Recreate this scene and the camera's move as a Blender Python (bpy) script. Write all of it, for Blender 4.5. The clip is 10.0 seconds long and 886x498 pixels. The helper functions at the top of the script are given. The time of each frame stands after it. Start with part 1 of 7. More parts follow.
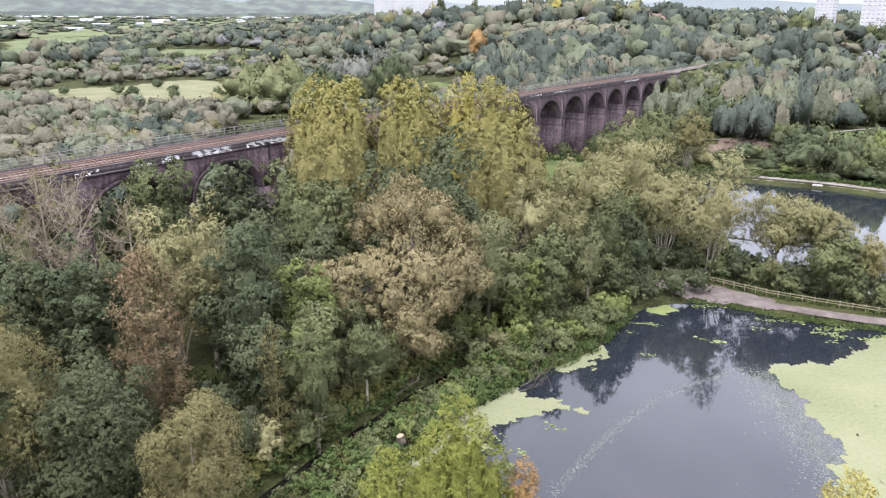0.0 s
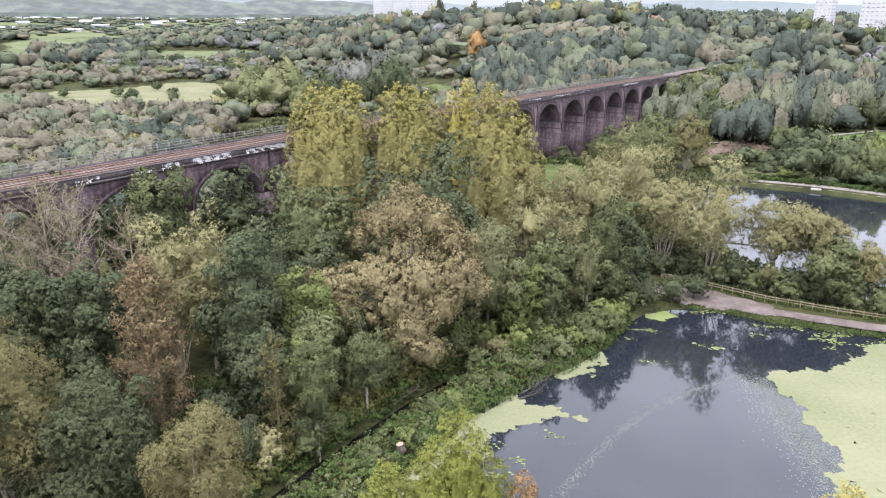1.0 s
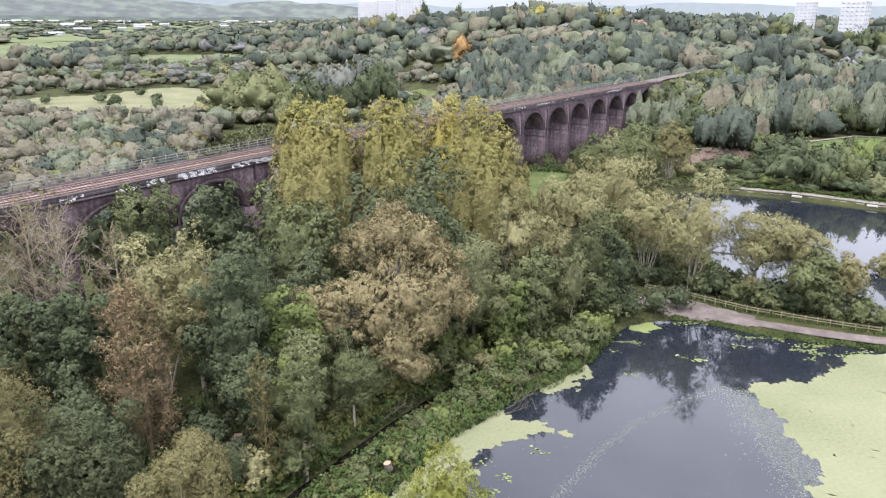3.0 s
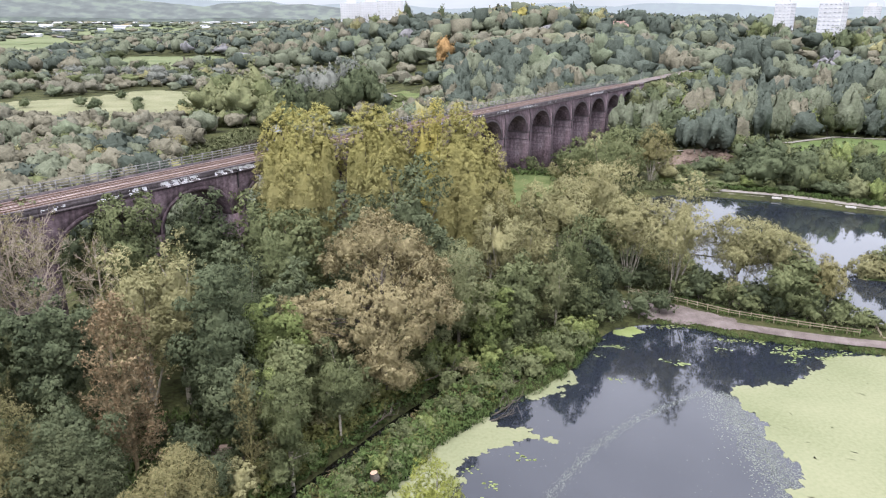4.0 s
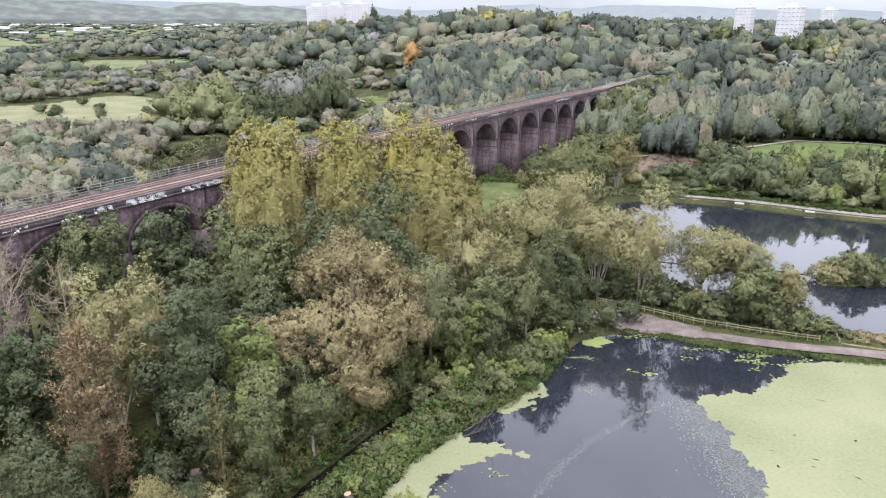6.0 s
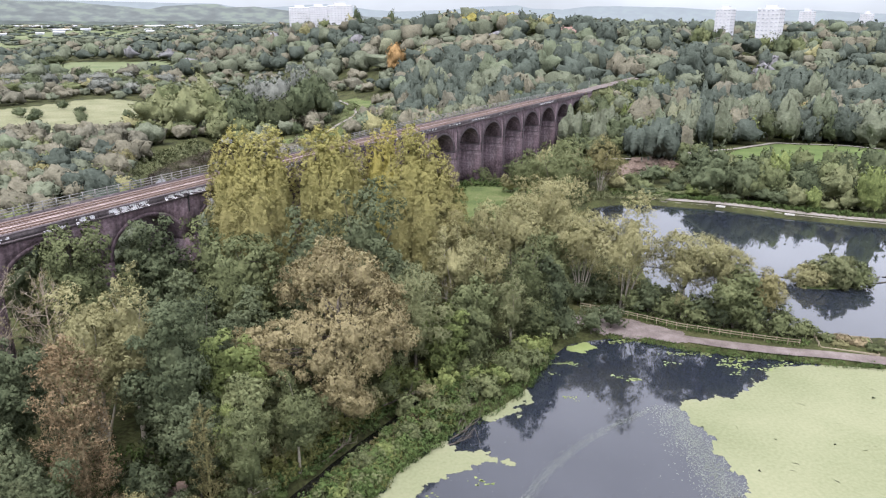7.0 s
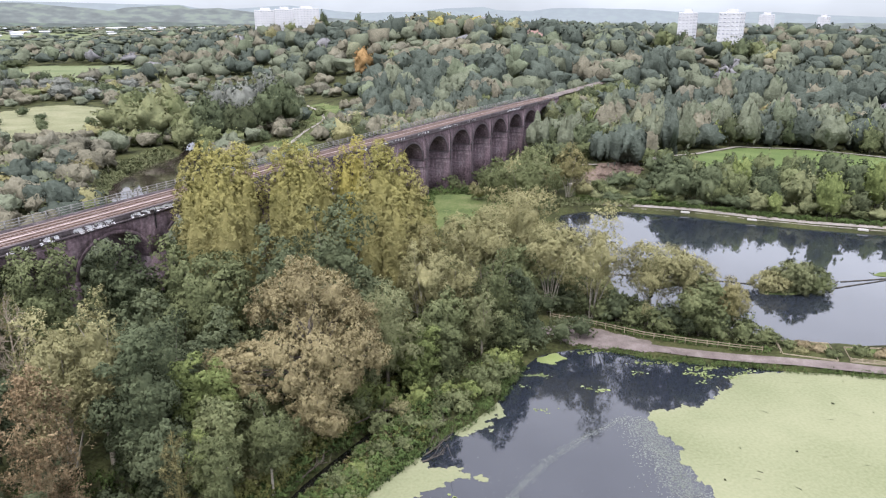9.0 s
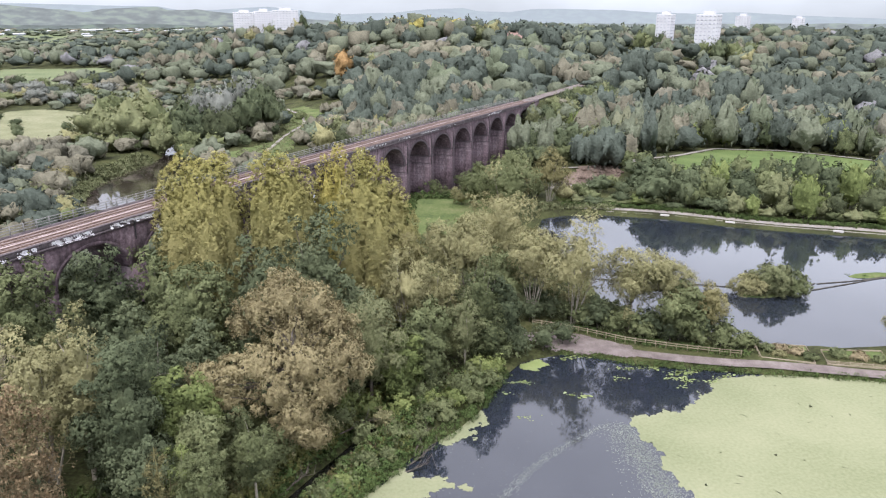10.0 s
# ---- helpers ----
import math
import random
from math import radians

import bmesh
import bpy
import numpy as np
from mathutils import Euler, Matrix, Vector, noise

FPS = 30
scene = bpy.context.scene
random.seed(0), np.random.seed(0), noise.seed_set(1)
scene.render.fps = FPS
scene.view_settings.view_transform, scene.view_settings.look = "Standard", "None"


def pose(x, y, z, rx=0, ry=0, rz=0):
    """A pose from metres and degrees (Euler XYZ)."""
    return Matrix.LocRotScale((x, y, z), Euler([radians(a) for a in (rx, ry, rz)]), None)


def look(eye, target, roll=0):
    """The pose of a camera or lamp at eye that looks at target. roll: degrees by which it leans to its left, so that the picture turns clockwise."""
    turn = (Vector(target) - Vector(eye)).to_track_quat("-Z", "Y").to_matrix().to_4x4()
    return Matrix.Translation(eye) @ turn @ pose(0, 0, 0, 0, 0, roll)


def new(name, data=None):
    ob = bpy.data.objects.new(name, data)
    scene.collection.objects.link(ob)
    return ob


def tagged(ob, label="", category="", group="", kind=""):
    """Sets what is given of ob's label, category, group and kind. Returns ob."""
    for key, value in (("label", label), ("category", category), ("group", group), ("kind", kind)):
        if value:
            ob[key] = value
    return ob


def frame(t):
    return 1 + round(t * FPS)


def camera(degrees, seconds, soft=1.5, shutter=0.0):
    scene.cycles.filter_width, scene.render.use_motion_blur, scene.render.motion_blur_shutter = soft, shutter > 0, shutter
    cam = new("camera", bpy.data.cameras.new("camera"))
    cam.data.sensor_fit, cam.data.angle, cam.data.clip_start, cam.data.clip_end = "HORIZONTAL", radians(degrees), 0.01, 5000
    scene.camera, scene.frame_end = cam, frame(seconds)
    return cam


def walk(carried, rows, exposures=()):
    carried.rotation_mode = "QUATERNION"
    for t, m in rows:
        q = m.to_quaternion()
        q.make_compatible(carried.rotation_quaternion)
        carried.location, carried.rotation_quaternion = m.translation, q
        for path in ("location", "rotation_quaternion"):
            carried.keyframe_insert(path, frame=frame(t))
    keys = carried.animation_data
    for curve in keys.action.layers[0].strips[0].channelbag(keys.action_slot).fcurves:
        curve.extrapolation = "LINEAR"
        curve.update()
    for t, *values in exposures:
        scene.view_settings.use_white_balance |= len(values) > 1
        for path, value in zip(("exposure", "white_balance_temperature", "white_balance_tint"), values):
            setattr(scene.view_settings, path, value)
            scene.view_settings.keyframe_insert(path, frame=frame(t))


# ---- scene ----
cam = camera(64.2, 10.0, soft=1.2)
PATH = [
    (0, (0.122, -0.11, 44.708), (0.122, 1.793, 44.09), 0.1),
    (0.5, (0.085, -0.106, 45.189), (0.086, 1.796, 44.572), 0.1),
    (1, (0.086, -0.17, 45.698), (0.088, 1.733, 45.082), 0.1),
    (1.5, (0.111, -0.106, 46.213), (0.114, 1.797, 45.598), 0.1),
    (2, (0.173, -0.146, 46.757), (0.177, 1.757, 46.142), 0.1),
    (2.5, (0.172, -0.223, 47.28), (0.191, 1.681, 46.667), 0.1),
    (4, (0.173, -0.25, 48.859), (0.257, 1.653, 48.249), 0.0),
    (4.5, (0.152, -0.192, 49.41), (0.257, 1.709, 48.8), -0.0),
    (5, (0.148, -0.172, 49.926), (0.275, 1.729, 49.317), -0.0),
    (5.5, (0.118, -0.174, 50.491), (0.266, 1.726, 49.883), -0.0),
    (7, (0.136, -0.276, 52.301), (0.348, 1.619, 51.696), -0.0),
    (7.5, (0.137, -0.257, 52.862), (0.37, 1.635, 52.258), -0.0),
    (8, (0.163, -0.262, 53.433), (0.417, 1.628, 52.83), -0.0),
    (8.5, (0.146, -0.249, 54.013), (0.421, 1.638, 53.411), -0.0),
    (9, (0.106, -0.287, 54.662), (0.402, 1.597, 54.06), -0.0),
    (9.5, (0.092, -0.263, 55.357), (0.412, 1.618, 54.757), -0.1),
    (10, (0.095, -0.221, 55.968), (0.441, 1.655, 55.368), -0.1),
]
walk(cam, [(t, look(eye, target, roll)) for t, eye, target, roll in PATH], [(0, 0.16), (5, 0.08), (10, -0.02)])

# ---- light: a bright overcast sky and a very soft sun ----
world = bpy.data.worlds.new("overcast_sky")
scene.world = world
world.use_nodes = True
wn, wl = world.node_tree.nodes, world.node_tree.links
wn.clear()
w_out = wn.new("ShaderNodeOutputWorld")
w_bg = wn.new("ShaderNodeBackground")
w_sky = wn.new("ShaderNodeTexSky")
w_sky.sky_type = "NISHITA"
w_sky.sun_disc = False
w_sky.sun_elevation, w_sky.sun_rotation = radians(60), radians(200)
w_sky.dust_density, w_sky.air_density = 4.0, 1.0
w_tc = wn.new("ShaderNodeTexCoord")
w_sep = wn.new("ShaderNodeSeparateXYZ")
w_ramp = wn.new("ShaderNodeValToRGB")
w_ramp.color_ramp.elements[0].position = 0.0
w_ramp.color_ramp.elements[0].color = (0.29, 0.312, 0.352, 1)
w_ramp.color_ramp.elements[1].position = 0.75
w_ramp.color_ramp.elements[1].color = (0.965, 0.965, 1.115, 1)
w_mid = w_ramp.color_ramp.elements.new(0.28)
w_mid.color = (0.80, 0.83, 0.96, 1)
w_noise = wn.new("ShaderNodeTexNoise")
w_noise.inputs["Scale"].default_value = 3.2
w_noise.inputs["Detail"].default_value = 5.0
w_map = wn.new("ShaderNodeMapping")
w_map.inputs["Scale"].default_value = (1.0, 1.0, 2.2)
w_cr = wn.new("ShaderNodeMapRange")
w_cr.inputs["From Min"].default_value, w_cr.inputs["From Max"].default_value = 0.32, 0.68
w_cr.inputs["To Min"].default_value, w_cr.inputs["To Max"].default_value = 0.80, 1.22
w_mul = wn.new("ShaderNodeMixRGB")
w_mul.blend_type = "MULTIPLY"
w_mul.inputs[0].default_value = 1.0
w_mix = wn.new("ShaderNodeMixRGB")
w_mix.inputs[0].default_value = 0.93
SKY = 0.118
w_up = wn.new("ShaderNodeMixRGB")
w_up.blend_type = "MULTIPLY"
w_up.inputs[0].default_value = 1.0
w_up.inputs[2].default_value = (21.0, 21.0, 21.0, 1)
wl.new(w_tc.outputs["Generated"], w_sep.inputs[0])
wl.new(w_sep.outputs["Z"], w_ramp.inputs[0])
wl.new(w_tc.outputs["Generated"], w_map.inputs[0])
wl.new(w_map.outputs[0], w_noise.inputs["Vector"])
wl.new(w_noise.outputs[0], w_cr.inputs["Value"])
wl.new(w_ramp.outputs[0], w_mul.inputs[1])
wl.new(w_cr.outputs[0], w_mul.inputs[2])
wl.new(w_mul.outputs[0], w_up.inputs[1])
wl.new(w_sky.outputs[0], w_mix.inputs[1])
wl.new(w_up.outputs[0], w_mix.inputs[2])
wl.new(w_mix.outputs[0], w_bg.inputs["Color"])
w_bg.inputs["Strength"].default_value = SKY
wl.new(w_bg.outputs[0], w_out.inputs[0])
sun = new("sun", bpy.data.lights.new("sun", "SUN"))
sun.data.energy, sun.data.angle, sun.data.color = 3.3, radians(15), (1.0, 0.96, 1.0)
sun.matrix_world = look((-45, -118, 220), (0, 0, 0))

rng = np.random.default_rng(7)


# ---- materials ----
def mat(name, colours, scale=0.5, rough=0.85, bump=0.3, fine=8.0, metal=0.0, spec=0.3, island=0.0, objrand=0.0, translucent=0.0, coords="Object", bdist=0.05):
    """Colours blended by two scales of noise; island: share of a random pick per loose piece; objrand: per object."""
    m = bpy.data.materials.new(name)
    m.use_nodes = True
    n, l = m.node_tree.nodes, m.node_tree.links
    b = n["Principled BSDF"]
    b.inputs["Roughness"].default_value = rough
    b.inputs["Metallic"].default_value = metal
    b.inputs["Specular IOR Level"].default_value = spec
    tc = n.new("ShaderNodeTexCoord")
    big, small = n.new("ShaderNodeTexNoise"), n.new("ShaderNodeTexNoise")
    big.inputs["Scale"].default_value, small.inputs["Scale"].default_value = scale, scale * fine
    big.inputs["Detail"].default_value, small.inputs["Detail"].default_value = 4, 3
    for t in (big, small):
        l.new(tc.outputs[coords], t.inputs["Vector"])
    mixv = n.new("ShaderNodeMath")
    mixv.operation = "MULTIPLY_ADD"
    mixv.inputs[1].default_value = 0.45
    l.new(small.outputs[0], mixv.inputs[0])
    half = n.new("ShaderNodeMath")
    half.operation = "MULTIPLY"
    half.inputs[1].default_value = 0.55
    l.new(big.outputs[0], half.inputs[0])
    l.new(half.outputs[0], mixv.inputs[2])
    spread = n.new("ShaderNodeMapRange")
    spread.inputs["From Min"].default_value, spread.inputs["From Max"].default_value = 0.3, 0.7
    l.new(mixv.outputs[0], spread.inputs["Value"])
    value = spread.outputs[0]
    if island or objrand:
        geo, info = n.new("ShaderNodeNewGeometry"), n.new("ShaderNodeObjectInfo")
        for src, k in ((geo.outputs["Random Per Island"], island), (info.outputs["Random"], objrand)):
            if k:
                mx = n.new("ShaderNodeMix")
                mx.inputs[0].default_value = k
                l.new(value, mx.inputs[2])
                l.new(src, mx.inputs[3])
                value = mx.outputs[0]
    ramp = n.new("ShaderNodeValToRGB")
    el = ramp.color_ramp.elements
    while len(el) < len(colours):
        el.new(0.5)
    for i, c in enumerate(colours):
        el[i].position = 0.12 + 0.76 * i / max(1, len(colours) - 1)
        el[i].color = (*c, 1)
    l.new(value, ramp.inputs[0])
    l.new(ramp.outputs[0], b.inputs["Base Color"])
    if bump:
        bp = n.new("ShaderNodeBump")
        bp.inputs["Strength"].default_value, bp.inputs["Distance"].default_value = bump, bdist
        l.new(small.outputs[0], bp.inputs["Height"])
        l.new(bp.outputs[0], b.inputs["Normal"])
    if translucent:
        tr, ms = n.new("ShaderNodeBsdfTranslucent"), n.new("ShaderNodeMixShader")
        ms.inputs[0].default_value = translucent
        l.new(ramp.outputs[0], tr.inputs[0])
        l.new(b.outputs[0], ms.inputs[1])
        l.new(tr.outputs[0], ms.inputs[2])
        l.new(ms.outputs[0], n["Material Output"].inputs[0])
    return m


def leafmat(name, a, b, c, objrand=0.25, translucent=0.08, island=0.22):
    a, b, c = ([v * w for v, w in zip(col, (1.14, 1.10, 1.18))] for col in (a, b, c))
    return mat(name, (tuple(0.52 * v for v in a), b, tuple(0.35 * p + 0.65 * v for p, v in zip(b, c))), scale=0.22, rough=0.8, bump=0.75, fine=9, bdist=0.22, spec=0.03, island=island, objrand=objrand, translucent=translucent)


LEAF = {
    "poplar": leafmat("poplar_leaf", (0.335, 0.335, 0.135), (0.238, 0.228, 0.092), (0.29, 0.270, 0.112), island=0.08),
    "yellow": leafmat("yellow_leaf", (0.26, 0.245, 0.075), (0.33, 0.305, 0.092), (0.41, 0.365, 0.11)),
    "dark": leafmat("dark_green_leaf", (0.041, 0.057, 0.032), (0.085, 0.106, 0.055), (0.142, 0.162, 0.084)),
    "mid": leafmat("mid_green_leaf", (0.056, 0.075, 0.037), (0.122, 0.144, 0.065), (0.203, 0.220, 0.10)),
    "bright": leafmat("bright_green_leaf", (0.085, 0.115, 0.043), (0.152, 0.19, 0.065), (0.235, 0.26, 0.09)),
    "lime": leafmat("lime_leaf", (0.125, 0.148, 0.038), (0.20, 0.225, 0.055), (0.29, 0.31, 0.08)),
    "pale": leafmat("pale_green_leaf", (0.092, 0.108, 0.052), (0.150, 0.168, 0.080), (0.235, 0.245, 0.125)),
    "willow": leafmat("willow_leaf", (0.175, 0.152, 0.08), (0.275, 0.246, 0.126), (0.385, 0.352, 0.20)),
    "olive": leafmat("olive_leaf", (0.150, 0.153, 0.072), (0.238, 0.236, 0.112), (0.320, 0.308, 0.158)),
    "beige": leafmat("beige_leaf", (0.094, 0.092, 0.044), (0.180, 0.172, 0.076), (0.270, 0.256, 0.122)),
    "blue": leafmat("blue_green_leaf", (0.040, 0.051, 0.027), (0.070, 0.084, 0.042), (0.120, 0.134, 0.068)),
    "brown": leafmat("brown_twig", (0.115, 0.098, 0.056), (0.215, 0.184, 0.104), (0.335, 0.288, 0.168), translucent=0.05),
    "grey": leafmat("grey_twig", (0.18, 0.155, 0.112), (0.30, 0.265, 0.192), (0.42, 0.38, 0.287), translucent=0.05),
    "orange": leafmat("orange_leaf", (0.215, 0.145, 0.06), (0.30, 0.20, 0.085), (0.37, 0.255, 0.115)),
    "silver": leafmat("silver_leaf", (0.105, 0.120, 0.095), (0.165, 0.180, 0.145), (0.245, 0.258, 0.215)),
}


def autumn_top(m, colour, low, high):
    """Leaves turn towards the crown's tip, unevenly."""
    n, l = m.node_tree.nodes, m.node_tree.links
    base = n["Principled BSDF"].inputs["Base Color"].links[0].from_socket
    tc, sep, no, add, mr, mix = (n.new("ShaderNode" + k) for k in ("TexCoord", "SeparateXYZ", "TexNoise", "Math", "MapRange", "MixRGB"))
    no.inputs["Scale"].default_value = 0.35
    l.new(tc.outputs["Object"], sep.inputs[0])
    l.new(tc.outputs["Object"], no.inputs["Vector"])
    add.operation = "MULTIPLY_ADD"
    add.inputs[1].default_value = 10.0
    l.new(no.outputs[0], add.inputs[0])
    l.new(sep.outputs["Z"], add.inputs[2])
    mr.inputs["From Min"].default_value, mr.inputs["From Max"].default_value = low + 5, high + 5
    l.new(add.outputs[0], mr.inputs["Value"])
    mix.inputs[2].default_value = (*colour, 1)
    l.new(mr.outputs[0], mix.inputs[0])
    for link in list(base.links):
        l.new(mix.outputs[0], link.to_socket)
    l.new(base, mix.inputs[1])


autumn_top(LEAF["poplar"], (0.35, 0.325, 0.105), 18, 42)
# Far leaves: distance haze is put into the colour, raised towards blue.
HAZED_WOODS = [mat("far_" + k, [tuple(v * s * w for v, w in zip(c, (1.13, 1.05, 1.33))) for s in (0.78, 1.18, 1.66)], scale=0.06, rough=0.9, bump=0.9, fine=14, bdist=0.8, spec=0.0, island=0.08) for k, c in (
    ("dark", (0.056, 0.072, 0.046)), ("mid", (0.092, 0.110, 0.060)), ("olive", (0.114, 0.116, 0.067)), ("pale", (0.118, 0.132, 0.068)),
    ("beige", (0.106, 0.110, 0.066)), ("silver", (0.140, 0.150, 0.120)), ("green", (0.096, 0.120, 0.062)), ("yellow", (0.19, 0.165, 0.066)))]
BARK = mat("bark", ((0.045, 0.038, 0.030), (0.10, 0.085, 0.068), (0.17, 0.15, 0.125)), scale=3, rough=0.95, bump=0.6)
PALE_BARK = mat("pale_bark", ((0.18, 0.16, 0.13), (0.30, 0.27, 0.22), (0.42, 0.39, 0.34)), scale=3, rough=0.9, bump=0.5)
GROUND = mat("rough_ground", ((0.021, 0.021, 0.012), (0.038, 0.042, 0.018), (0.059, 0.066, 0.026), (0.084, 0.081, 0.038)), scale=0.12, rough=1.0, bump=0.8, fine=14, spec=0.1, bdist=0.3)
GRASS = mat("mown_grass", ((0.068, 0.100, 0.034), (0.094, 0.130, 0.044), (0.128, 0.160, 0.060)), scale=0.10, rough=1.0, bump=0.4, fine=20, spec=0.1)
PASTURE = mat("pasture", ((0.10, 0.125, 0.06), (0.135, 0.16, 0.08), (0.17, 0.185, 0.105)), scale=0.02, rough=1.0, bump=0.4, fine=20, spec=0.1)
ROUGH_GRASS = mat("rough_grass", ((0.058, 0.083, 0.031), (0.098, 0.126, 0.045), (0.150, 0.158, 0.074)), scale=0.15, rough=1.0, bump=0.6, fine=12, spec=0.1)
MEADOW = mat("dry_meadow", ((0.13, 0.14, 0.075), (0.18, 0.185, 0.105), (0.23, 0.225, 0.14)), scale=0.05, rough=1.0, bump=0.5, fine=16, spec=0.1)
GRAVEL = mat("path_gravel", ((0.108, 0.087, 0.08), (0.16, 0.134, 0.124), (0.225, 0.193, 0.18)), scale=0.5, rough=0.95, bump=0.5, fine=16, spec=0.2)
MUD = mat("bare_mud", ((0.14, 0.10, 0.08), (0.22, 0.165, 0.135), (0.30, 0.235, 0.20)), scale=0.4, rough=0.9, bump=0.5, fine=10)
STONE = mat("stone_edge", ((0.163, 0.143, 0.122), (0.245, 0.224, 0.197), (0.326, 0.306, 0.279)), scale=0.6, rough=0.9, bump=0.4, fine=9)
PALE_STONE = mat("pale_stone", ((0.350, 0.336, 0.315), (0.434, 0.420, 0.399), (0.504, 0.490, 0.476)), scale=1.2, rough=0.9, bump=0.3)
SAND = mat("sandstone_weir", ((0.06, 0.044, 0.034), (0.12, 0.088, 0.068), (0.21, 0.16, 0.13)), scale=0.25, rough=0.85, bump=0.5, fine=8)
TIMBER = mat("weathered_timber", ((0.18, 0.145, 0.10), (0.27, 0.225, 0.16), (0.37, 0.32, 0.24)), scale=2.5, rough=0.9, bump=0.4, objrand=0.3)
DARK_TIMBER = mat("dark_timber", ((0.03, 0.028, 0.024), (0.06, 0.055, 0.045), (0.10, 0.09, 0.075)), scale=2.0, rough=0.8, bump=0.4)
BALLAST = mat("track_ballast", ((0.205, 0.158, 0.148), (0.31, 0.248, 0.235), (0.42, 0.35, 0.335)), scale=0.35, rough=1.0, bump=0.7, fine=20, spec=0.15)
OLD_BALLAST = mat("old_ballast", ((0.12, 0.105, 0.098), (0.185, 0.165, 0.155), (0.26, 0.235, 0.22)), scale=0.2, rough=1.0, bump=0.5, fine=20, spec=0.1)
SLEEPER = mat("brown_sleeper", ((0.115, 0.084, 0.072), (0.17, 0.128, 0.112), (0.24, 0.188, 0.168)), scale=1.2, rough=0.95, bump=0.4, island=0.4)
RAIL = mat("rusty_rail", ((0.11, 0.07, 0.055), (0.16, 0.105, 0.082), (0.22, 0.155, 0.125)), scale=1.0, rough=0.6, bump=0.2, metal=0.4)
STEEL = mat("grey_steel", ((0.14, 0.14, 0.135), (0.20, 0.20, 0.19), (0.27, 0.265, 0.25)), scale=2.0, rough=0.6, bump=0.1, metal=0.3)
IRON = mat("black_iron", ((0.012, 0.012, 0.013), (0.022, 0.022, 0.024), (0.04, 0.038, 0.038)), scale=2.0, rough=0.6, bump=0.2)
WHITE = mat("flaking_white_paint", ((0.20, 0.18, 0.18), (0.56, 0.55, 0.57), (0.68, 0.68, 0.70), (0.76, 0.76, 0.78)), scale=1.1, rough=0.85, bump=0.3)
RENDERED = mat("white_cladding", ((0.46, 0.465, 0.48), (0.53, 0.535, 0.55), (0.60, 0.605, 0.62)), scale=0.08, rough=0.8, bump=0.05)
GLASS = mat("window_glass", ((0.36, 0.38, 0.41), (0.43, 0.45, 0.48), (0.5, 0.52, 0.54)), scale=0.3, rough=0.15, bump=0, spec=0.5, objrand=0.5)
METAL_ROOF = mat("pale_shed_roof", ((0.30, 0.31, 0.33), (0.42, 0.43, 0.45), (0.56, 0.57, 0.59)), scale=0.05, rough=0.6, bump=0.1, objrand=0.5)
SHED_WALL = mat("shed_wall", ((0.35, 0.37, 0.40), (0.48, 0.50, 0.52), (0.6, 0.61, 0.62)), scale=0.05, rough=0.7, bump=0.1, objrand=0.6)
ROOF_TILE = mat("red_brown_roof", ((0.16, 0.10, 0.085), (0.24, 0.155, 0.13), (0.33, 0.23, 0.20)), scale=0.3, rough=0.9, bump=0.3, objrand=0.4)
HOUSE_BRICK = mat("house_brick", ((0.22, 0.14, 0.11), (0.32, 0.22, 0.17), (0.42, 0.31, 0.26)), scale=0.4, rough=0.9, bump=0.2, objrand=0.5)
CUT_WOOD = mat("cut_wood", ((0.34, 0.22, 0.15), (0.45, 0.31, 0.22), (0.54, 0.41, 0.31)), scale=2, rough=0.9, bump=0.3)
DUCKWEED = mat("duckweed", ((0.165, 0.182, 0.098), (0.205, 0.218, 0.126), (0.238, 0.245, 0.148)), scale=0.07, rough=0.9, bump=0.08, fine=30, spec=0.15, bdist=0.02)
SCUM = mat("floating_scum", ((0.15, 0.168, 0.14), (0.195, 0.215, 0.18), (0.25, 0.27, 0.225)), scale=0.5, rough=0.85, bump=0.2, island=0.4, spec=0.2)
LILY = mat("lily_pad", ((0.13, 0.17, 0.05), (0.19, 0.23, 0.08), (0.25, 0.285, 0.13)), scale=0.5, rough=0.7, bump=0.1, island=0.5)
HERB = leafmat("bank_herb", (0.040, 0.068, 0.024), (0.078, 0.118, 0.038), (0.135, 0.175, 0.062), objrand=0)
DEAD_LEAF = leafmat("withered_leaf", (0.165, 0.122, 0.066), (0.275, 0.210, 0.116), (0.38, 0.300, 0.172), objrand=0)
HERB_DRY = leafmat("dry_herb", (0.112, 0.090, 0.047), (0.185, 0.148, 0.081), (0.263, 0.217, 0.128), objrand=0)


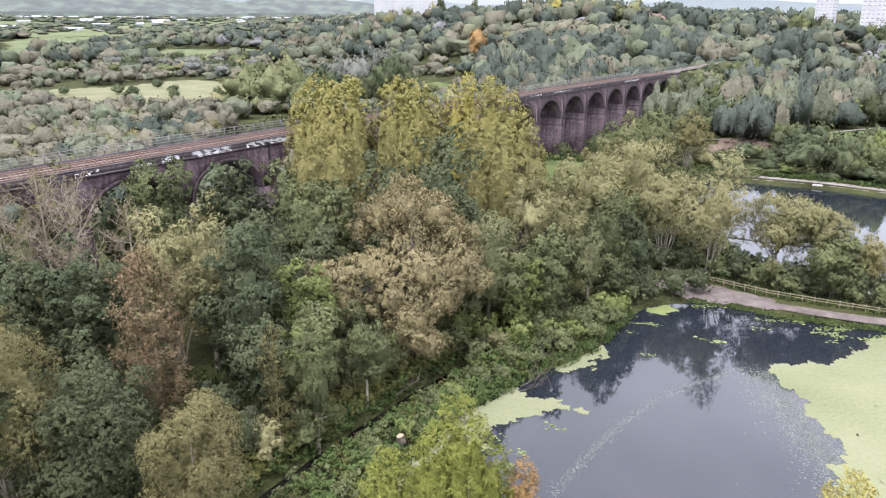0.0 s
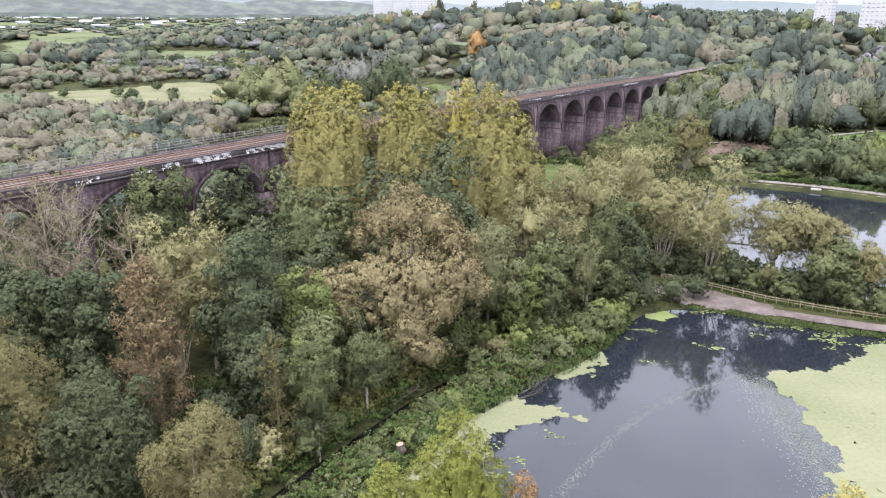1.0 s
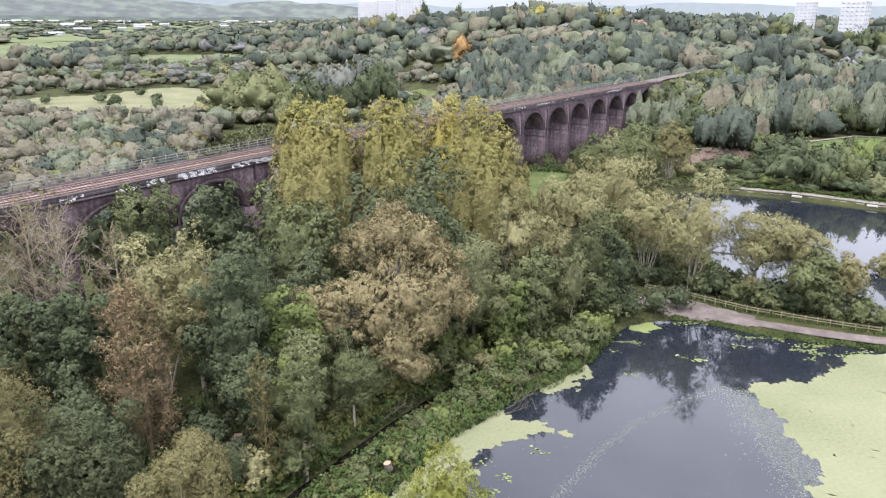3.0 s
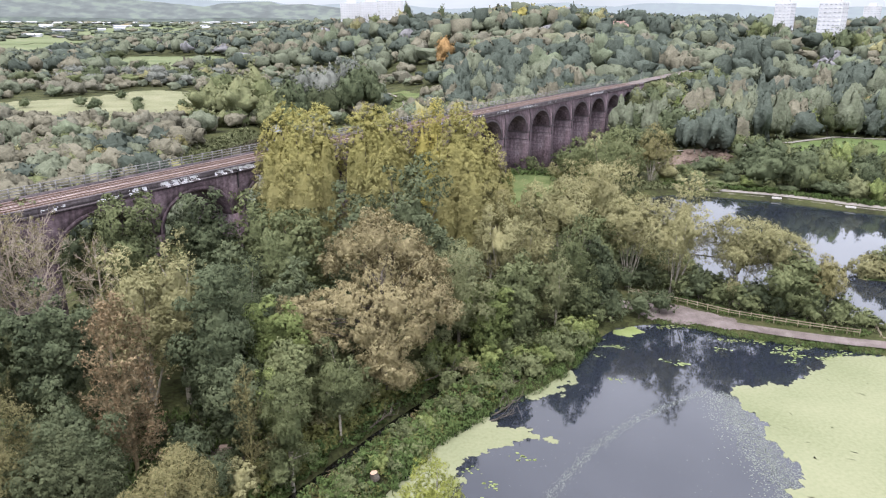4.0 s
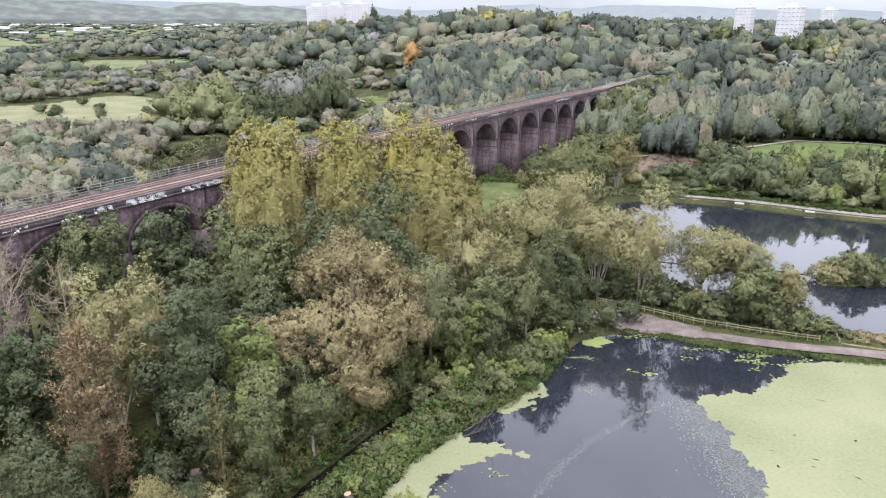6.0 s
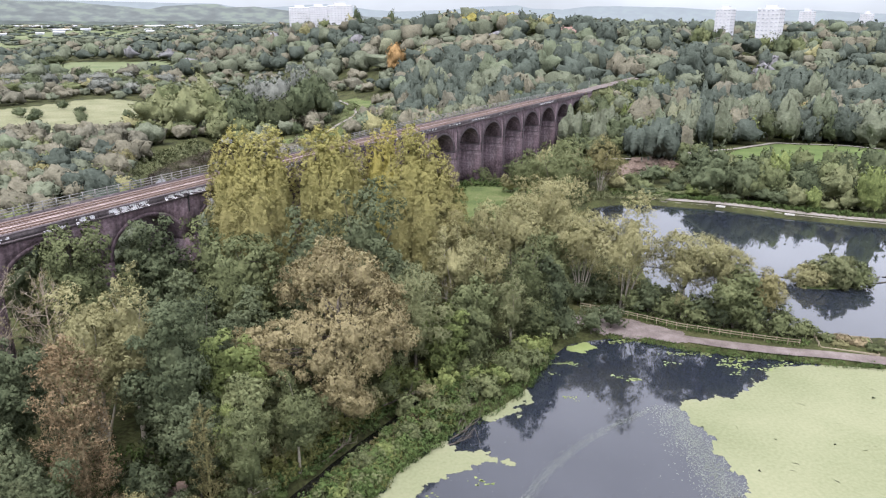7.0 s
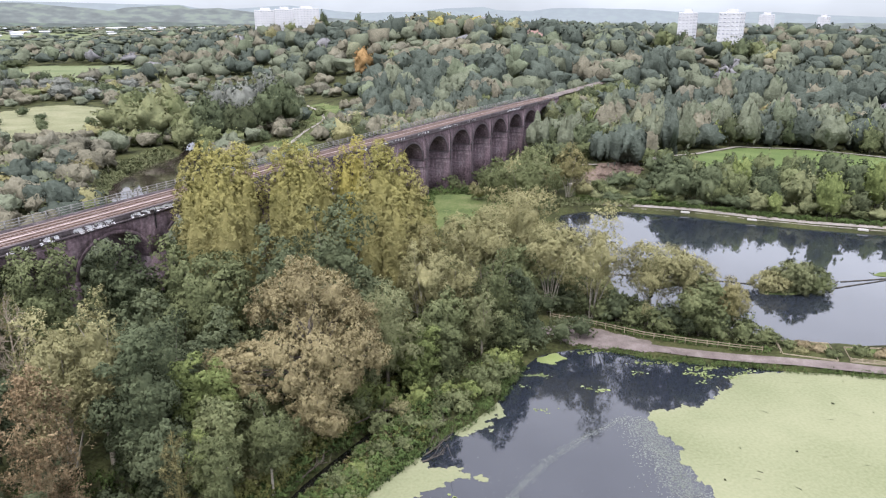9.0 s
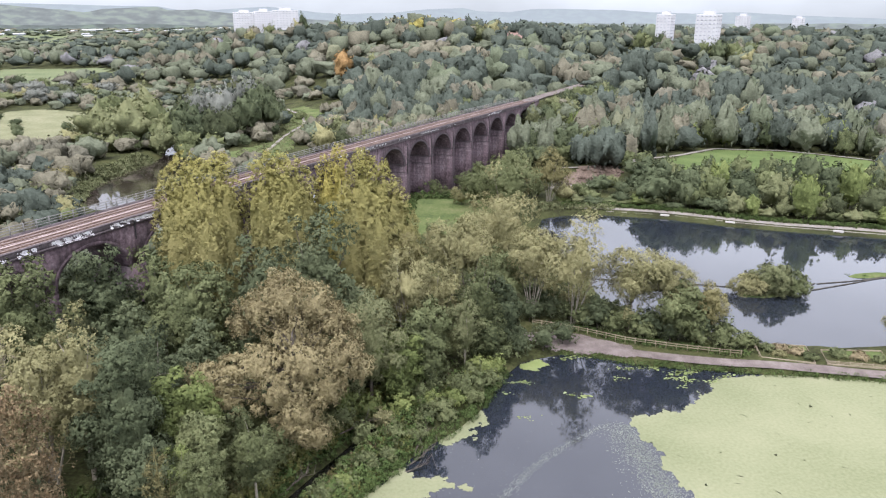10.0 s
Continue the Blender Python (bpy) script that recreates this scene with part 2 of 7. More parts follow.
def brick_material():
    """Dark soot-stained engineering brick: fine courses, broad stains and streaks running down."""
    m = mat("soot_stained_brick", ((0.044, 0.034, 0.041), (0.084, 0.062, 0.072), (0.132, 0.102, 0.116), (0.200, 0.172, 0.188)), scale=0.16, rough=0.9, bump=0.0, fine=11)
    n, l = m.node_tree.nodes, m.node_tree.links
    b = n["Principled BSDF"]
    ramp = b.inputs["Base Color"].links[0].from_node
    tc, mp, bt = n.new("ShaderNodeTexCoord"), n.new("ShaderNodeMapping"), n.new("ShaderNodeTexBrick")
    mp.inputs["Rotation"].default_value = (radians(90), 0, 0)
    l.new(tc.outputs["Object"], mp.inputs[0])
    l.new(mp.outputs[0], bt.inputs["Vector"])
    bt.inputs["Scale"].default_value = 2.2
    bt.inputs["Color1"].default_value, bt.inputs["Color2"].default_value, bt.inputs["Mortar"].default_value = (0.78, 0.74, 0.74, 1), (1.12, 1.05, 1.02, 1), (0.92, 0.9, 0.9, 1)
    streak, smap = n.new("ShaderNodeTexNoise"), n.new("ShaderNodeMapping")
    smap.inputs["Scale"].default_value = (1.0, 1.0, 0.12)
    streak.inputs["Scale"].default_value = 0.9
    l.new(tc.outputs["Object"], smap.inputs[0])
    l.new(smap.outputs[0], streak.inputs["Vector"])
    rng_node = n.new("ShaderNodeMapRange")
    rng_node.inputs["From Min"].default_value, rng_node.inputs["From Max"].default_value = 0.35, 0.65
    rng_node.inputs["To Min"].default_value, rng_node.inputs["To Max"].default_value = 0.65, 1.25
    l.new(streak.outputs[0], rng_node.inputs["Value"])
    m1, m2 = n.new("ShaderNodeMixRGB"), n.new("ShaderNodeMixRGB")
    for x in (m1, m2):
        x.blend_type = "MULTIPLY"
        x.inputs[0].default_value = 1.0
    l.new(ramp.outputs[0], m1.inputs[1])
    l.new(bt.outputs["Color"], m1.inputs[2])
    l.new(m1.outputs[0], m2.inputs[1])
    l.new(rng_node.outputs[0], m2.inputs[2])
    l.new(m2.outputs[0], b.inputs["Base Color"])
    bp = n.new("ShaderNodeBump")
    bp.inputs["Strength"].default_value, bp.inputs["Distance"].default_value = 0.4, 0.02
    l.new(bt.outputs["Fac"], bp.inputs["Height"])
    l.new(bp.outputs[0], b.inputs["Normal"])
    return m


BRICK = brick_material()


def water_material(name, deep, ripple, scale):
    m = bpy.data.materials.new(name)
    m.use_nodes = True
    n, l = m.node_tree.nodes, m.node_tree.links
    b = n["Principled BSDF"]
    b.inputs["Base Color"].default_value = (*deep, 1)
    b.inputs["Roughness"].default_value = 0.04
    b.inputs["IOR"].default_value = 1.65
    tc, no, bp = n.new("ShaderNodeTexCoord"), n.new("ShaderNodeTexNoise"), n.new("ShaderNodeBump")
    no.inputs["Scale"].default_value, no.inputs["Detail"].default_value = scale, 3
    bp.inputs["Strength"].default_value, bp.inputs["Distance"].default_value = ripple, 0.05
    l.new(tc.outputs["Object"], no.inputs["Vector"])
    l.new(no.outputs[0], bp.inputs["Height"])
    l.new(bp.outputs[0], b.inputs["Normal"])
    return m


WATER = water_material("pond_water", (0.017, 0.021, 0.029), 0.02, 0.8)
DITCH_WATER = water_material("ditch_water", (0.012, 0.012, 0.010), 0.15, 3.0)
RIVER = water_material("river_water", (0.030, 0.024, 0.020), 0.05, 1.2)


# ---- mesh helpers ----
def mesh_np(name, verts, faces, material, smooth=False, normals=None):
    """A mesh from arrays: verts (n, 3), faces (m, 3 or 4), and shading normals if given."""
    me = bpy.data.meshes.new(name)
    verts, faces = np.ascontiguousarray(verts, dtype=np.float32), np.ascontiguousarray(faces, dtype=np.int32)
    k = faces.shape[1]
    me.vertices.add(len(verts))
    me.vertices.foreach_set("co", verts.ravel())
    me.loops.add(faces.size)
    me.loops.foreach_set("vertex_index", faces.ravel())
    me.polygons.add(len(faces))
    me.polygons.foreach_set("loop_start", np.arange(0, faces.size, k, dtype=np.int32))
    if smooth:
        me.polygons.foreach_set("use_smooth", np.ones(len(faces), dtype=bool))
    me.update(calc_edges=True)
    if normals is not None:
        at = me.attributes.new("custom_normal", "FLOAT_VECTOR", "POINT")
        at.data.foreach_set("vector", np.ascontiguousarray(normals, dtype=np.float32).ravel())
    me.materials.append(material)
    return me


def part(name, data, parent=None, label="", m=None):
    """Links a mesh (or a bmesh with its material) as one object under its thing."""
    ob = new(name, data)
    if parent is not None:
        ob.parent = parent
    if m is not None:
        ob.matrix_basis = m
    if label:
        tagged(ob, label)
    return ob


def boxes(items):
    """Verts and quads of boxes (x0, y0, z0, x1, y1, z1)."""
    v, f = [], []
    for x0, y0, z0, x1, y1, z1 in items:
        o = len(v)
        v += [(x0, y0, z0), (x1, y0, z0), (x1, y1, z0), (x0, y1, z0), (x0, y0, z1), (x1, y0, z1), (x1, y1, z1), (x0, y1, z1)]
        f += [(o, o + 3, o + 2, o + 1), (o + 4, o + 5, o + 6, o + 7), (o, o + 1, o + 5, o + 4), (o + 1, o + 2, o + 6, o + 5), (o + 2, o + 3, o + 7, o + 6), (o + 3, o, o + 4, o + 7)]
    return np.array(v), np.array(f)


def box_mesh(name, items, material):
    return mesh_np(name, *boxes(items), material)


def bevel_box(name, sx, sy, sz, material, bevel=0.02):
    """A box with softened edges, its base at z = 0."""
    bm = bmesh.new()
    bmesh.ops.create_cube(bm, size=1)
    bmesh.ops.scale(bm, vec=(sx, sy, sz), verts=bm.verts)
    bmesh.ops.translate(bm, vec=(0, 0, sz / 2), verts=bm.verts)
    bmesh.ops.bevel(bm, geom=bm.edges[:], offset=bevel, segments=1, affect="EDGES")
    me = bpy.data.meshes.new(name)
    bm.to_mesh(me)
    bm.free()
    me.materials.append(material)
    return me


def tubes(paths, sides=5):
    """Verts and quads of tapered tubes: each path is a list of (x, y, z, radius)."""
    V, F, base = [], [], 0
    ang = np.arange(sides) * 2 * np.pi / sides
    for p in paths:
        p = np.asarray(p, float)
        d = np.gradient(p[:, :3], axis=0)
        d /= np.linalg.norm(d, axis=1, keepdims=True) + 1e-9
        ref = np.where(np.abs(d[:, 2:3]) > 0.9, np.array([[1.0, 0, 0]]), np.array([[0, 0, 1.0]]))
        a = np.cross(d, ref)
        a /= np.linalg.norm(a, axis=1, keepdims=True) + 1e-9
        b = np.cross(d, a)
        ring = p[:, None, :3] + p[:, None, 3:4] * (a[:, None] * np.cos(ang)[None, :, None] + b[:, None] * np.sin(ang)[None, :, None])
        V.append(ring.reshape(-1, 3))
        for i in range(len(p) - 1):
            for j in range(sides):
                k = (j + 1) % sides
                F.append((base + i * sides + j, base + i * sides + k, base + (i + 1) * sides + k, base + (i + 1) * sides + j))
        base += len(p) * sides
    return np.concatenate(V), np.array(F)


def polyline_dist(px, py, line):
    """Distance from points to a polyline."""
    best = np.full(px.shape, 1e9)
    for (x0, y0), (x1, y1) in zip(line[:-1], line[1:]):
        dx, dy = x1 - x0, y1 - y0
        t = np.clip(((px - x0) * dx + (py - y0) * dy) / (dx * dx + dy * dy), 0, 1)
        best = np.minimum(best, np.hypot(px - x0 - t * dx, py - y0 - t * dy))
    return best


def inside(px, py, poly):
    r = np.zeros(px.shape, bool)
    for (x0, y0), (x1, y1) in zip(poly, poly[1:] + poly[:1]):
        c = (y0 > py) != (y1 > py)
        with np.errstate(divide="ignore", invalid="ignore"):
            r ^= c & (px < (x1 - x0) * (py - y0) / (y1 - y0 + 1e-12) + x0)
    return r


def signed(px, py, poly):
    """Positive outside a polygon, negative inside."""
    d = polyline_dist(px, py, poly + poly[:1])
    return np.where(inside(px, py, poly), -d, d)


def wobble(px, py, size, seed=0.0):
    """Cheap smooth noise in -1..1."""
    x, y = px / size + seed, py / size - seed * 1.7
    return (np.sin(x * 2.1 + 1.3 * np.sin(y * 1.7)) + np.sin(y * 2.3 + 1.1 * np.sin(x * 1.3 + 2)) + np.sin((x + y) * 1.1 + 2 * np.sin((x - y) * 0.7))) / 3


# ---- the plan ----
NEAR_POND = [(42, 108.9), (47.1, 106.9), (51.9, 103.5), (59.5, 100.1), (68.4, 97.1), (72.4, 95.3), (80.1, 93.1), (90.4, 89.3), (106.3, 82.4), (123.4, 73), (128.8, 54.6), (112.4, 36.2), (72.4, 33.6), (33.1, 38.9), (5.8, 45.2), (-8, 54), (-5, 62), (-0.5, 69), (3.8, 75.5), (8.8, 80.3), (13.1, 84.3), (17.8, 87.4), (22.9, 92.4), (26.1, 97.1), (29.6, 102.8), (34, 107.4)]
FAR_POND = [(61.6, 169.6), (61.4, 185.5), (67.6, 198.9), (75.7, 201.7), (87.5, 199.7), (104.3, 191.7), (119.2, 179.9), (132.1, 172.4), (153.2, 161.5), (186, 143.2), (209, 121.4), (196.8, 94.6), (156.2, 84.1), (117.1, 92.4), (103.9, 101), (93.4, 101.9), (86.4, 104.4), (79.6, 106.5), (75, 110.9), (69.6, 117.3), (63.2, 123.8), (59.1, 134.1), (62.4, 149.7)]
RIVER_LINE = [(98, 256.5), (81.1, 253.4), (52, 261.9), (21.9, 258.5), (-18.9, 246), (-44, 246), (-62, 252), (-70, 268), (-71.5, 288), (-64.8, 313.5), (-56.4, 342.6), (-58.9, 382.6), (-82.4, 434.2), (-128.4, 477.9)]
DITCH = [(22, 106), (14, 99), (9, 93.8), (5.4, 89), (-1.2, 81.4), (-4.2, 77.4), (-7, 73.8), (-10.6, 68.6), (-17, 59.5), (-21.6, 49.5), (-26.6, 38)]
WEIR_PATH = [(92, 268), (99, 268.5), (107, 268), (116, 266), (124, 268), (134, 274)]
# the viaduct's near face: origin at the crown of arch 0, running away to the right
V0X, V0Y, VA, VC, VG, PITCH, S0 = -35.6, 122.3, 0.9988, -0.0002, -0.0087, 18.44, -2.5
CROWN0, PARAPET = 21.3, 2.95


def along(s):
    a = VA + VC * s / 2
    return V0X + s * math.cos(a), V0Y + s * math.sin(a)


def viaduct_matrix(s, z=None):
    """Local x along the viaduct, y into it (away from the near face), z up."""
    a = VA + VC * s
    x, y = along(s)
    t = Vector((math.cos(a), math.sin(a), VG)).normalized()
    n = Vector((-math.sin(a), math.cos(a), 0))
    u = t.cross(n)
    m = Matrix((t, n, u)).transposed().to_4x4()
    m.translation = (x, y, CROWN0 + VG * s if z is None else z)
    return m


def deck_z(s):
    return CROWN0 + PARAPET - 0.4 + VG * s


TRACK_END = [(along(s)[0] - 3.7, along(s)[1] + 2.5) for s in (258, 260, 300, 340, 380, 420, 480, 560, 660)]


def terrain(px, py):
    """Height of the ground, on arrays."""
    px, py = np.asarray(px, float), np.asarray(py, float)
    r = np.hypot(px, py)
    th = np.degrees(np.arctan2(px, np.maximum(py, 1e-3)))
    th = np.where(py < 0, np.sign(px) * 90, th)
    start = np.interp(th, [-36, -18, -6, 0, 7, 13, 18, 24, 44], [1000, 950, 650, 430, 340, 330, 400, 520, 580])
    rise = np.clip((r - start) / np.interp(th, [-26, -6, 4, 12, 24, 44], [1300, 650, 450, 430, 480, 600]), 0, 1)
    top = np.interp(th, [-36, -16, 0, 10, 20, 30, 44], [40, 38, 42, 45, 40, 35, 33])
    z = 1.1 + 0.5 * wobble(px, py, 23) + top * rise * rise * (3 - 2 * rise) + rise * 2.5 * wobble(px, py, 90, 4.0)
    z = z + np.clip((r - 1500) / 1500, 0, 1) * 8
    # the bank beside the weir and the lawn, a little higher
    z = z + 1.2 * np.exp(-((px - 171) / 60) ** 2 - ((py - 259) / 45) ** 2)
    # railway embankments at both ends of the viaduct
    d = polyline_dist(px, py, TRACK_END)
    far_z = np.interp(np.hypot(px - V0X, py - V0Y), [243, 430, 900], [deck_z(243) - 0.6, deck_z(300) + 1, 40])
    z = np.maximum(z, far_z - np.maximum(d - 6.0, 0) * 0.85)
    d2 = polyline_dist(px, py, [along(-68), along(-240)])
    z = np.maximum(z, deck_z(-70) - 0.6 - np.maximum(d2 - 6.5, 0) * 0.62)
    # water bodies
    for poly, depth in ((NEAR_POND, 1.3), (FAR_POND, 1.3)):
        sd = signed(px, py, poly)
        edge = np.clip(sd * 0.55, -depth, 0.62)
        w = np.clip((sd - 1.2) / 7.0, 0, 1)
        z = np.where(sd < 8.2, edge * (1 - w) + z * w, z)
    rd = polyline_dist(px, py, RIVER_LINE)
    z = np.minimum(z, -3.6 + np.maximum(rd - 10.5, 0) * 0.5)
    z = np.maximum(z, 1.5 - np.maximum(polyline_dist(px, py, WEIR_PATH) - 2.0, 0) * 0.6)
    dd = polyline_dist(px, py, DITCH)
    z = np.minimum(z, -1.1 + np.maximum(dd - 0.8, 0) * 1.2)
    return z


def gz(x, y):
    return float(terrain(np.array([x]), np.array([y]))[0])


# ---- ground ----
def spaced(lo, hi, step, out_lo, out_hi, grow):
    c = list(np.arange(lo, hi + 1e-6, step))
    s, v = step, lo
    while v > out_lo:
        s *= grow
        v -= s
        c.insert(0, v)
    s, v = step, hi
    while v < out_hi:
        s *= grow
        v += s
        c.append(v)
    return np.array(c)


gx = spaced(-40, 150, 1.8, -4800, 4800, 1.07)
gy = spaced(45, 215, 1.8, -1500, 4900, 1.06)
X, Y = np.meshgrid(gx, gy)
Z = terrain(X, Y)
idx = np.arange(X.size).reshape(X.shape)
quads = np.stack([idx[:-1, :-1], idx[:-1, 1:], idx[1:, 1:], idx[1:, :-1]], -1).reshape(-1, 4)
ground = new("ground", mesh_np("ground", np.stack([X, Y, Z], -1).reshape(-1, 3), quads, GROUND, smooth=True))
tagged(ground, "rough valley ground under scrub and woodland", "ground", kind="structure")


def draped(name, poly, step, lift, material, label, category, edge=0.0):
    """A sheet over the ground inside an outline, its border frayed by edge metres."""
    xs, ys = [p[0] for p in poly], [p[1] for p in poly]
    ax, ay = np.arange(min(xs) - edge, max(xs) + step + edge, step), np.arange(min(ys) - edge, max(ys) + step + edge, step)
    A, B = np.meshgrid(ax, ay)
    sd = signed(A, B, poly) + edge * wobble(A, B, step * 4, 1.7) if edge else signed(A, B, poly)
    ids = np.arange(A.size).reshape(A.shape)
    q = np.stack([ids[:-1, :-1], ids[:-1, 1:], ids[1:, 1:], ids[1:, :-1]], -1).reshape(-1, 4)
    keep = (sd.ravel()[q] < step * 0.35).all(1)
    zz = terrain(A, B) + lift
    me = mesh_np(name, np.stack([A, B, zz], -1).reshape(-1, 3), q[keep], material, smooth=True)
    bm = bmesh.new()
    bm.from_mesh(me)
    bmesh.ops.delete(bm, geom=[v for v in bm.verts if not v.link_faces], context="VERTS")
    bm.to_mesh(me)
    bm.free()
    return tagged(new(name, me), label, category, kind="structure")


def flat_poly(name, poly, z, material, label, category, thick=0.0):
    bm = bmesh.new()
    f = bm.faces.new([bm.verts.new((x, y, z)) for x, y in poly])
    bmesh.ops.triangulate(bm, faces=[f])
    bmesh.ops.recalc_face_normals(bm, faces=bm.faces)
    if bm.faces[:][0].normal.z < 0:
        bmesh.ops.reverse_faces(bm, faces=bm.faces)
    me = bpy.data.meshes.new(name)
    bm.to_mesh(me)
    bm.free()
    me.materials.append(material)
    return tagged(new(name, me), label, category, kind="structure")


def grown(poly, by):
    """An outline pushed outwards from its middle."""
    cx, cy = sum(p[0] for p in poly) / len(poly), sum(p[1] for p in poly) / len(poly)
    return [(x + by * (x - cx) / math.hypot(x - cx, y - cy), y + by * (y - cy) / math.hypot(x - cx, y - cy)) for x, y in poly]


flat_poly("water_near_pond", grown(NEAR_POND, 1.0), 0.0, WATER, "still dark pond water reflecting the overcast sky", "water")
flat_poly("water_far_pond", grown(FAR_POND, 1.0), 0.0, WATER, "still grey mill pond water beyond the causeway", "water")


def ribbon(name, line, width, z, material, label, category, drape=None, kind="structure"):
    """A strip along a line, at one height or laid over the ground."""
    pts = []
    for (x0, y0), (x1, y1) in zip(line[:-1], line[1:]):
        k = max(1, int(math.hypot(x1 - x0, y1 - y0) / 2.0))
        pts += [(x0 + (x1 - x0) * i / k, y0 + (y1 - y0) * i / k) for i in range(k)]
    pts = np.array(pts + [line[-1]])
    for _ in range(2):
        pts[1:-1] = (pts[:-2] + 2 * pts[1:-1] + pts[2:]) / 4
    d = np.gradient(pts, axis=0)
    d /= np.linalg.norm(d, axis=1, keepdims=True)
    nrm = np.stack([-d[:, 1], d[:, 0]], 1)
    cols = np.linspace(-0.5, 0.5, 5)
    wv = width * (1 + 0.10 * wobble(pts[:, 0], pts[:, 1], 5, 3.0))
    P = pts[:, None] + nrm[:, None] * (cols[None, :, None] * wv[:, None, None])
    zz = np.full(P.shape[:2], z) if drape is None else terrain(P[..., 0], P[..., 1]) + drape
    if drape is not None:
        zz = np.maximum(zz, zz.mean(1, keepdims=True) - 0.05)
    ids = np.arange(P.shape[0] * 5).reshape(-1, 5)
    q = np.stack([ids[:-1, :-1], ids[:-1, 1:], ids[1:, 1:], ids[1:, :-1]], -1).reshape(-1, 4)[:, ::-1]
    return tagged(new(name, mesh_np(name, np.concatenate([P, zz[..., None]], -1).reshape(-1, 3), q, material, smooth=True)), label, category, kind=kind)


ribbon("water_river", RIVER_LINE, 27, -2.2, RIVER, "brown shallow river running under the viaduct", "water")
ribbon("water_ditch", DITCH, 2.2, -0.62, DITCH_WATER, "narrow dark ditch between wood and bank", "water")
LAWN = [(120.1, 256.1), (153.7, 277.9), (184.6, 299.1), (209.6, 286.2), (234.9, 250.3), (276.6, 215), (264.6, 191.2), (207.2, 216.9), (170.8, 210), (148.3, 225.9), (131.6, 239.2)]
draped("ground_lawn", LAWN, 3.0, 0.12, GRASS, "mown bright green park lawn", "lawn", edge=1.5)
draped("ground_meadow", [(-262, 455), (-222, 492), (-190, 546), (-153, 520), (-128, 470), (-98, 430), (-120, 372), (-163, 366), (-226, 408)], 5.0, 0.35, MEADOW, "pale dry meadow between scrub and willows", "meadow", edge=4)
FIELD_A = [(-470, 790), (-690, 1150), (-720, 1480), (-570, 1300), (-530, 960)]
FIELD_B = [(-405, 970), (-375, 1050), (-250, 1005), (-205, 810), (-260, 752), (-330, 800)]
for outline in (FIELD_A, FIELD_B):
    draped("ground_field", outline, 12.0, 1.2, PASTURE, "green pasture field between distant hedges", "field", edge=8)
draped("ground_glade", [(21.8, 186.9), (27.3, 228.2), (52.6, 222.1), (56.6, 198.9), (45.3, 182.9)], 1.5, 0.12, ROUGH_GRASS, "rough green grass below the viaduct arches", "grass", edge=1.5)
PLAIN = [(1450 * math.sin(radians(a)), 1450 * math.cos(radians(a))) for a in range(-40, 1, 5)] + [(2950 * math.sin(radians(a)), 2950 * math.cos(radians(a))) for a in range(0, -41, -5)]
draped("ground_plain", PLAIN, 45.0, 1.6, PASTURE, "hazy green plain of fields and works", "field", edge=20)
RIVERSIDE = [(-41, 325), (-30, 352), (-12, 380), (-14, 440), (-24, 505), (-4, 515), (8, 474), (0, 420), (-4, 370), (-14, 320), (-24, 296)]
draped("ground_river_meadow", RIVERSIDE, 1.6, 0.3, ROUGH_GRASS, "green riverside grass with a worn footpath", "grass", edge=3)
ribbon("path_riverside", [(-22, 330), (-14, 380), (-4, 430), (-6, 470), (-16, 510)], 1.7, 0, STONE, "worn pale footpath through riverside grass", "path", drape=0.6)


# ---- paths, causeway, fence, pond edges ----
CAUSEWAY = [(31.9, 118.5), (42.6, 113), (48.3, 110), (53, 106.2), (60.6, 102.3), (69.2, 98.8), (72.8, 97.8), (81.3, 94.6), (91.4, 90.4), (107.5, 83.8), (127.5, 74.1), (139, 57.8)]
ribbon("path_causeway", CAUSEWAY, 2.5, 0, GRAVEL, "pinkish gravel path along the causeway", "path", drape=0.06)
draped("path_widening", [(40.1, 109.7), (47.8, 107.2), (53.5, 103.8), (54.9, 108.1), (49.8, 112.8), (44.2, 116.9), (37.8, 117.5)], 0.3, 0.09, GRAVEL, "worn gravel area at the head of the causeway", "path", edge=0.5)
BANK = [(77.1, 205.6), (89.1, 202.4), (106, 194.7), (121.4, 182.8), (134.2, 174.8), (155.2, 163.4), (191, 143.8)]
ribbon("path_far_bank", [(x + 0.7, y + 1.6) for x, y in BANK], 2.6, 0, STONE, "pale path behind the stone pond edge", "path", drape=0.10)
ribbon("path_lawn", [(118.4, 271.1), (153.9, 280), (184.8, 300.8), (209.7, 287.7), (235, 252.3), (278.7, 216.8)], 2.4, 0, STONE, "grey tarmac footpath round the lawn", "path", drape=0.35)


def resampled(line, step):
    pts, rest = [], 0.0
    for (x0, y0), (x1, y1) in zip(line[:-1], line[1:]):
        ln = math.hypot(x1 - x0, y1 - y0)
        s = rest
        while s < ln:
            pts.append((x0 + (x1 - x0) * s / ln, y0 + (y1 - y0) * s / ln, math.atan2(y1 - y0, x1 - x0)))
            s += step
        rest = s - ln
    return pts


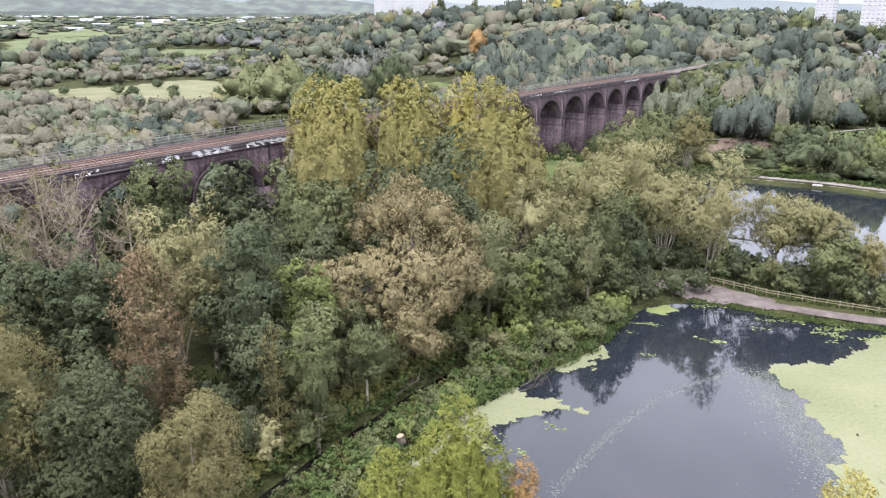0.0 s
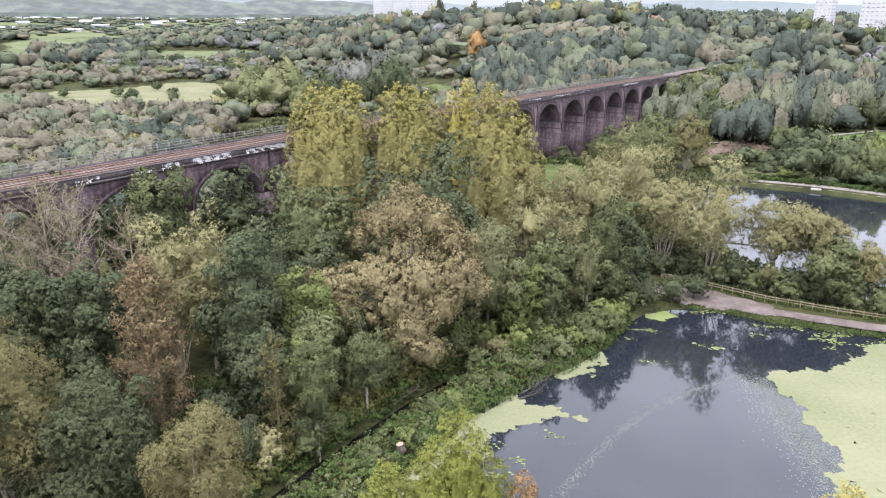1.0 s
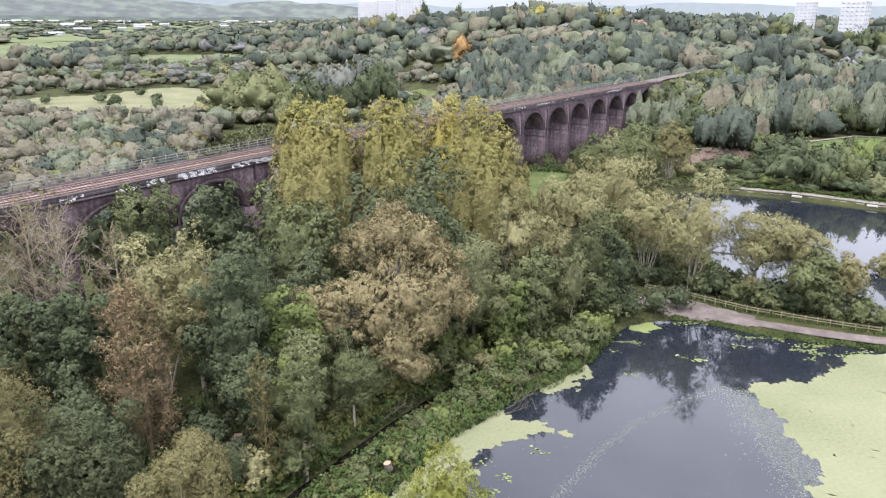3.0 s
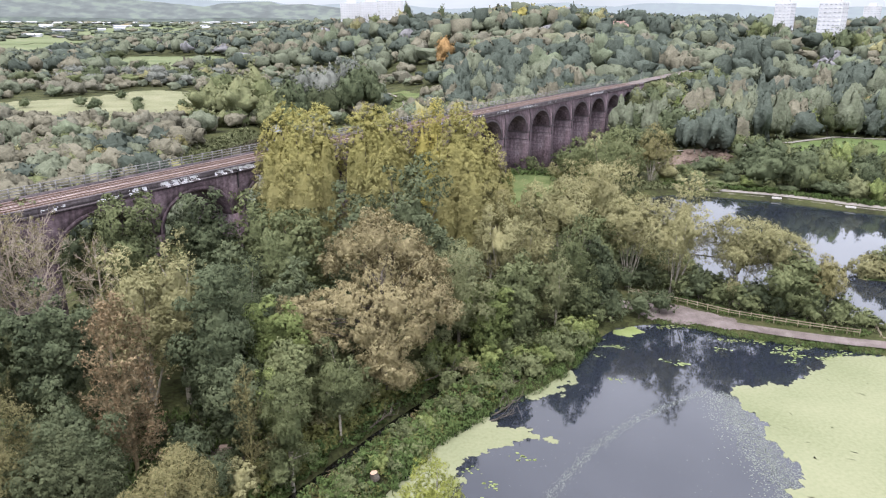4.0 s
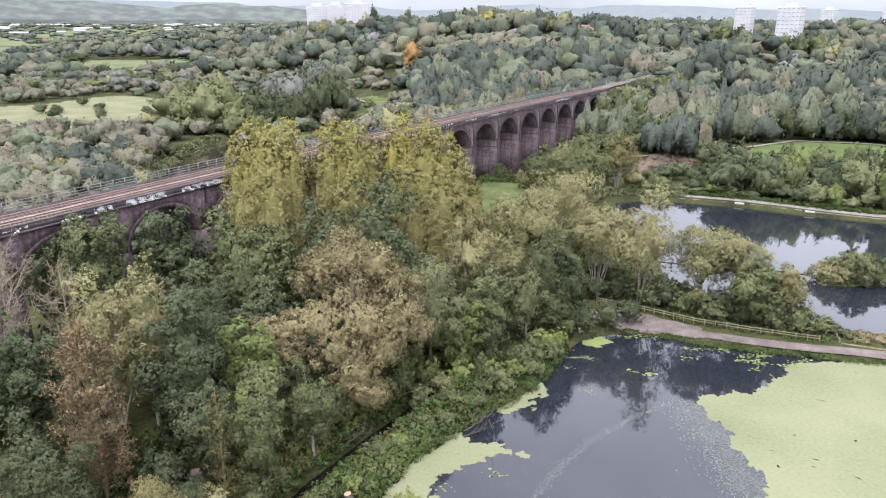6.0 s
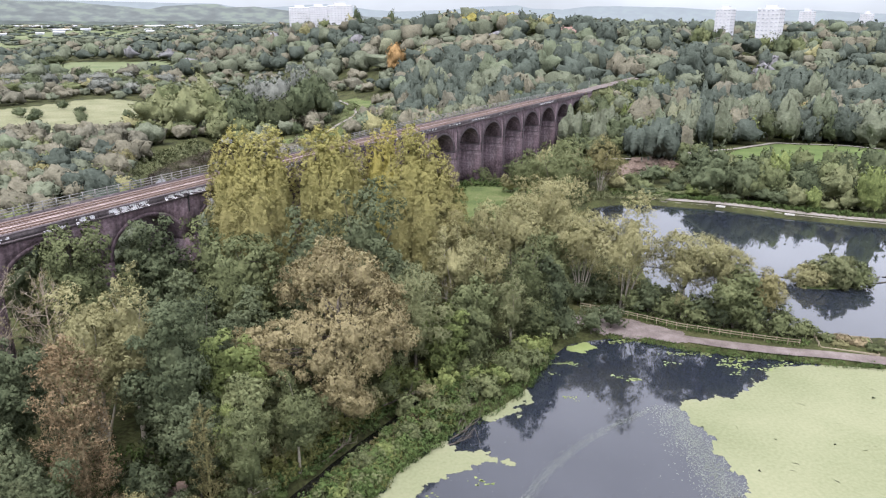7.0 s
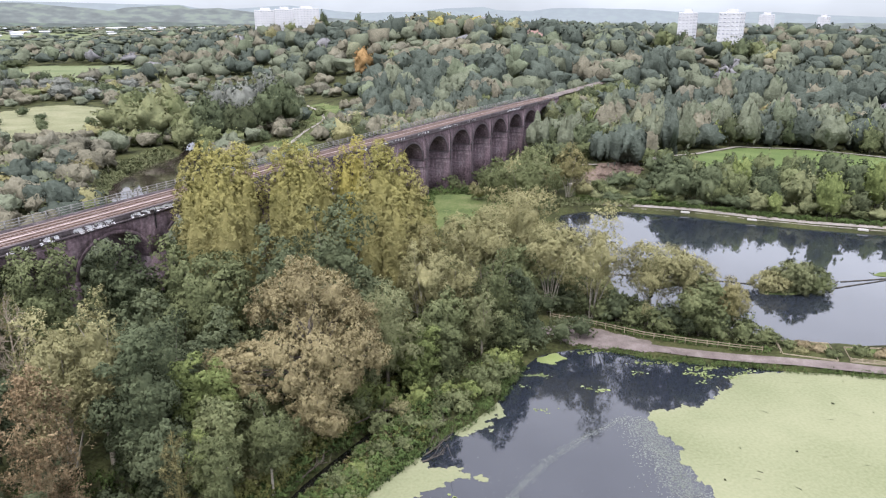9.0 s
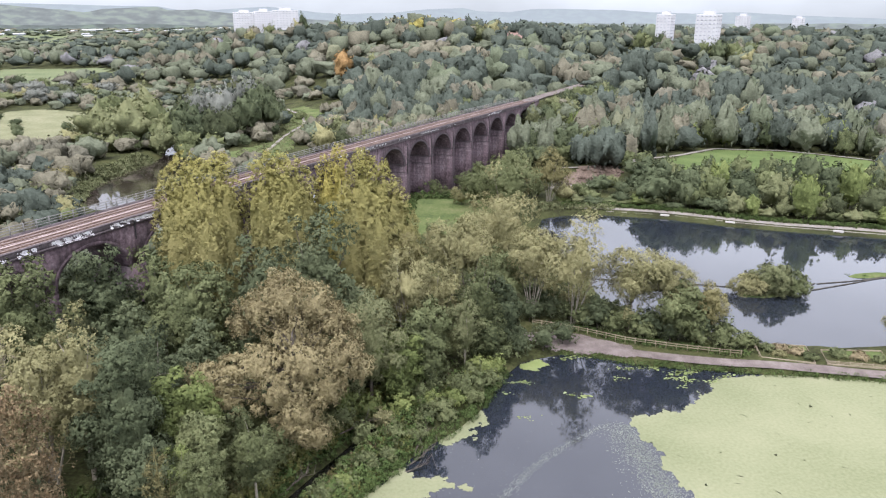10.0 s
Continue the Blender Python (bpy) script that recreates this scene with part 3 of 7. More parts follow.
def stone_edging():
    """The mill pond's far edge: a row of stone blocks."""
    edge = tagged(new("stone_edging"), "row of weathered stone blocks edging the mill pond", "stone edging")
    meshes = [bevel_box("stone_block", 1.92, 0.55, 0.75, STONE, 0.05), bevel_box("stone_block", 1.92, 0.62, 0.78, STONE, 0.07)]
    for i, (x, y, a) in enumerate(resampled([(x - 0.2, y - 0.5) for x, y in BANK[1:]], 2.0)):
        part("stone_block", meshes[i % 2], edge, m=pose(x, y, 0.0 + 0.03 * math.sin(i * 2.3), 0, 0, math.degrees(a)))
    for x, y in ((104.8, 193.5), (119.8, 182.3), (144.4, 167.8), (162.4, 157.9)):
        peg = new("fishing_platform", bevel_box("fishing_platform", 2.6, 1.1, 0.9, PALE_STONE, 0.06))
        peg.matrix_basis = pose(x + 0.3, y + 0.2, 0.05, 0, 0, -33)
        tagged(peg, "pale concrete fishing platform on the pond edge", "fishing platform", group="fishing platforms")


stone_edging()


def rail_fence(name, line, step, label, height=1.15):
    """Post and two rails."""
    thing = tagged(new(name), label, "fence", group="timber fences")
    posts = resampled(line, step)
    post_me = bevel_box("post", 0.14, 0.12, height + 0.35, TIMBER, 0.02)
    for x, y, a in posts:
        part("post", post_me, thing, m=pose(x, y, gz(x, y) - 0.3, 0, 0, math.degrees(a)))
    rail_me = bevel_box("rail", 1.0, 0.05, 0.14, TIMBER, 0.012)
    for (x0, y0, a), (x1, y1, b) in zip(posts[:-1], posts[1:]):
        z0, z1 = gz(x0, y0), gz(x1, y1)
        ln = math.hypot(x1 - x0, y1 - y0)
        for h in (height - 0.18, height * 0.48):
            m = pose((x0 + x1) / 2 - 0.06 * math.sin(a), (y0 + y1) / 2 + 0.06 * math.cos(a) * -1, (z0 + z1) / 2 + h, 0, -math.degrees(math.atan2(z1 - z0, ln)), math.degrees(math.atan2(y1 - y0, x1 - x0)))
            part("rail", rail_me, thing, m=m @ Matrix.Diagonal((ln + 0.05, 1, 1, 1)))
    return thing


rail_fence("timber_fence", [(40.1, 121), (44.2, 118.5), (48.3, 115.3), (54.6, 109.6), (62.1, 105.2), (68.3, 102.1), (73.1, 100)], 1.8, "weathered timber post and rail fence beside the causeway path")
rail_fence("timber_fence", [(84.4, 95.2), (92.3, 92.2), (107.6, 85.9), (125.7, 76.8)], 1.8, "low timber post and rail fence at the planted bed", 0.8)
rail_fence("timber_fence", [(74.7, 100), (75.6, 102.5), (77, 105.1)], 1.8, "short timber fence beside the gap to the water", 0.8)


def planted_bed(corners, label):
    """A low bed held by timber boards."""
    bed = tagged(new("planted_bed"), label, "planted bed", group="planted beds")
    cx, cy = sum(p[0] for p in corners) / 4, sum(p[1] for p in corners) / 4
    board = bevel_box("board", 1.0, 0.08, 0.75, TIMBER, 0.02)
    for (x0, y0), (x1, y1) in zip(corners, corners[1:] + corners[:1]):
        m = pose((x0 + x1) / 2, (y0 + y1) / 2, 0.35, 0, 0, math.degrees(math.atan2(y1 - y0, x1 - x0)))
        part("board", board, bed, m=m @ Matrix.Diagonal((math.hypot(x1 - x0, y1 - y0), 1, 1, 1)))
    bm = bmesh.new()
    f = bm.faces.new([bm.verts.new((cx + (x - cx) * 0.99, cy + (y - cy) * 0.99, 0.85)) for x, y in corners])
    r = bmesh.ops.extrude_face_region(bm, geom=[f])
    bmesh.ops.translate(bm, vec=(0, 0, -0.7), verts=[v for v in r["geom"] if isinstance(v, bmesh.types.BMVert)])
    bmesh.ops.recalc_face_normals(bm, faces=bm.faces)
    me = bpy.data.meshes.new("soil")
    bm.to_mesh(me)
    bm.free()
    me.materials.append(ROUGH_GRASS)
    part("soil", me, bed)
    return bed


planted_bed([(74.9, 99.6), (82.6, 95.7), (85.4, 102.2), (77, 104.7)], "timber-edged bed of low brown shrubs at the water")
planted_bed([(84.5, 95.1), (93.7, 91.6), (97.2, 97.9), (87, 100.3)], "timber-edged bed of rough grass and shrubs")


# ---- the viaduct ----
SPAN, RISE, WIDTH, FIRST, LAST = 14.6, 5.8, 9.0, -3, 13
viaduct = tagged(new("viaduct"), "soot-stained brick railway viaduct with tall round arches", "viaduct")


def arch_points(half, rise, n=24):
    return [(half * math.cos(math.pi * (1 - i / n)), rise * math.sin(math.pi * (1 - i / n)) ** 0.92) for i in range(n + 1)]


def span_mesh():
    """Spandrel walls and barrel vault of one arch; z = 0 at the crown."""
    v, f = [], []
    pts = arch_points(SPAN / 2, RISE)
    us = [-PITCH / 2 - 0.02] + [p[0] for p in pts] + [PITCH / 2 + 0.02]
    zs = [-RISE] + [p[1] - RISE for p in pts] + [-RISE]
    top = PARAPET - 0.95
    for y in (0.0, WIDTH):
        v += [(u, y, z) for u, z in zip(us, zs)] + [(u, y, top) for u in us]
    n = len(us)
    for i in range(n - 1):
        f.append((i, i + 1, n + i + 1, n + i))
        f.append((2 * n + i + 1, 2 * n + i, 3 * n + i, 3 * n + i + 1))
        f.append((i + 1, i, 2 * n + i, 2 * n + i + 1))
        f.append((n + i, n + i + 1, 3 * n + i + 1, 3 * n + i))
    return mesh_np("arch_span", v, f, BRICK)


def ring_mesh():
    """The proud ring of brick round the arch's mouth."""
    a, b = arch_points(SPAN / 2, RISE), arch_points(SPAN / 2 + 0.70, RISE + 0.68)
    v, f = [], []
    for y in (-0.02, 0.02):
        v += [(u, y, z - RISE) for u, z in a] + [(u, y, z - RISE) for u, z in b]
    n = len(a)
    for i in range(n - 1):
        f += [(i, i + 1, n + i + 1, n + i), (n + i, n + i + 1, 3 * n + i + 1, 3 * n + i), (i + 1, i, 2 * n + i, 2 * n + i + 1)]
    return mesh_np("arch_ring", v, f, RING)


RING = mat("ring_brick", ((0.045, 0.037, 0.043), (0.076, 0.062, 0.068), (0.115, 0.094, 0.10)), scale=0.6, rough=0.9, bump=0.3, fine=9)
COPING = mat("dark_coping", ((0.055, 0.045, 0.048), (0.095, 0.08, 0.085), (0.15, 0.13, 0.135)), scale=0.5, rough=0.9, bump=0.3)


def tapered(x0, y0, z0, x1, y1, z1, b):
    """A block whose foot is b metres wider all round."""
    v = np.array([(x0 - b, y0 - b, z0), (x1 + b, y0 - b, z0), (x1 + b, y1 + b, z0), (x0 - b, y1 + b, z0), (x0, y0, z1), (x1, y0, z1), (x1, y1, z1), (x0, y1, z1)])
    return v, np.array([(0, 3, 2, 1), (4, 5, 6, 7), (0, 1, 5, 4), (1, 2, 6, 5), (2, 3, 7, 6), (3, 0, 4, 7)])


PIER_W = PITCH - SPAN
pier_me = mesh_np("pier", *tapered(-PIER_W / 2, 0.0, -26, PIER_W / 2, WIDTH, -RISE, 0.35), BRICK)
pilaster_me = mesh_np("pilaster", *tapered(-0.7, -0.12, -26, 0.7, 0.1, PARAPET - 1.26, 0.05), BRICK)
impost_me = box_mesh("impost_course", [(-PIER_W / 2 - 0.16, -0.2, -RISE - 0.35, PIER_W / 2 + 0.18, WIDTH + 0.3, -RISE + 0.02), (-PIER_W / 2 - 0.10, -0.17, -RISE - 2.6, PIER_W / 2 + 0.10, WIDTH + 0.2, -RISE - 2.4)], RING)
span_me, ring_me = span_mesh(), ring_mesh()
near_ring_me = ring_me.copy()
near_ring_me.materials.clear()
near_ring_me.materials.append(BRICK)
corbel_me = box_mesh("string_course", [(-PITCH / 2 - 0.02, -0.30, PARAPET - 1.25, PITCH / 2 + 0.02, WIDTH + 0.30, PARAPET - 0.95)], COPING)
parapet_me = box_mesh("parapet", [(-PITCH / 2 - 0.02, -0.12, PARAPET - 0.95, PITCH / 2 + 0.02, 0.36, PARAPET - 0.12), (-PITCH / 2 - 0.02, -0.22, PARAPET - 0.12, PITCH / 2 + 0.02, 0.44, PARAPET)], COPING)
parapet_far_me = box_mesh("parapet", [(-PITCH / 2 - 0.02, WIDTH - 0.36, PARAPET - 0.95, PITCH / 2 + 0.02, WIDTH + 0.12, PARAPET - 0.10)], COPING)
pipe_v, pipe_f = tubes([[(0, -0.26, -9.0, 0.12), (0, -0.26, -RISE, 0.12), (0, -0.26, 0.3, 0.12)], [(-0.25, -0.3, 0.42, 0.2), (0.25, -0.3, 0.42, 0.2)]], 6)
pipe_me = mesh_np("downpipe", pipe_v, pipe_f, IRON)
for k in range(FIRST, LAST + 1):
    m = viaduct_matrix(S0 + k * PITCH)
    span = part("arch_span", span_me, viaduct, m=m)
    part("arch_ring", ring_me if k > 2 else near_ring_me, span)
    part("string_course", corbel_me, viaduct, m=m)
    part("parapet", parapet_me, viaduct, "dark brick parapet with worn coping", m=m)
    part("parapet", parapet_far_me, viaduct, m=m)
for k in range(FIRST, LAST + 2):
    m = viaduct_matrix(S0 + (k - 0.5) * PITCH)
    pier = part("pier", pier_me, viaduct, m=m)
    if k > 1:
        part("pilaster", pilaster_me, pier)
        part("impost_course", impost_me, pier)
    if k in (7, 8, 9, 10, 11):
        part("downpipe", pipe_me, pier, "black iron downpipe")
short_v, short_f = tubes([[(0, -0.24, -1.1, 0.13), (0, -0.24, 0.6, 0.13), (0, -0.24, 2.0, 0.13)], [(-0.24, -0.3, 2.05, 0.2), (0.24, -0.3, 2.05, 0.2)]], 6)
part("downpipe", mesh_np("downpipe", short_v, short_f, IRON), viaduct, "short black iron downpipe", m=viaduct_matrix(6.9))


def paint_patch(s0, s1, lo, hi, cut, seed):
    """A ragged sheet of flaking white paint a hand's breadth proud of the parapet's foot."""
    m = viaduct_matrix((s0 + s1) / 2)
    us, zs = np.arange(s0, s1, 0.10) - (s0 + s1) / 2, np.arange(lo, hi, 0.09)
    U, W = np.meshgrid(us, zs)
    keepv = 0.8 * wobble(U + 0.7 * W, W * 1.8, 0.6, seed) + 0.8 * wobble(U + 0.4 * W, W * 1.5, 0.16, seed * 3) + 0.4 * wobble(U, W, 0.09, seed * 5) + 0.30 - 1.0 * np.abs((W - (lo + hi) / 2) / (hi - lo) * 2) ** 3
    ids = np.arange(U.size).reshape(U.shape)
    q = np.stack([ids[:-1, :-1], ids[:-1, 1:], ids[1:, 1:], ids[1:, :-1]], -1).reshape(-1, 4)
    q = q[(keepv.ravel()[q].mean(1) > cut)]
    yy = np.where(W > PARAPET - 0.95, -0.135, np.where(W > PARAPET - 1.27, -0.315, -0.02))
    if len(q):
        tagged(part("paint_patch", mesh_np("paint_patch", np.stack([U, yy, W], -1).reshape(-1, 3), q, WHITE), viaduct, "flaking white paint", m=m), kind="stuff")


for i, (s0, s1, lo, hi, cut) in enumerate(((-21, -17.2, 1.75, 2.6, 0.35), (-15.6, -12.2, 1.75, 2.8, 0.1), (-9.7, -1.6, 1.75, 2.95, 0.05), (1.8, 12.2, 1.8, 2.9, 0.12), (12.0, 13.3, -0.9, 0.4, -0.1), (-30, -26, 1.9, 2.80, 0.5), (16, 20, 2.00, 2.90, 0.5), (34, 38, 2.00, 2.90, 0.4), (76, 82, 2.00, 2.90, 0.3), (88, 104, 2.00, 2.90, 0.5), (112, 120, 2.00, 2.90, 0.5), (128, 142, 2.00, 2.90, 0.45), (150, 158, 2.00, 2.90, 0.6), (190, 206, 2.00, 2.90, 0.25))):
    paint_patch(s0, s1, lo, hi, cut, i * 1.37)

# deck, tracks and railing run the viaduct's length and on along the embankment
DECK_S = np.arange(-190, 254.1, 6.0)


def deck_strip(name, y0, y1, z0, z1, material, parent=None, label="", base=False):
    """A long box following the viaduct's line, between offsets y0..y1 and heights z0..z1 against the deck."""
    v, f = [], []
    for s in DECK_S:
        m = viaduct_matrix(float(s), deck_z(float(s)))
        v += [m @ Vector((0, y0, z0)), m @ Vector((0, y1, z0)), m @ Vector((0, y1, z1)), m @ Vector((0, y0, z1))]
    for i in range(len(DECK_S) - 1):
        a = i * 4
        f += [(a + j, a + (j + 1) % 4, a + 4 + (j + 1) % 4, a + 4 + j) for j in range(4)]
    f += [(0, 3, 2, 1), (len(v) - 4, len(v) - 3, len(v) - 2, len(v) - 1)]
    return part(name, mesh_np(name, np.array([tuple(p) for p in v]), np.array(f)[:, ::-1], material), parent, label)


deck_strip("ballast_bed", 0.34, WIDTH - 0.34, -0.62, 0.0, BALLAST, viaduct, "pinkish stone ballast")
for y in (2.75, 6.25):
    track = tagged(new("railway_track"), "rusty railway track on brown sleepers across the viaduct", "railway track", group="railway tracks")
    for off in (-0.75, 0.75):
        deck_strip("rail", y + off - 0.06, y + off + 0.06, 0.10, 0.26, RAIL, track)
    sleeper_me = bevel_box("sleeper", 0.28, 2.6, 0.12, SLEEPER, 0.02)
    for s in np.arange(-36, 66, 0.7):
        part("sleeper", sleeper_me, track, m=viaduct_matrix(float(s), deck_z(float(s))) @ Matrix.Translation((0, y, -0.02)))
    items_v, items_f, o = [], [], 0
    for s in np.concatenate([np.arange(-180.2, -36, 0.7), np.arange(66.2, 253, 0.7)]):
        m = viaduct_matrix(float(s), deck_z(float(s)))
        bv, bf = boxes([(-0.14, y - 1.3, -0.02, 0.14, y + 1.3, 0.10)])
        items_v.append(np.array([tuple(m @ Vector(p)) for p in bv]))
        items_f.append(bf + o)
        o += 8
    tagged(part("sleeper_rest", mesh_np("sleeper_rest", np.concatenate(items_v), np.concatenate(items_f), SLEEPER), track, "brown timber sleepers running on"), kind="stuff")


def deck_railing(label):
    rail = tagged(new("viaduct_railing"), label, "railing")
    post_me = box_mesh("railing_post", [(-0.08, -0.08, -0.3, 0.08, 0.08, 1.6)], STEEL)
    for s in np.arange(-120, 216, 2.4):
        part("railing_post", post_me, rail, m=viaduct_matrix(float(s), deck_z(float(s))) @ Matrix.Translation((0, WIDTH - 0.1, 0.2)))
    for h in (0.7, 1.15, 1.62):
        deck_strip("railing_rail", WIDTH - 0.15, WIDTH - 0.05, h, h + 0.11, STEEL, rail)


deck_railing("grey steel post and rail railing along the viaduct's far side")
# track beyond the viaduct, on the embankment
far_bed = np.array([along(float(s)) for s in np.arange(253, 420, 10)])
fb = [tuple(p) for p in far_bed]
fb2 = [(x - 3.9, y + 2.6) for x, y in fb]
bed = ribbon("ballast_embankment", fb2, 6.0, 0, OLD_BALLAST, "pinkish ballast of the railway on its embankment", "railway bed", drape=0.55)
for off in (-2.4, -0.9, 1.1, 2.6):
    ribbon("rail_embankment", [(x - off * math.sin(VA), y + off * math.cos(VA)) for x, y in fb2], 0.35, 0, RAIL, "rusty rails on the embankment", "rail", drape=0.75)
signal = tagged(new("signal_post"), "grey steel signal post beside the track", "signal post")
sx, sy = along(278)
sx, sy = sx - 8.0 * math.sin(VA), sy + 8.0 * math.cos(VA)
sv, sf = tubes([[(0, 0, -0.5, 0.14), (0, 0, 5.2, 0.11)]], 6)
part("mast", mesh_np("mast", sv, sf, STEEL), signal)
part("signal_head", bevel_box("signal_head", 0.6, 0.4, 1.1, IRON, 0.05), signal, m=pose(0, -0.2, 4.2))
signal.matrix_basis = pose(sx, sy, gz(sx, sy))
# embankment's abutments close both ends
for s, sg in ((-63.6 - 6, -1), (S0 + LAST * PITCH + PITCH / 2 + 5.0, 1)):
    ab = tagged(new("abutment", box_mesh("abutment", [(-6.2, -0.3, -26, 6.2, WIDTH + 0.3, PARAPET - 0.95), (-6.2, -0.35, PARAPET - 0.95, 6.2, 0.4, PARAPET)], BRICK)), "soot-stained brick abutment of the viaduct", "abutment", group="viaduct abutments")
    ab.matrix_basis = viaduct_matrix(s)


# ---- trees ----
def unit(a):
    return a / (np.linalg.norm(a, axis=-1, keepdims=True) + 1e-9)


def foliage(r, lobes, cores, n, length, width, tuft=0.6, grain=0.0, jitter=0.4, clear=0.85, per=11, droop=0.0, sparse=0.0, form=0.3):
    """n leaf sprays in small tufts over the outside of the lobes (cx, cy, cz, rx, ry, rz), shaded as rounded tufts.
    cores: dense inner masses that close the crown; form: how far the whole crown rounds the shading; droop: how far sprays hang; sparse: share of tufts left out in patches."""
    lobes = np.asarray(lobes, np.float32)
    hide = np.concatenate([lobes, np.asarray(cores, np.float32).reshape(-1, 6)])
    nt = max(4, n // per)
    w = lobes[:, 3] * lobes[:, 4] + 2 * lobes[:, 3] * lobes[:, 5]
    m = nt * 4
    pick = r.choice(len(lobes), m, p=w / w.sum())
    L = lobes[pick]
    d = unit(r.normal(size=(m, 3)) + np.array([0, 0, 0.35]))
    P = L[:, :3] + d * L[:, 3:6] * (0.90 + 0.17 * r.normal(size=(m, 1)))
    seen = np.ones(m, bool)
    for i in range(0, m, 2000):
        q = (((P[i:i + 2000, None] - hide[None, :, :3]) / hide[None, :, 3:6]) ** 2).sum(-1)
        q[np.arange(len(q)), pick[i:i + 2000]] = 9
        seen[i:i + 2000] = q.min(1) > clear * clear
    if sparse:
        ks = r.normal(size=(4, 3)) * 0.9
        seen &= np.cos(P @ ks.T + r.random(4) * 6).sum(1) > -2.2 + 2.4 * sparse
    ids = np.flatnonzero(seen)[:nt]
    if len(ids) < nt // 3:
        ids = np.arange(nt)
    P, L, d = P[ids], L[ids], d[ids]
    n1 = unit(d / L[:, 3:6] * L[:, 3:4])
    t = np.repeat(np.arange(len(ids)), max(1, n // len(ids)))
    k = len(t)
    size = (tuft * (0.55 + 0.8 * r.random(len(ids))))[t][:, None]
    e = unit(r.normal(size=(k, 3)) + 0.7 * n1[t])
    pos = P[t] + e * size * (0.55 + 0.55 * r.random((k, 1))) * np.array([1, 1, 0.85 + droop])
    pos[:, 2] -= droop * size[:, 0] * r.random(k)
    mid = hide[:, :3].mean(0)
    whole = unit((pos - mid) / (hide[:, :3].std(0) + 0.3 * np.abs(hide[:, 3:6]).mean() + 1e-3))
    sn = unit(0.55 * e + 0.42 * n1[t] + form * whole + np.array([0, 0, 0.06]) + 0.2 * r.normal(size=(k, 3)))
    gn = unit(sn + jitter * r.normal(size=(k, 3)))
    tan = r.normal(size=(k, 3)) + np.array([0, 0, 2.0 * grain])
    tan = unit(tan - gn * (tan * gn).sum(1, keepdims=True))
    side = np.cross(tan, gn)
    ln = (length * (0.55 + 0.9 * r.random(k)))[:, None]
    wd = (width * (0.55 + 0.9 * r.random(k)))[:, None]
    skew = (0.6 * r.random(k) - 0.3)[:, None]
    v = np.stack([pos - tan * ln * 0.5 - side * wd * 0.5, pos - tan * ln * (0.5 + skew) + side * wd * 0.5, pos + tan * ln * 0.5 + side * wd * skew - sn * ln * 0.10], 1)
    return v.reshape(-1, 3), np.arange(k * 3).reshape(-1, 3), np.repeat(sn, 3, axis=0)


ICO_V = unit(np.array([(a, b, c) for a, b in ((-1, 1.618), (1, 1.618), (-1, -1.618), (1, -1.618)) for c in (0,)] + [(0, a, b) for a, b in ((-1, 1.618), (1, 1.618), (-1, -1.618), (1, -1.618))] + [(b, 0, a) for a, b in ((-1, 1.618), (1, 1.618), (-1, -1.618), (1, -1.618))], float))
ICO_F = np.array([(0, 11, 5), (0, 5, 1), (0, 1, 7), (0, 7, 10), (0, 10, 11), (1, 5, 9), (5, 11, 4), (11, 10, 2), (10, 7, 6), (7, 1, 8), (3, 9, 4), (3, 4, 2), (3, 2, 6), (3, 6, 8), (3, 8, 9), (4, 9, 5), (2, 4, 11), (6, 2, 10), (8, 6, 7), (9, 8, 1)])


def clumps(r, lobes, rough=0.22):
    """A small uneven mass for each lobe: verts, faces, normals."""
    lobes = np.asarray(lobes, float)
    n = len(lobes)
    v = ICO_V[None] * (1 + rough * r.normal(size=(n, 12, 1))) + 0.08 * r.normal(size=(n, 12, 3))
    v = lobes[:, None, :3] + v * lobes[:, None, 3:6]
    f = ICO_F[None] + (np.arange(n) * 12)[:, None, None]
    return v.reshape(-1, 3), f.reshape(-1, 3), np.broadcast_to(ICO_V[None], (n, 12, 3)).reshape(-1, 3)


BALLS = {}


def skin(r, lobes, core, div, fill=0.9, rough=0.10):
    """The closed leafy mass of a crown: a surface drawn over its lobes, creased between them. core: its middle and least reach."""
    if div not in BALLS:
        bm = bmesh.new()
        bmesh.ops.create_icosphere(bm, subdivisions=div, radius=1)
        BALLS[div] = np.array([tuple(v.co) for v in bm.verts]), np.array([[v.index for v in f.verts] for f in bm.faces])
        bm.free()
    d0, f = BALLS[div]
    c, R = core[:3], core[3:6]
    d = unit((d0 + 0.12 / div * r.normal(size=d0.shape)) * (R if R[2] > R[0] else 1.0))
    p, u = (lobes[:, :3] - c) / lobes[:, 3:6], d[:, None] / lobes[None, :, 3:6]
    A, B, C = (u * u).sum(-1), (u * p).sum(-1), (p * p).sum(-1) - 1
    disc = B * B - A * C
    reach = np.where(disc > 0, (B + np.sqrt(np.maximum(disc, 0))) / A, 0).max(1)
    reach = np.maximum(reach * fill, 1.0 / np.sqrt(((d / R) ** 2).sum(1)))
    v = c + d * (reach * (1 + rough * r.normal(size=len(d))))[:, None]
    tri = v[f]
    fn = np.cross(tri[:, 1] - tri[:, 0], tri[:, 2] - tri[:, 0])
    n = np.zeros_like(v)
    for j in range(3):
        np.add.at(n, f[:, j], fn)
    return v, f, unit(n)


def joined(pieces):
    """Several (verts, faces, normals) as one."""
    o, F = 0, []
    for v, f, _ in pieces:
        F.append(f + o)
        o += len(v)
    return np.concatenate([p[0] for p in pieces]), np.concatenate(F), np.concatenate([p[2] for p in pieces])


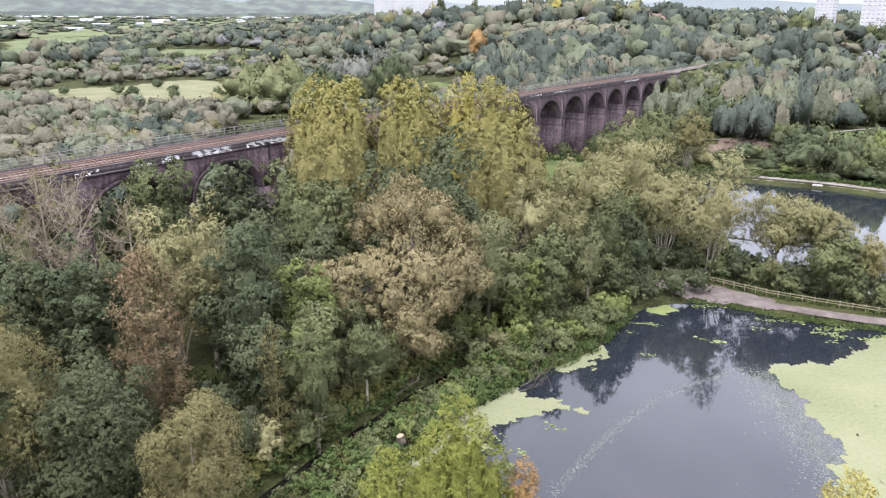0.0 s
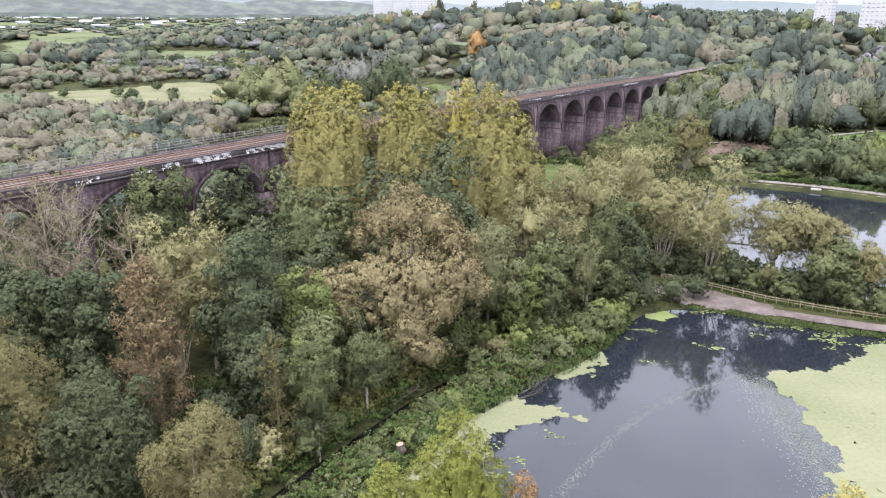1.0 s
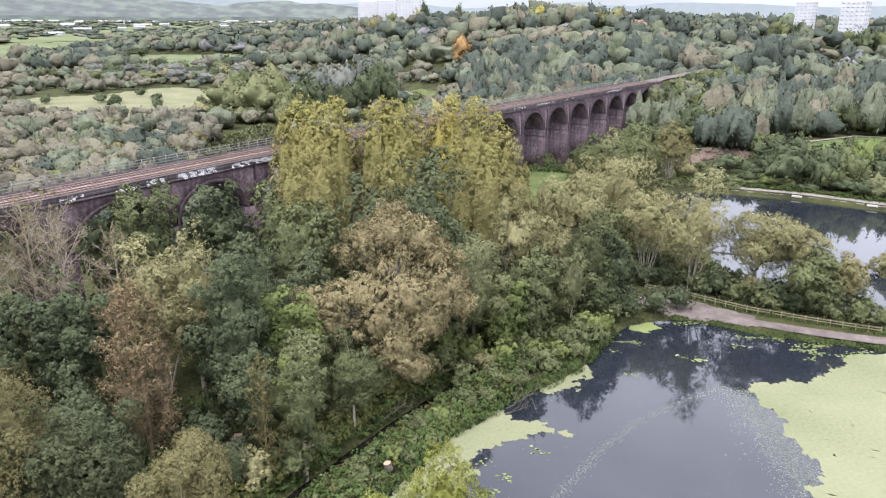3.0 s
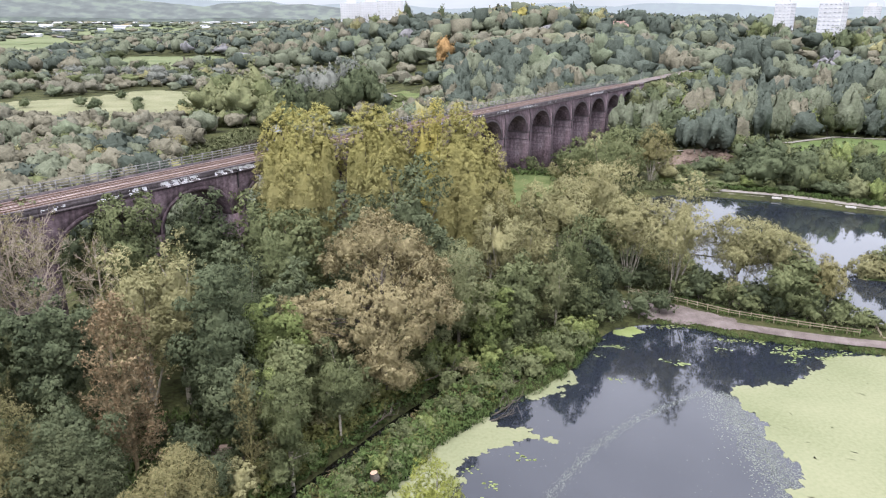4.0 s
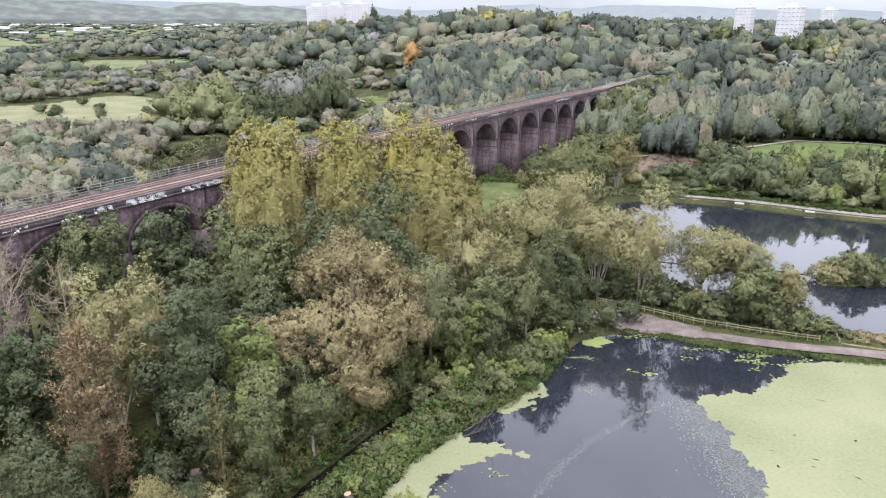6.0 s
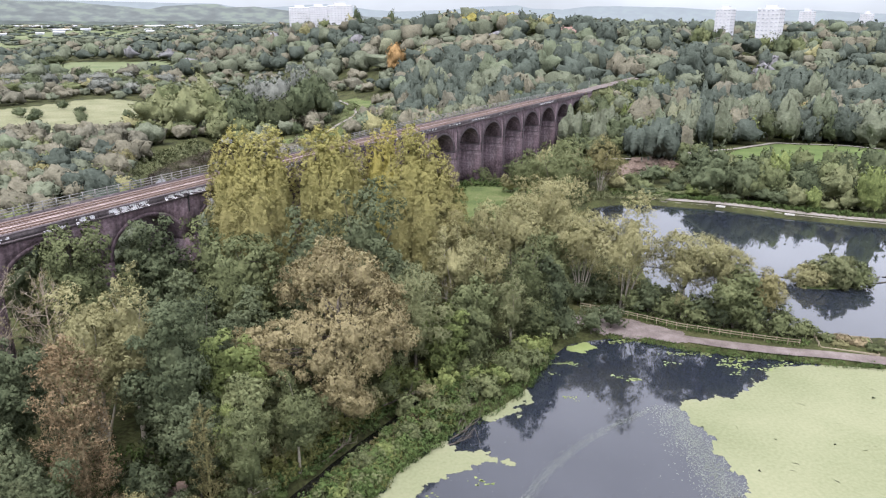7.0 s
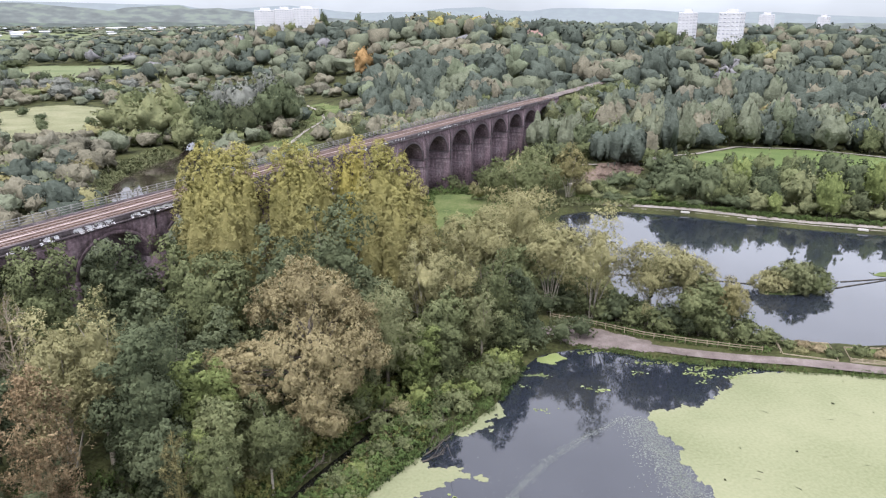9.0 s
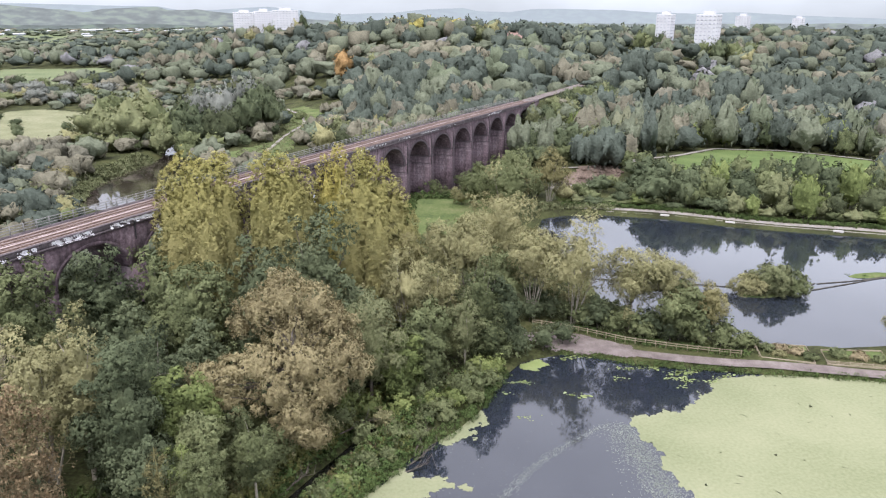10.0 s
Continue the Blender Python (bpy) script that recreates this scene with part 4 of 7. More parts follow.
def crown_mesh(name, r, masses, n, length, width, material, div=4, fill=0.66, **k):
    """Leaf tufts over closed leafy masses; each mass is (lobes, core). div 0 leaves the crown open."""
    lobes, cores = np.concatenate([m[0] for m in masses]), np.concatenate([m[1] for m in masses])
    pieces = [foliage(r, np.concatenate([lobes, cores * np.array([1, 1, 1, 1.02, 1.02, 1.02])]) if div else lobes, [], n, length, width, **k)]
    if div:
        pieces += [skin(r, m[0], m[1][0], div, fill) for m in masses]
    v, f, nv = joined(pieces)
    return mesh_np(name, v, f, material, True, nv)


def round_lobes(r, radius, height, count, squash=1.0, low=-0.55, size=0.34, centre=None):
    """Lobes spread over a rounded, lumpy crown of that radius and height, its middle at centre, and its core."""
    i = np.arange(count) + 0.5
    z = 1 - 2 * i / count
    z = z[z > low]
    a = np.pi * (1 + 5 ** 0.5) * np.arange(len(z)) + r.random() * 6
    rr = np.sqrt(np.maximum(0, 1 - z * z))
    d = np.stack([rr * np.cos(a), rr * np.sin(a), z], 1) + 0.20 * r.normal(size=(len(z), 3))
    ks = r.normal(size=(5, 3)) * 2.2
    lump = 1 + 0.11 * np.cos(d @ ks.T + r.random(5) * 6).sum(1)
    d = d * np.clip(lump, 0.68, 1.2)[:, None]
    R = np.array([radius, radius * (0.9 + 0.2 * r.random()), height / 2])
    c = np.zeros(3) if centre is None else np.asarray(centre, float)
    s = size * (0.6 + 0.9 * r.random(len(z)))
    pos = c + d * R * (1.04 - s - 0.30 * r.random(len(z)) ** 2)[:, None]
    lob = np.concatenate([pos, np.stack([radius * s, radius * s, radius * s * squash], 1)], 1)
    return lob, np.array([[c[0], c[1], c[2] - height * 0.04, radius * 0.44, radius * 0.44, height * 0.25]])


def flame_lobes(r, leaders, foot):
    """Poplar crown: upright flame-shaped leaders (dx, dy, top, radius) standing close together, one mass each."""
    masses = []
    for dx, dy, top, rad in leaders:
        rad = rad * 1.32
        n = int(60 + 12 * rad)
        t = (np.arange(n) + r.random(n)) / n
        prof = np.interp(t, [0, 0.12, 0.35, 0.62, 0.82, 0.93, 1.0], [0.62, 0.88, 1.0, 0.97, 0.82, 0.62, 0.30])
        a = np.arange(n) * 2.4 + r.normal(size=n) * 0.5
        out = rad * prof * (0.56 + 0.28 * r.random(n))
        s = rad * (0.21 + 0.10 * r.random(n)) * (0.55 + 0.45 * prof)
        z = foot + (top - foot) * t * 0.965
        lob = np.stack([dx + out * np.cos(a), dy + out * np.sin(a), z, s, s, s * 1.9], 1)
        masses.append((lob, np.array([[dx, dy, foot + (top - foot) * 0.45, rad * 0.55, rad * 0.55, (top - foot) * 0.40]])))
    return masses


def limbs(r, lobes, trunk_h, trunk_r, count, lean=0.0):
    """A tapered trunk and limbs that reach into the lobes."""
    top = np.array([lean, 0.3 * lean, trunk_h])
    mid = np.array([lean * 0.4 + 0.2 * r.normal(), 0.2 * r.normal(), trunk_h * 0.5])
    paths = [[(0, 0, -0.6, trunk_r * 1.5), (0, 0, 0.4, trunk_r * 1.1), (*mid, trunk_r * 0.85), (*top, trunk_r * 0.45)]]
    for L in lobes[r.permutation(len(lobes))[:count]]:
        t = 0.25 + 0.7 * r.random()
        s = np.array([lean * t * t, 0, trunk_h * t])
        e = L[:3]
        if e[2] < s[2] + 0.3:
            s[2] = max(0.5, e[2] - 1.0)
        m = (s + e) / 2 + np.array([0, 0, 0.10 * np.linalg.norm(e - s)]) + 0.06 * np.linalg.norm(e - s) * r.normal(size=3)
        paths.append([(*s, trunk_r * 0.42), (*m, trunk_r * 0.26), (*e, trunk_r * 0.07)])
    return tubes(paths, 5)


def stems(r, lobes, reach, trunk_r, count):
    """Several slender stems that fork from the ground into the crown."""
    paths = []
    for L in lobes[r.permutation(len(lobes))[:count]]:
        e = L[:3]
        s = np.array([0.35 * r.normal(), 0.35 * r.normal(), -0.4])
        m = s + (e - s) * np.array([0.42, 0.42, 0.58]) + 0.25 * r.normal(size=3)
        paths.append([(*s, trunk_r), (*m, trunk_r * 0.6), (*e, trunk_r * 0.15)])
        for _ in range(3):
            f = m + (e - m) * r.random() * 0.7
            g = f + reach * np.array([0.25 * r.normal(), 0.25 * r.normal(), 0.28 * (0.5 + r.random())])
            paths.append([(*f, trunk_r * 0.35), (*((f + g) / 2 + 0.1 * r.normal(size=3)), trunk_r * 0.22), (*g, trunk_r * 0.08)])
    return tubes(paths, 4)


def sticks(a, b, ra, rb):
    """Three-sided tapered twigs from points a to points b."""
    n = len(a)
    d = unit(b - a)
    p = unit(np.cross(d, np.where(np.abs(d[:, 2:3]) > 0.9, np.array([[1.0, 0, 0]]), np.array([[0, 0, 1.0]]))))
    q = np.cross(d, p)
    v = np.zeros((n, 6, 3))
    for j in range(3):
        w = p * math.cos(j * 2.0944) + q * math.sin(j * 2.0944)
        v[:, j], v[:, 3 + j] = a + w * ra[:, None], b + w * rb[:, None]
    f = np.array([(0, 1, 4, 3), (1, 2, 5, 4), (2, 0, 3, 5)])[None] + (np.arange(n) * 6)[:, None, None]
    return v.reshape(-1, 3), f.reshape(-1, 4)


def bare_crown(r, h, radius, forks, thick, spread=1.0):
    """Boughs, branches and twigs of a leafless tree: each generation forks off the one before."""
    n = forks[0]
    t = 0.10 + 0.87 * (np.arange(n) + r.random(n)) / n
    a = np.arange(n) * 2.4 + 0.4 * r.normal(size=n)
    up = 0.65 + 0.5 * t + 0.25 * r.normal(size=n)
    ln = radius * np.interp(t, [0, 0.3, 0.6, 1.0], [0.62, 0.95, 0.85, 0.34]) * (0.75 + 0.5 * r.random(n))
    d = unit(np.stack([np.cos(a) * spread, np.sin(a) * spread, up], 1))
    base = np.stack([0.15 * r.normal(size=n), 0.15 * r.normal(size=n), h * 0.9 * t], 1)
    V, F, o, rad = [], [], 0, thick
    for g in range(len(forks)):
        mid = base + d * ln[:, None] * 0.55 + 0.07 * ln[:, None] * r.normal(size=base.shape)
        end = mid + unit(d + np.array([0, 0, 0.25]) + 0.25 * r.normal(size=d.shape)) * ln[:, None] * 0.5
        for p0, p1, k0, k1 in ((base, mid, 1.0, 0.7), (mid, end, 0.7, 0.3)) if g < 2 else ((base, end, 0.9, 0.4),):
            v, f = sticks(p0, p1, np.full(len(p0), rad * k0), np.full(len(p0), rad * k1))
            V.append(v)
            F.append(f + o)
            o += len(v)
        if g + 1 == len(forks):
            break
        k = forks[g + 1]
        i = np.repeat(np.arange(len(base)), k)
        u = (0.18 + 0.82 * r.random(len(i)))[:, None]
        base = np.where(u < 0.55, base[i] + (mid[i] - base[i]) * u / 0.55, mid[i] + (end[i] - mid[i]) * (u - 0.55) / 0.45)
        d = unit(d[i] + 0.75 * r.normal(size=(len(i), 3)) + np.array([0, 0, 0.18]))
        ln = ln[i] * (0.28 + 0.24 * r.random(len(i)))
        rad = max(rad * 0.5, 0.017)
    tips = np.concatenate([end])
    return np.concatenate(V), np.concatenate(F), tips


SHAPES = {  # leaf length, width, grain (upward +), jitter, crown's foot as a share of height, sprays' share, tuft, droop
    "broad": (0.39, 0.31, 0.1, 0.32, 0.03, 2.2, 0.50, 0.0),
    "poplar": (0.26, 0.20, 0.4, 0.33, 0.04, 11.0, 0.34, 0.0),
    "willow": (0.30, 0.15, -0.2, 0.42, 0.05, 4.4, 0.36, 0.3),
    "feather": (0.32, 0.17, 0.4, 0.40, 0.16, 2.9, 0.45, 0.0),
    "birch": (0.32, 0.20, -0.2, 0.42, 0.14, 2.2, 0.42, 0.3),
    "bush": (0.42, 0.33, 0.2, 0.35, 0.02, 1.15, 0.45, 0.0),
    "bare": (0.20, 0.12, 0.2, 0.80, 0.02, 0.0, 0.4, 0.0),
}
TREE_LABEL = {
    "poplar": "tall columnar poplar yellowing towards its top", "yellow": "tall poplar with bright yellow autumn leaves",
    "dark": "dense dark green broadleaf tree", "mid": "rounded mid-green broadleaf tree", "bright": "bright green broadleaf tree",
    "lime": "slender lime green tree at the waterside", "pale": "pale green tree with thin foliage", "willow": "large willow with dry straw-coloured foliage",
    "olive": "feathery olive green willow", "beige": "straw-coloured tree turning with autumn", "blue": "dense blue-green rounded bush",
    "brown": "bare brown twiggy tree", "grey": "leafless grey twiggy tree", "orange": "small tree with orange autumn leaves", "silver": "silvery grey-green tree",
}


def make_tree(name, x, y, top, radius, colour, shape, seed, n=5000, crown=None, foot=None, count=None, limb=12, label="", group="", trunk=None, lean=0.0, squash=1.0):
    """One tree: trunk with limbs, crown of leaf tufts or bare twigs. top: height of its tip above the datum."""
    r = np.random.default_rng(seed)
    z0 = gz(x, y)
    h = top - z0
    ln, wd, grain, jit, ft, share, tuft, droop = SHAPES[shape]
    ft = ft if foot is None else foot
    tree = tagged(new(name), label or TREE_LABEL[colour], "bush" if shape == "bush" else "tree", group=group)
    tree.matrix_basis = pose(x, y, z0)
    tr = trunk or max(0.10, h * (0.008 if shape == "bare" else 0.014))
    if shape == "bare":
        forks = (84, 8, 5, 3) if colour == "brown" else (28, 7, 5, 2)
        cv, cf, tips = bare_crown(r, h, radius, forks, tr * (0.36 if colour == "brown" else 0.5), 1.0 if colour == "brown" else 0.8)
        part("trunk", mesh_np("trunk", *tubes([[(0, 0, -0.6, tr * 1.4), (0.1, 0, h * 0.4, tr), (0, 0.1, h * 0.96, tr * 0.25)]], 6), LEAF[colour], smooth=True), tree)
        part("crown", mesh_np("crown", cv, cf, LEAF[colour]), tree)
        keep = tips[(tips[:, 0] > (0.1 if colour == "brown" else -9)) & (tips[:, 2] > h * (0.62 if colour == "brown" else 0.2))]
        keep = keep[r.permutation(len(keep))[:int(len(keep) * (0.25 if colour == "brown" else 0.22))]]
        lob = np.concatenate([keep, np.full((len(keep), 3), 0.25)], 1)
        v, f, nv = foliage(r, lob, [], len(keep) * 5, ln, wd, 0.25, 0.2, 0.8, clear=0.0, per=4)
        part("last_leaves", mesh_np("last_leaves", v, f, LEAF["olive" if colour == "brown" else "beige"], True, nv), tree, "sparse yellowing leaves")
        if colour == "brown":
            dead = tips[r.permutation(len(tips))[:int(len(tips) * 0.42)]]
            v, f, nv = foliage(r, np.concatenate([dead, np.full((len(dead), 3), 0.22)], 1), [], len(dead) * 4, ln, wd, 0.22, 0.2, 0.8, clear=0.0, per=4)
            part("dead_leaves", mesh_np("dead_leaves", v, f, DEAD_LEAF, True, nv), tree, "withered rust-brown leaves")
        return tree
    if crown is None:
        ch = h * (1 - ft)
        airy = shape == "feather"
        crown = [round_lobes(r, radius, ch, count or (34 if airy else 46), squash=1.3 if airy else squash, low=-0.5 if airy else -0.8, centre=(lean, 0, h * ft + ch / 2), size=0.27 if airy else 0.26)]
    lobes = np.concatenate([m[0] for m in crown])
    if shape == "feather":
        tv, tf = stems(r, lobes[lobes[:, 2] > h * 0.45], min(radius, h * 0.4), tr * 0.6, 9)
    else:
        tv, tf = limbs(r, lobes, h * (0.72 if shape != "bush" else 0.4), tr, limb, lean)
    part("trunk", mesh_np("trunk", tv, tf, PALE_BARK if shape in ("birch", "feather") else BARK, smooth=True), tree)
    k = (1.0 if radius > 3 else 0.75) * (0.50 if y < 40 else 0.44 if y < 62 else 0.74 if y < 82 else 0.95)
    n = int(n * share * (1.6 if y < 40 else 3.4 if y < 62 else 1.6 if y < 82 else 0.9))
    if shape == "feather":
        crown = [(lo, co * np.array([1, 1, 1.04, 0.5, 0.5, 0.5])) for lo, co in crown]
    div = 3 if shape == "bush" or len(crown) > 1 else 5 if y < 62 else 4
    part("crown", crown_mesh("crown", r, crown, n, ln * k, wd * k, LEAF[colour], div, 0.70 if shape == "poplar" else 0.5, tuft=tuft * k, grain=grain, jitter=jit, droop=droop, sparse=0.12 if shape == "feather" and len(crown) == 1 else 0.0, form=0.65 if shape == "poplar" else 0.55), tree)
    return tree


# the row of poplars before the viaduct: close leaders under one outline
G = "poplars before the viaduct"
for x, y, col, n, leaders, seed in (
        (-20.0, 127, "poplar", 9000, ((-4.6, 0, 31.0, 3.2), (-1.9, 0.6, 34.4, 3.4), (1.0, -0.6, 33.2, 3.4), (3.9, 0.4, 34.2, 3.2), (4.6, -0.8, 28.0, 1.9), (0.2, -2.6, 27.0, 3.6), (-3.6, -2.2, 24.0, 3.0)), 11),
        (-6.0, 127, "poplar", 8000, ((-3.4, 0, 32.6, 2.9), (-1.0, 0.5, 34.2, 3.0), (1.8, -0.4, 33.2, 3.0), (4.2, 0.4, 31.0, 2.6), (-3.8, -1.5, 22.0, 2.2), (1.0, -2.4, 26.0, 3.4)), 13),
        (4.6, 129.5, "yellow", 3200, ((0.2, 0, 34.6, 2.2), (-2.4, 0.8, 32.6, 2.2)), 15),
        (10.0, 125.5, "poplar", 8500, ((-1.6, 0, 34.2, 2.9), (1.4, 0.4, 32.0, 3.0), (-3.6, -1.0, 28.5, 2.8), (4.0, 0, 28.8, 2.8), (1.0, -2.4, 25.5, 3.4), (6.2, -0.5, 22.5, 2.6)), 16)):
    make_tree("poplar_tree", x, y, max(v[2] for v in leaders) + gz(x, y), 6, col, "poplar", seed, n, crown=flame_lobes(np.random.default_rng(seed), leaders, 1.2), limb=26, group=G)
make_tree("willow_tree", 15.8, 121.5, 22.8, 4.4, "beige", "willow", 17, 5000, group=G, label="thin brownish willow beside the poplars")

# the great straw-coloured willow: drooping masses stepping down from its crown
WILLOW = [round_lobes(np.random.default_rng(30 + i), rad, hgt, 30, size=0.30, centre=c) for i, (c, rad, hgt) in enumerate((
    ((-0.8, 5.0, 20.2), 4.4, 6.8), ((-4.4, 4.6, 19.0), 3.5, 5.8), ((2.8, 4.6, 18.8), 3.9, 6.6), ((5.6, 4.4, 16.2), 3.1, 6.0), ((-6.4, 4.6, 16.9), 1.9, 3.4), ((0.0, 3.0, 15.2), 4.2, 7.0),
    ((-7.8, -0.6, 12.6), 3.4, 5.0), ((-10.8, -1.0, 12.0), 2.7, 4.4), ((-4.2, -0.4, 13.0), 3.4, 5.6), ((-12.8, -1.0, 10.2), 1.7, 3.4), ((-8.4, -1.8, 9.6), 2.6, 4.0),
    ((5.6, 0.4, 13.0), 3.4, 6.0), ((8.4, -0.2, 11.6), 2.5, 5.2), ((1.4, -1.0, 12.6), 3.8, 7.4), ((-2.0, -2.6, 10.2), 3.4, 7.0), ((4.2, -2.0, 9.6), 3.0, 6.0), ((0.8, -4.2, 7.4), 3.0, 6.4), ((2.4, -5.0, 4.8), 2.2, 4.6), ((-1.2, -4.0, 5.6), 2.0, 4.4)))]
make_tree("willow_tree", -4.0, 85.5, 24, 10, "willow", "willow", 21, 21000, crown=WILLOW, trunk=0.55, limb=60)

# single trees of the wood, pond bank and causeway
# x, y, top, radius, colour, shape, sprays
WOOD = (
    (-1.0, 110.5, 28.0, 6.6, "dark", "broad", 8000), (-9.5, 107, 25.0, 5.2, "dark", "broad", 5500), (-20.5, 110, 22.6, 8.3, "mid", "broad", 9000),
    (-34.6, 115, 23.9, 5.2, "dark", "broad", 6500), (-42.5, 101, 24.8, 6.6, "mid", "broad", 9500), (-29, 104, 17.5, 5.6, "dark", "broad", 4500),
    (-46, 84, 26.6, 6.0, "grey", "bare", 8500), (-41.5, 89.5, 23.0, 4.4, "grey", "bare", 6500), (-53, 90, 26.2, 6.0, "grey", "bare", 7000),
    (-60, 82, 26, 6.0, "grey", "bare", 6500), (-50, 76, 25.5, 5.2, "grey", "bare", 6000), (-56, 100, 25.5, 6.0, "mid", "broad", 4500),
    (-38.6, 70, 22.4, 4.6, "dark", "broad", 6500), (-47, 68, 21.5, 5.5, "dark", "broad", 5000), (-29.9, 66.5, 24.3, 4.1, "brown", "bare", 6500),
    (-34, 83, 23.0, 5.0, "olive", "feather", 5500), (-29.5, 83.5, 25.2, 4.6, "olive", "birch", 5500), (-22.7, 75.5, 22.2, 5.0, "dark", "broad", 7500),
    (-22.5, 84, 21.0, 5.0, "dark", "birch", 5000), (-16.6, 80, 17.9, 3.7, "bright", "broad", 5500), (-14.4, 75.0, 15.5, 3.6, "mid", "broad", 4500),
    (-17.5, 91, 17.5, 5.8, "dark", "broad", 5500), (-26, 93, 16.5, 5.5, "dark", "broad", 5000), (-33, 94, 17.0, 5.0, "dark", "broad", 4200),
    (6.8, 96, 19.8, 4.8, "pale", "willow", 6500), (5.5, 104, 20.0, 5.0, "dark", "broad", 4500), (11.2, 96.5, 14.6, 3.8, "bright", "broad", 5000),
    (14.2, 111, 22.0, 4.6, "olive", "feather", 6000), (15.5, 99, 15.0, 4.2, "mid", "broad", 4500), (19.5, 117, 17.5, 5.0, "olive", "feather", 5000), (17, 107, 13.0, 4.0, "mid", "broad", 4000),
    (23.4, 105.5, 14.8, 2.9, "pale", "birch", 4200), (27.0, 109.5, 18.8, 4.0, "mid", "birch", 5000), (31.2, 111.8, 14.2, 4.6, "dark", "broad", 6500), (27.8, 106.8, 9.5, 3.2, "mid", "broad", 3500),
    (29.0, 129.5, 21.0, 7.4, "olive", "feather", 8500), (39.3, 143, 23.6, 7.6, "olive", "willow", 7500), (32, 138, 19.0, 5.0, "olive", "feather", 4500),
    (35, 127, 15.5, 5.0, "mid", "broad", 4000), (41.0, 124.5, 19.8, 5.8, "olive", "feather", 6500), (47.7, 119.6, 20.6, 6.6, "olive", "feather", 6500),
    (57.6, 114.6, 17.3, 5.6, "olive", "feather", 7000), (63.2, 112.4, 16.6, 5.4, "olive", "feather", 5500), (64.0, 108.6, 12.8, 4.6, "mid", "broad", 5000), (69.6, 108.6, 11.4, 3.4, "beige", "feather", 3000), (71.8, 113.0, 8.6, 2.6, "beige", "feather", 2600),
    (-17.2, 65.0, 16.8, 2.2, "beige", "bare", 3000), (-13.5, 66.8, 15.9, 2.8, "mid", "birch", 5500), (-8.9, 74.8, 13.2, 2.9, "mid", "birch", 4800), (-19.5, 70, 13.5, 3.6, "dark", "broad", 3200),
    (-16.6, 70.5, 12.0, 2.6, "bright", "birch", 3000), (-20.5, 61.5, 8.5, 2.4, "dark", "birch", 2800), (-7.8, 80.5, 9.0, 2.8, "mid", "broad", 2600),
    (-29.6, 51, 16.3, 5.7, "blue", "broad", 9000), (-18.9, 47, 17.7, 4.2, "beige", "feather", 7500), (-36.0, 50, 23.0, 5.6, "beige", "feather", 7000), (-41, 57, 20.5, 5.0, "beige", "bare", 4500),
    (-33.5, 60.5, 15.5, 4.2, "dark", "broad", 4500), (-45, 47, 13.0, 4.5, "olive", "broad", 3800), (-28, 41, 9.5, 3.8, "olive", "broad", 3500), (-36.5, 40, 12, 4.0, "olive", "broad", 3500),
    (57.5, 201, 20.8, 9.2, "mid", "broad", 7000), (74, 212, 18.4, 6.6, "beige", "feather", 4500), (50, 212, 15, 5.5, "mid", "broad", 3500), (67, 221, 11, 5, "olive", "broad", 3000),
    (96.9, 129.5, 6.6, 4.6, "pale", "broad", 4500), (101.5, 128.7, 4.8, 3.4, "mid", "broad", 3000), (92.3, 130.1, 4.6, 3.2, "olive", "broad", 2600),
    (101.3, 99.2, 9.0, 2.8, "olive", "feather", 3400), (105.2, 97.9, 6.2, 2.4, "mid", "broad", 2200), (116.4, 95.9, 12, 4, "olive", "feather", 2600),
)
NAMES = {"broad": "broadleaf_tree", "feather": "willow_tree", "birch": "birch_tree", "bare": "bare_tree", "willow": "willow_tree", "poplar": "poplar_tree"}
for i, (x, y, top, rad, col, shp, n) in enumerate(WOOD):
    make_tree(NAMES[shp], x, y, top, rad, col, shp, 100 + i, n, group="trees of the valley wood")

for x, y, top, col, n, leaders, seed in (
        (1.0, 35.6, 24.3, "lime", 9000, ((0, 0, 0, 1.4), (1.0, 0.3, -1.4, 1.2), (-1.1, -0.2, -1.7, 1.2), (2.0, 0, -3.0, 1.2), (-2.0, 0.3, -3.2, 1.2)), 91),
        (-3.2, 36.5, 20.1, "lime", 6000, ((0, 0, 0, 1.2), (0.9, 0.2, -1.2, 1.0), (-0.9, 0, -1.5, 1.0)), 92),
        (4.9, 36.0, 20.2, "orange", 2600, ((0, 0, 0, 0.6), (0.5, 0, -0.9, 0.55), (-0.5, 0.1, -0.8, 0.5)), 93),
        (24, 34.8, 20.2, "yellow", 4000, ((0, 0, 0, 0.9), (1.0, 0.1, -1.0, 0.8), (-0.9, 0, -1.1, 0.8)), 94)):
    h = top - gz(x, y)
    make_tree("birch_tree", x, y, top, 2.4, col, "feather", seed, n, crown=flame_lobes(np.random.default_rng(seed), [(dx, dy, h + dz, rad) for dx, dy, dz, rad in leaders], h * 0.55), group="young trees on the near shore")

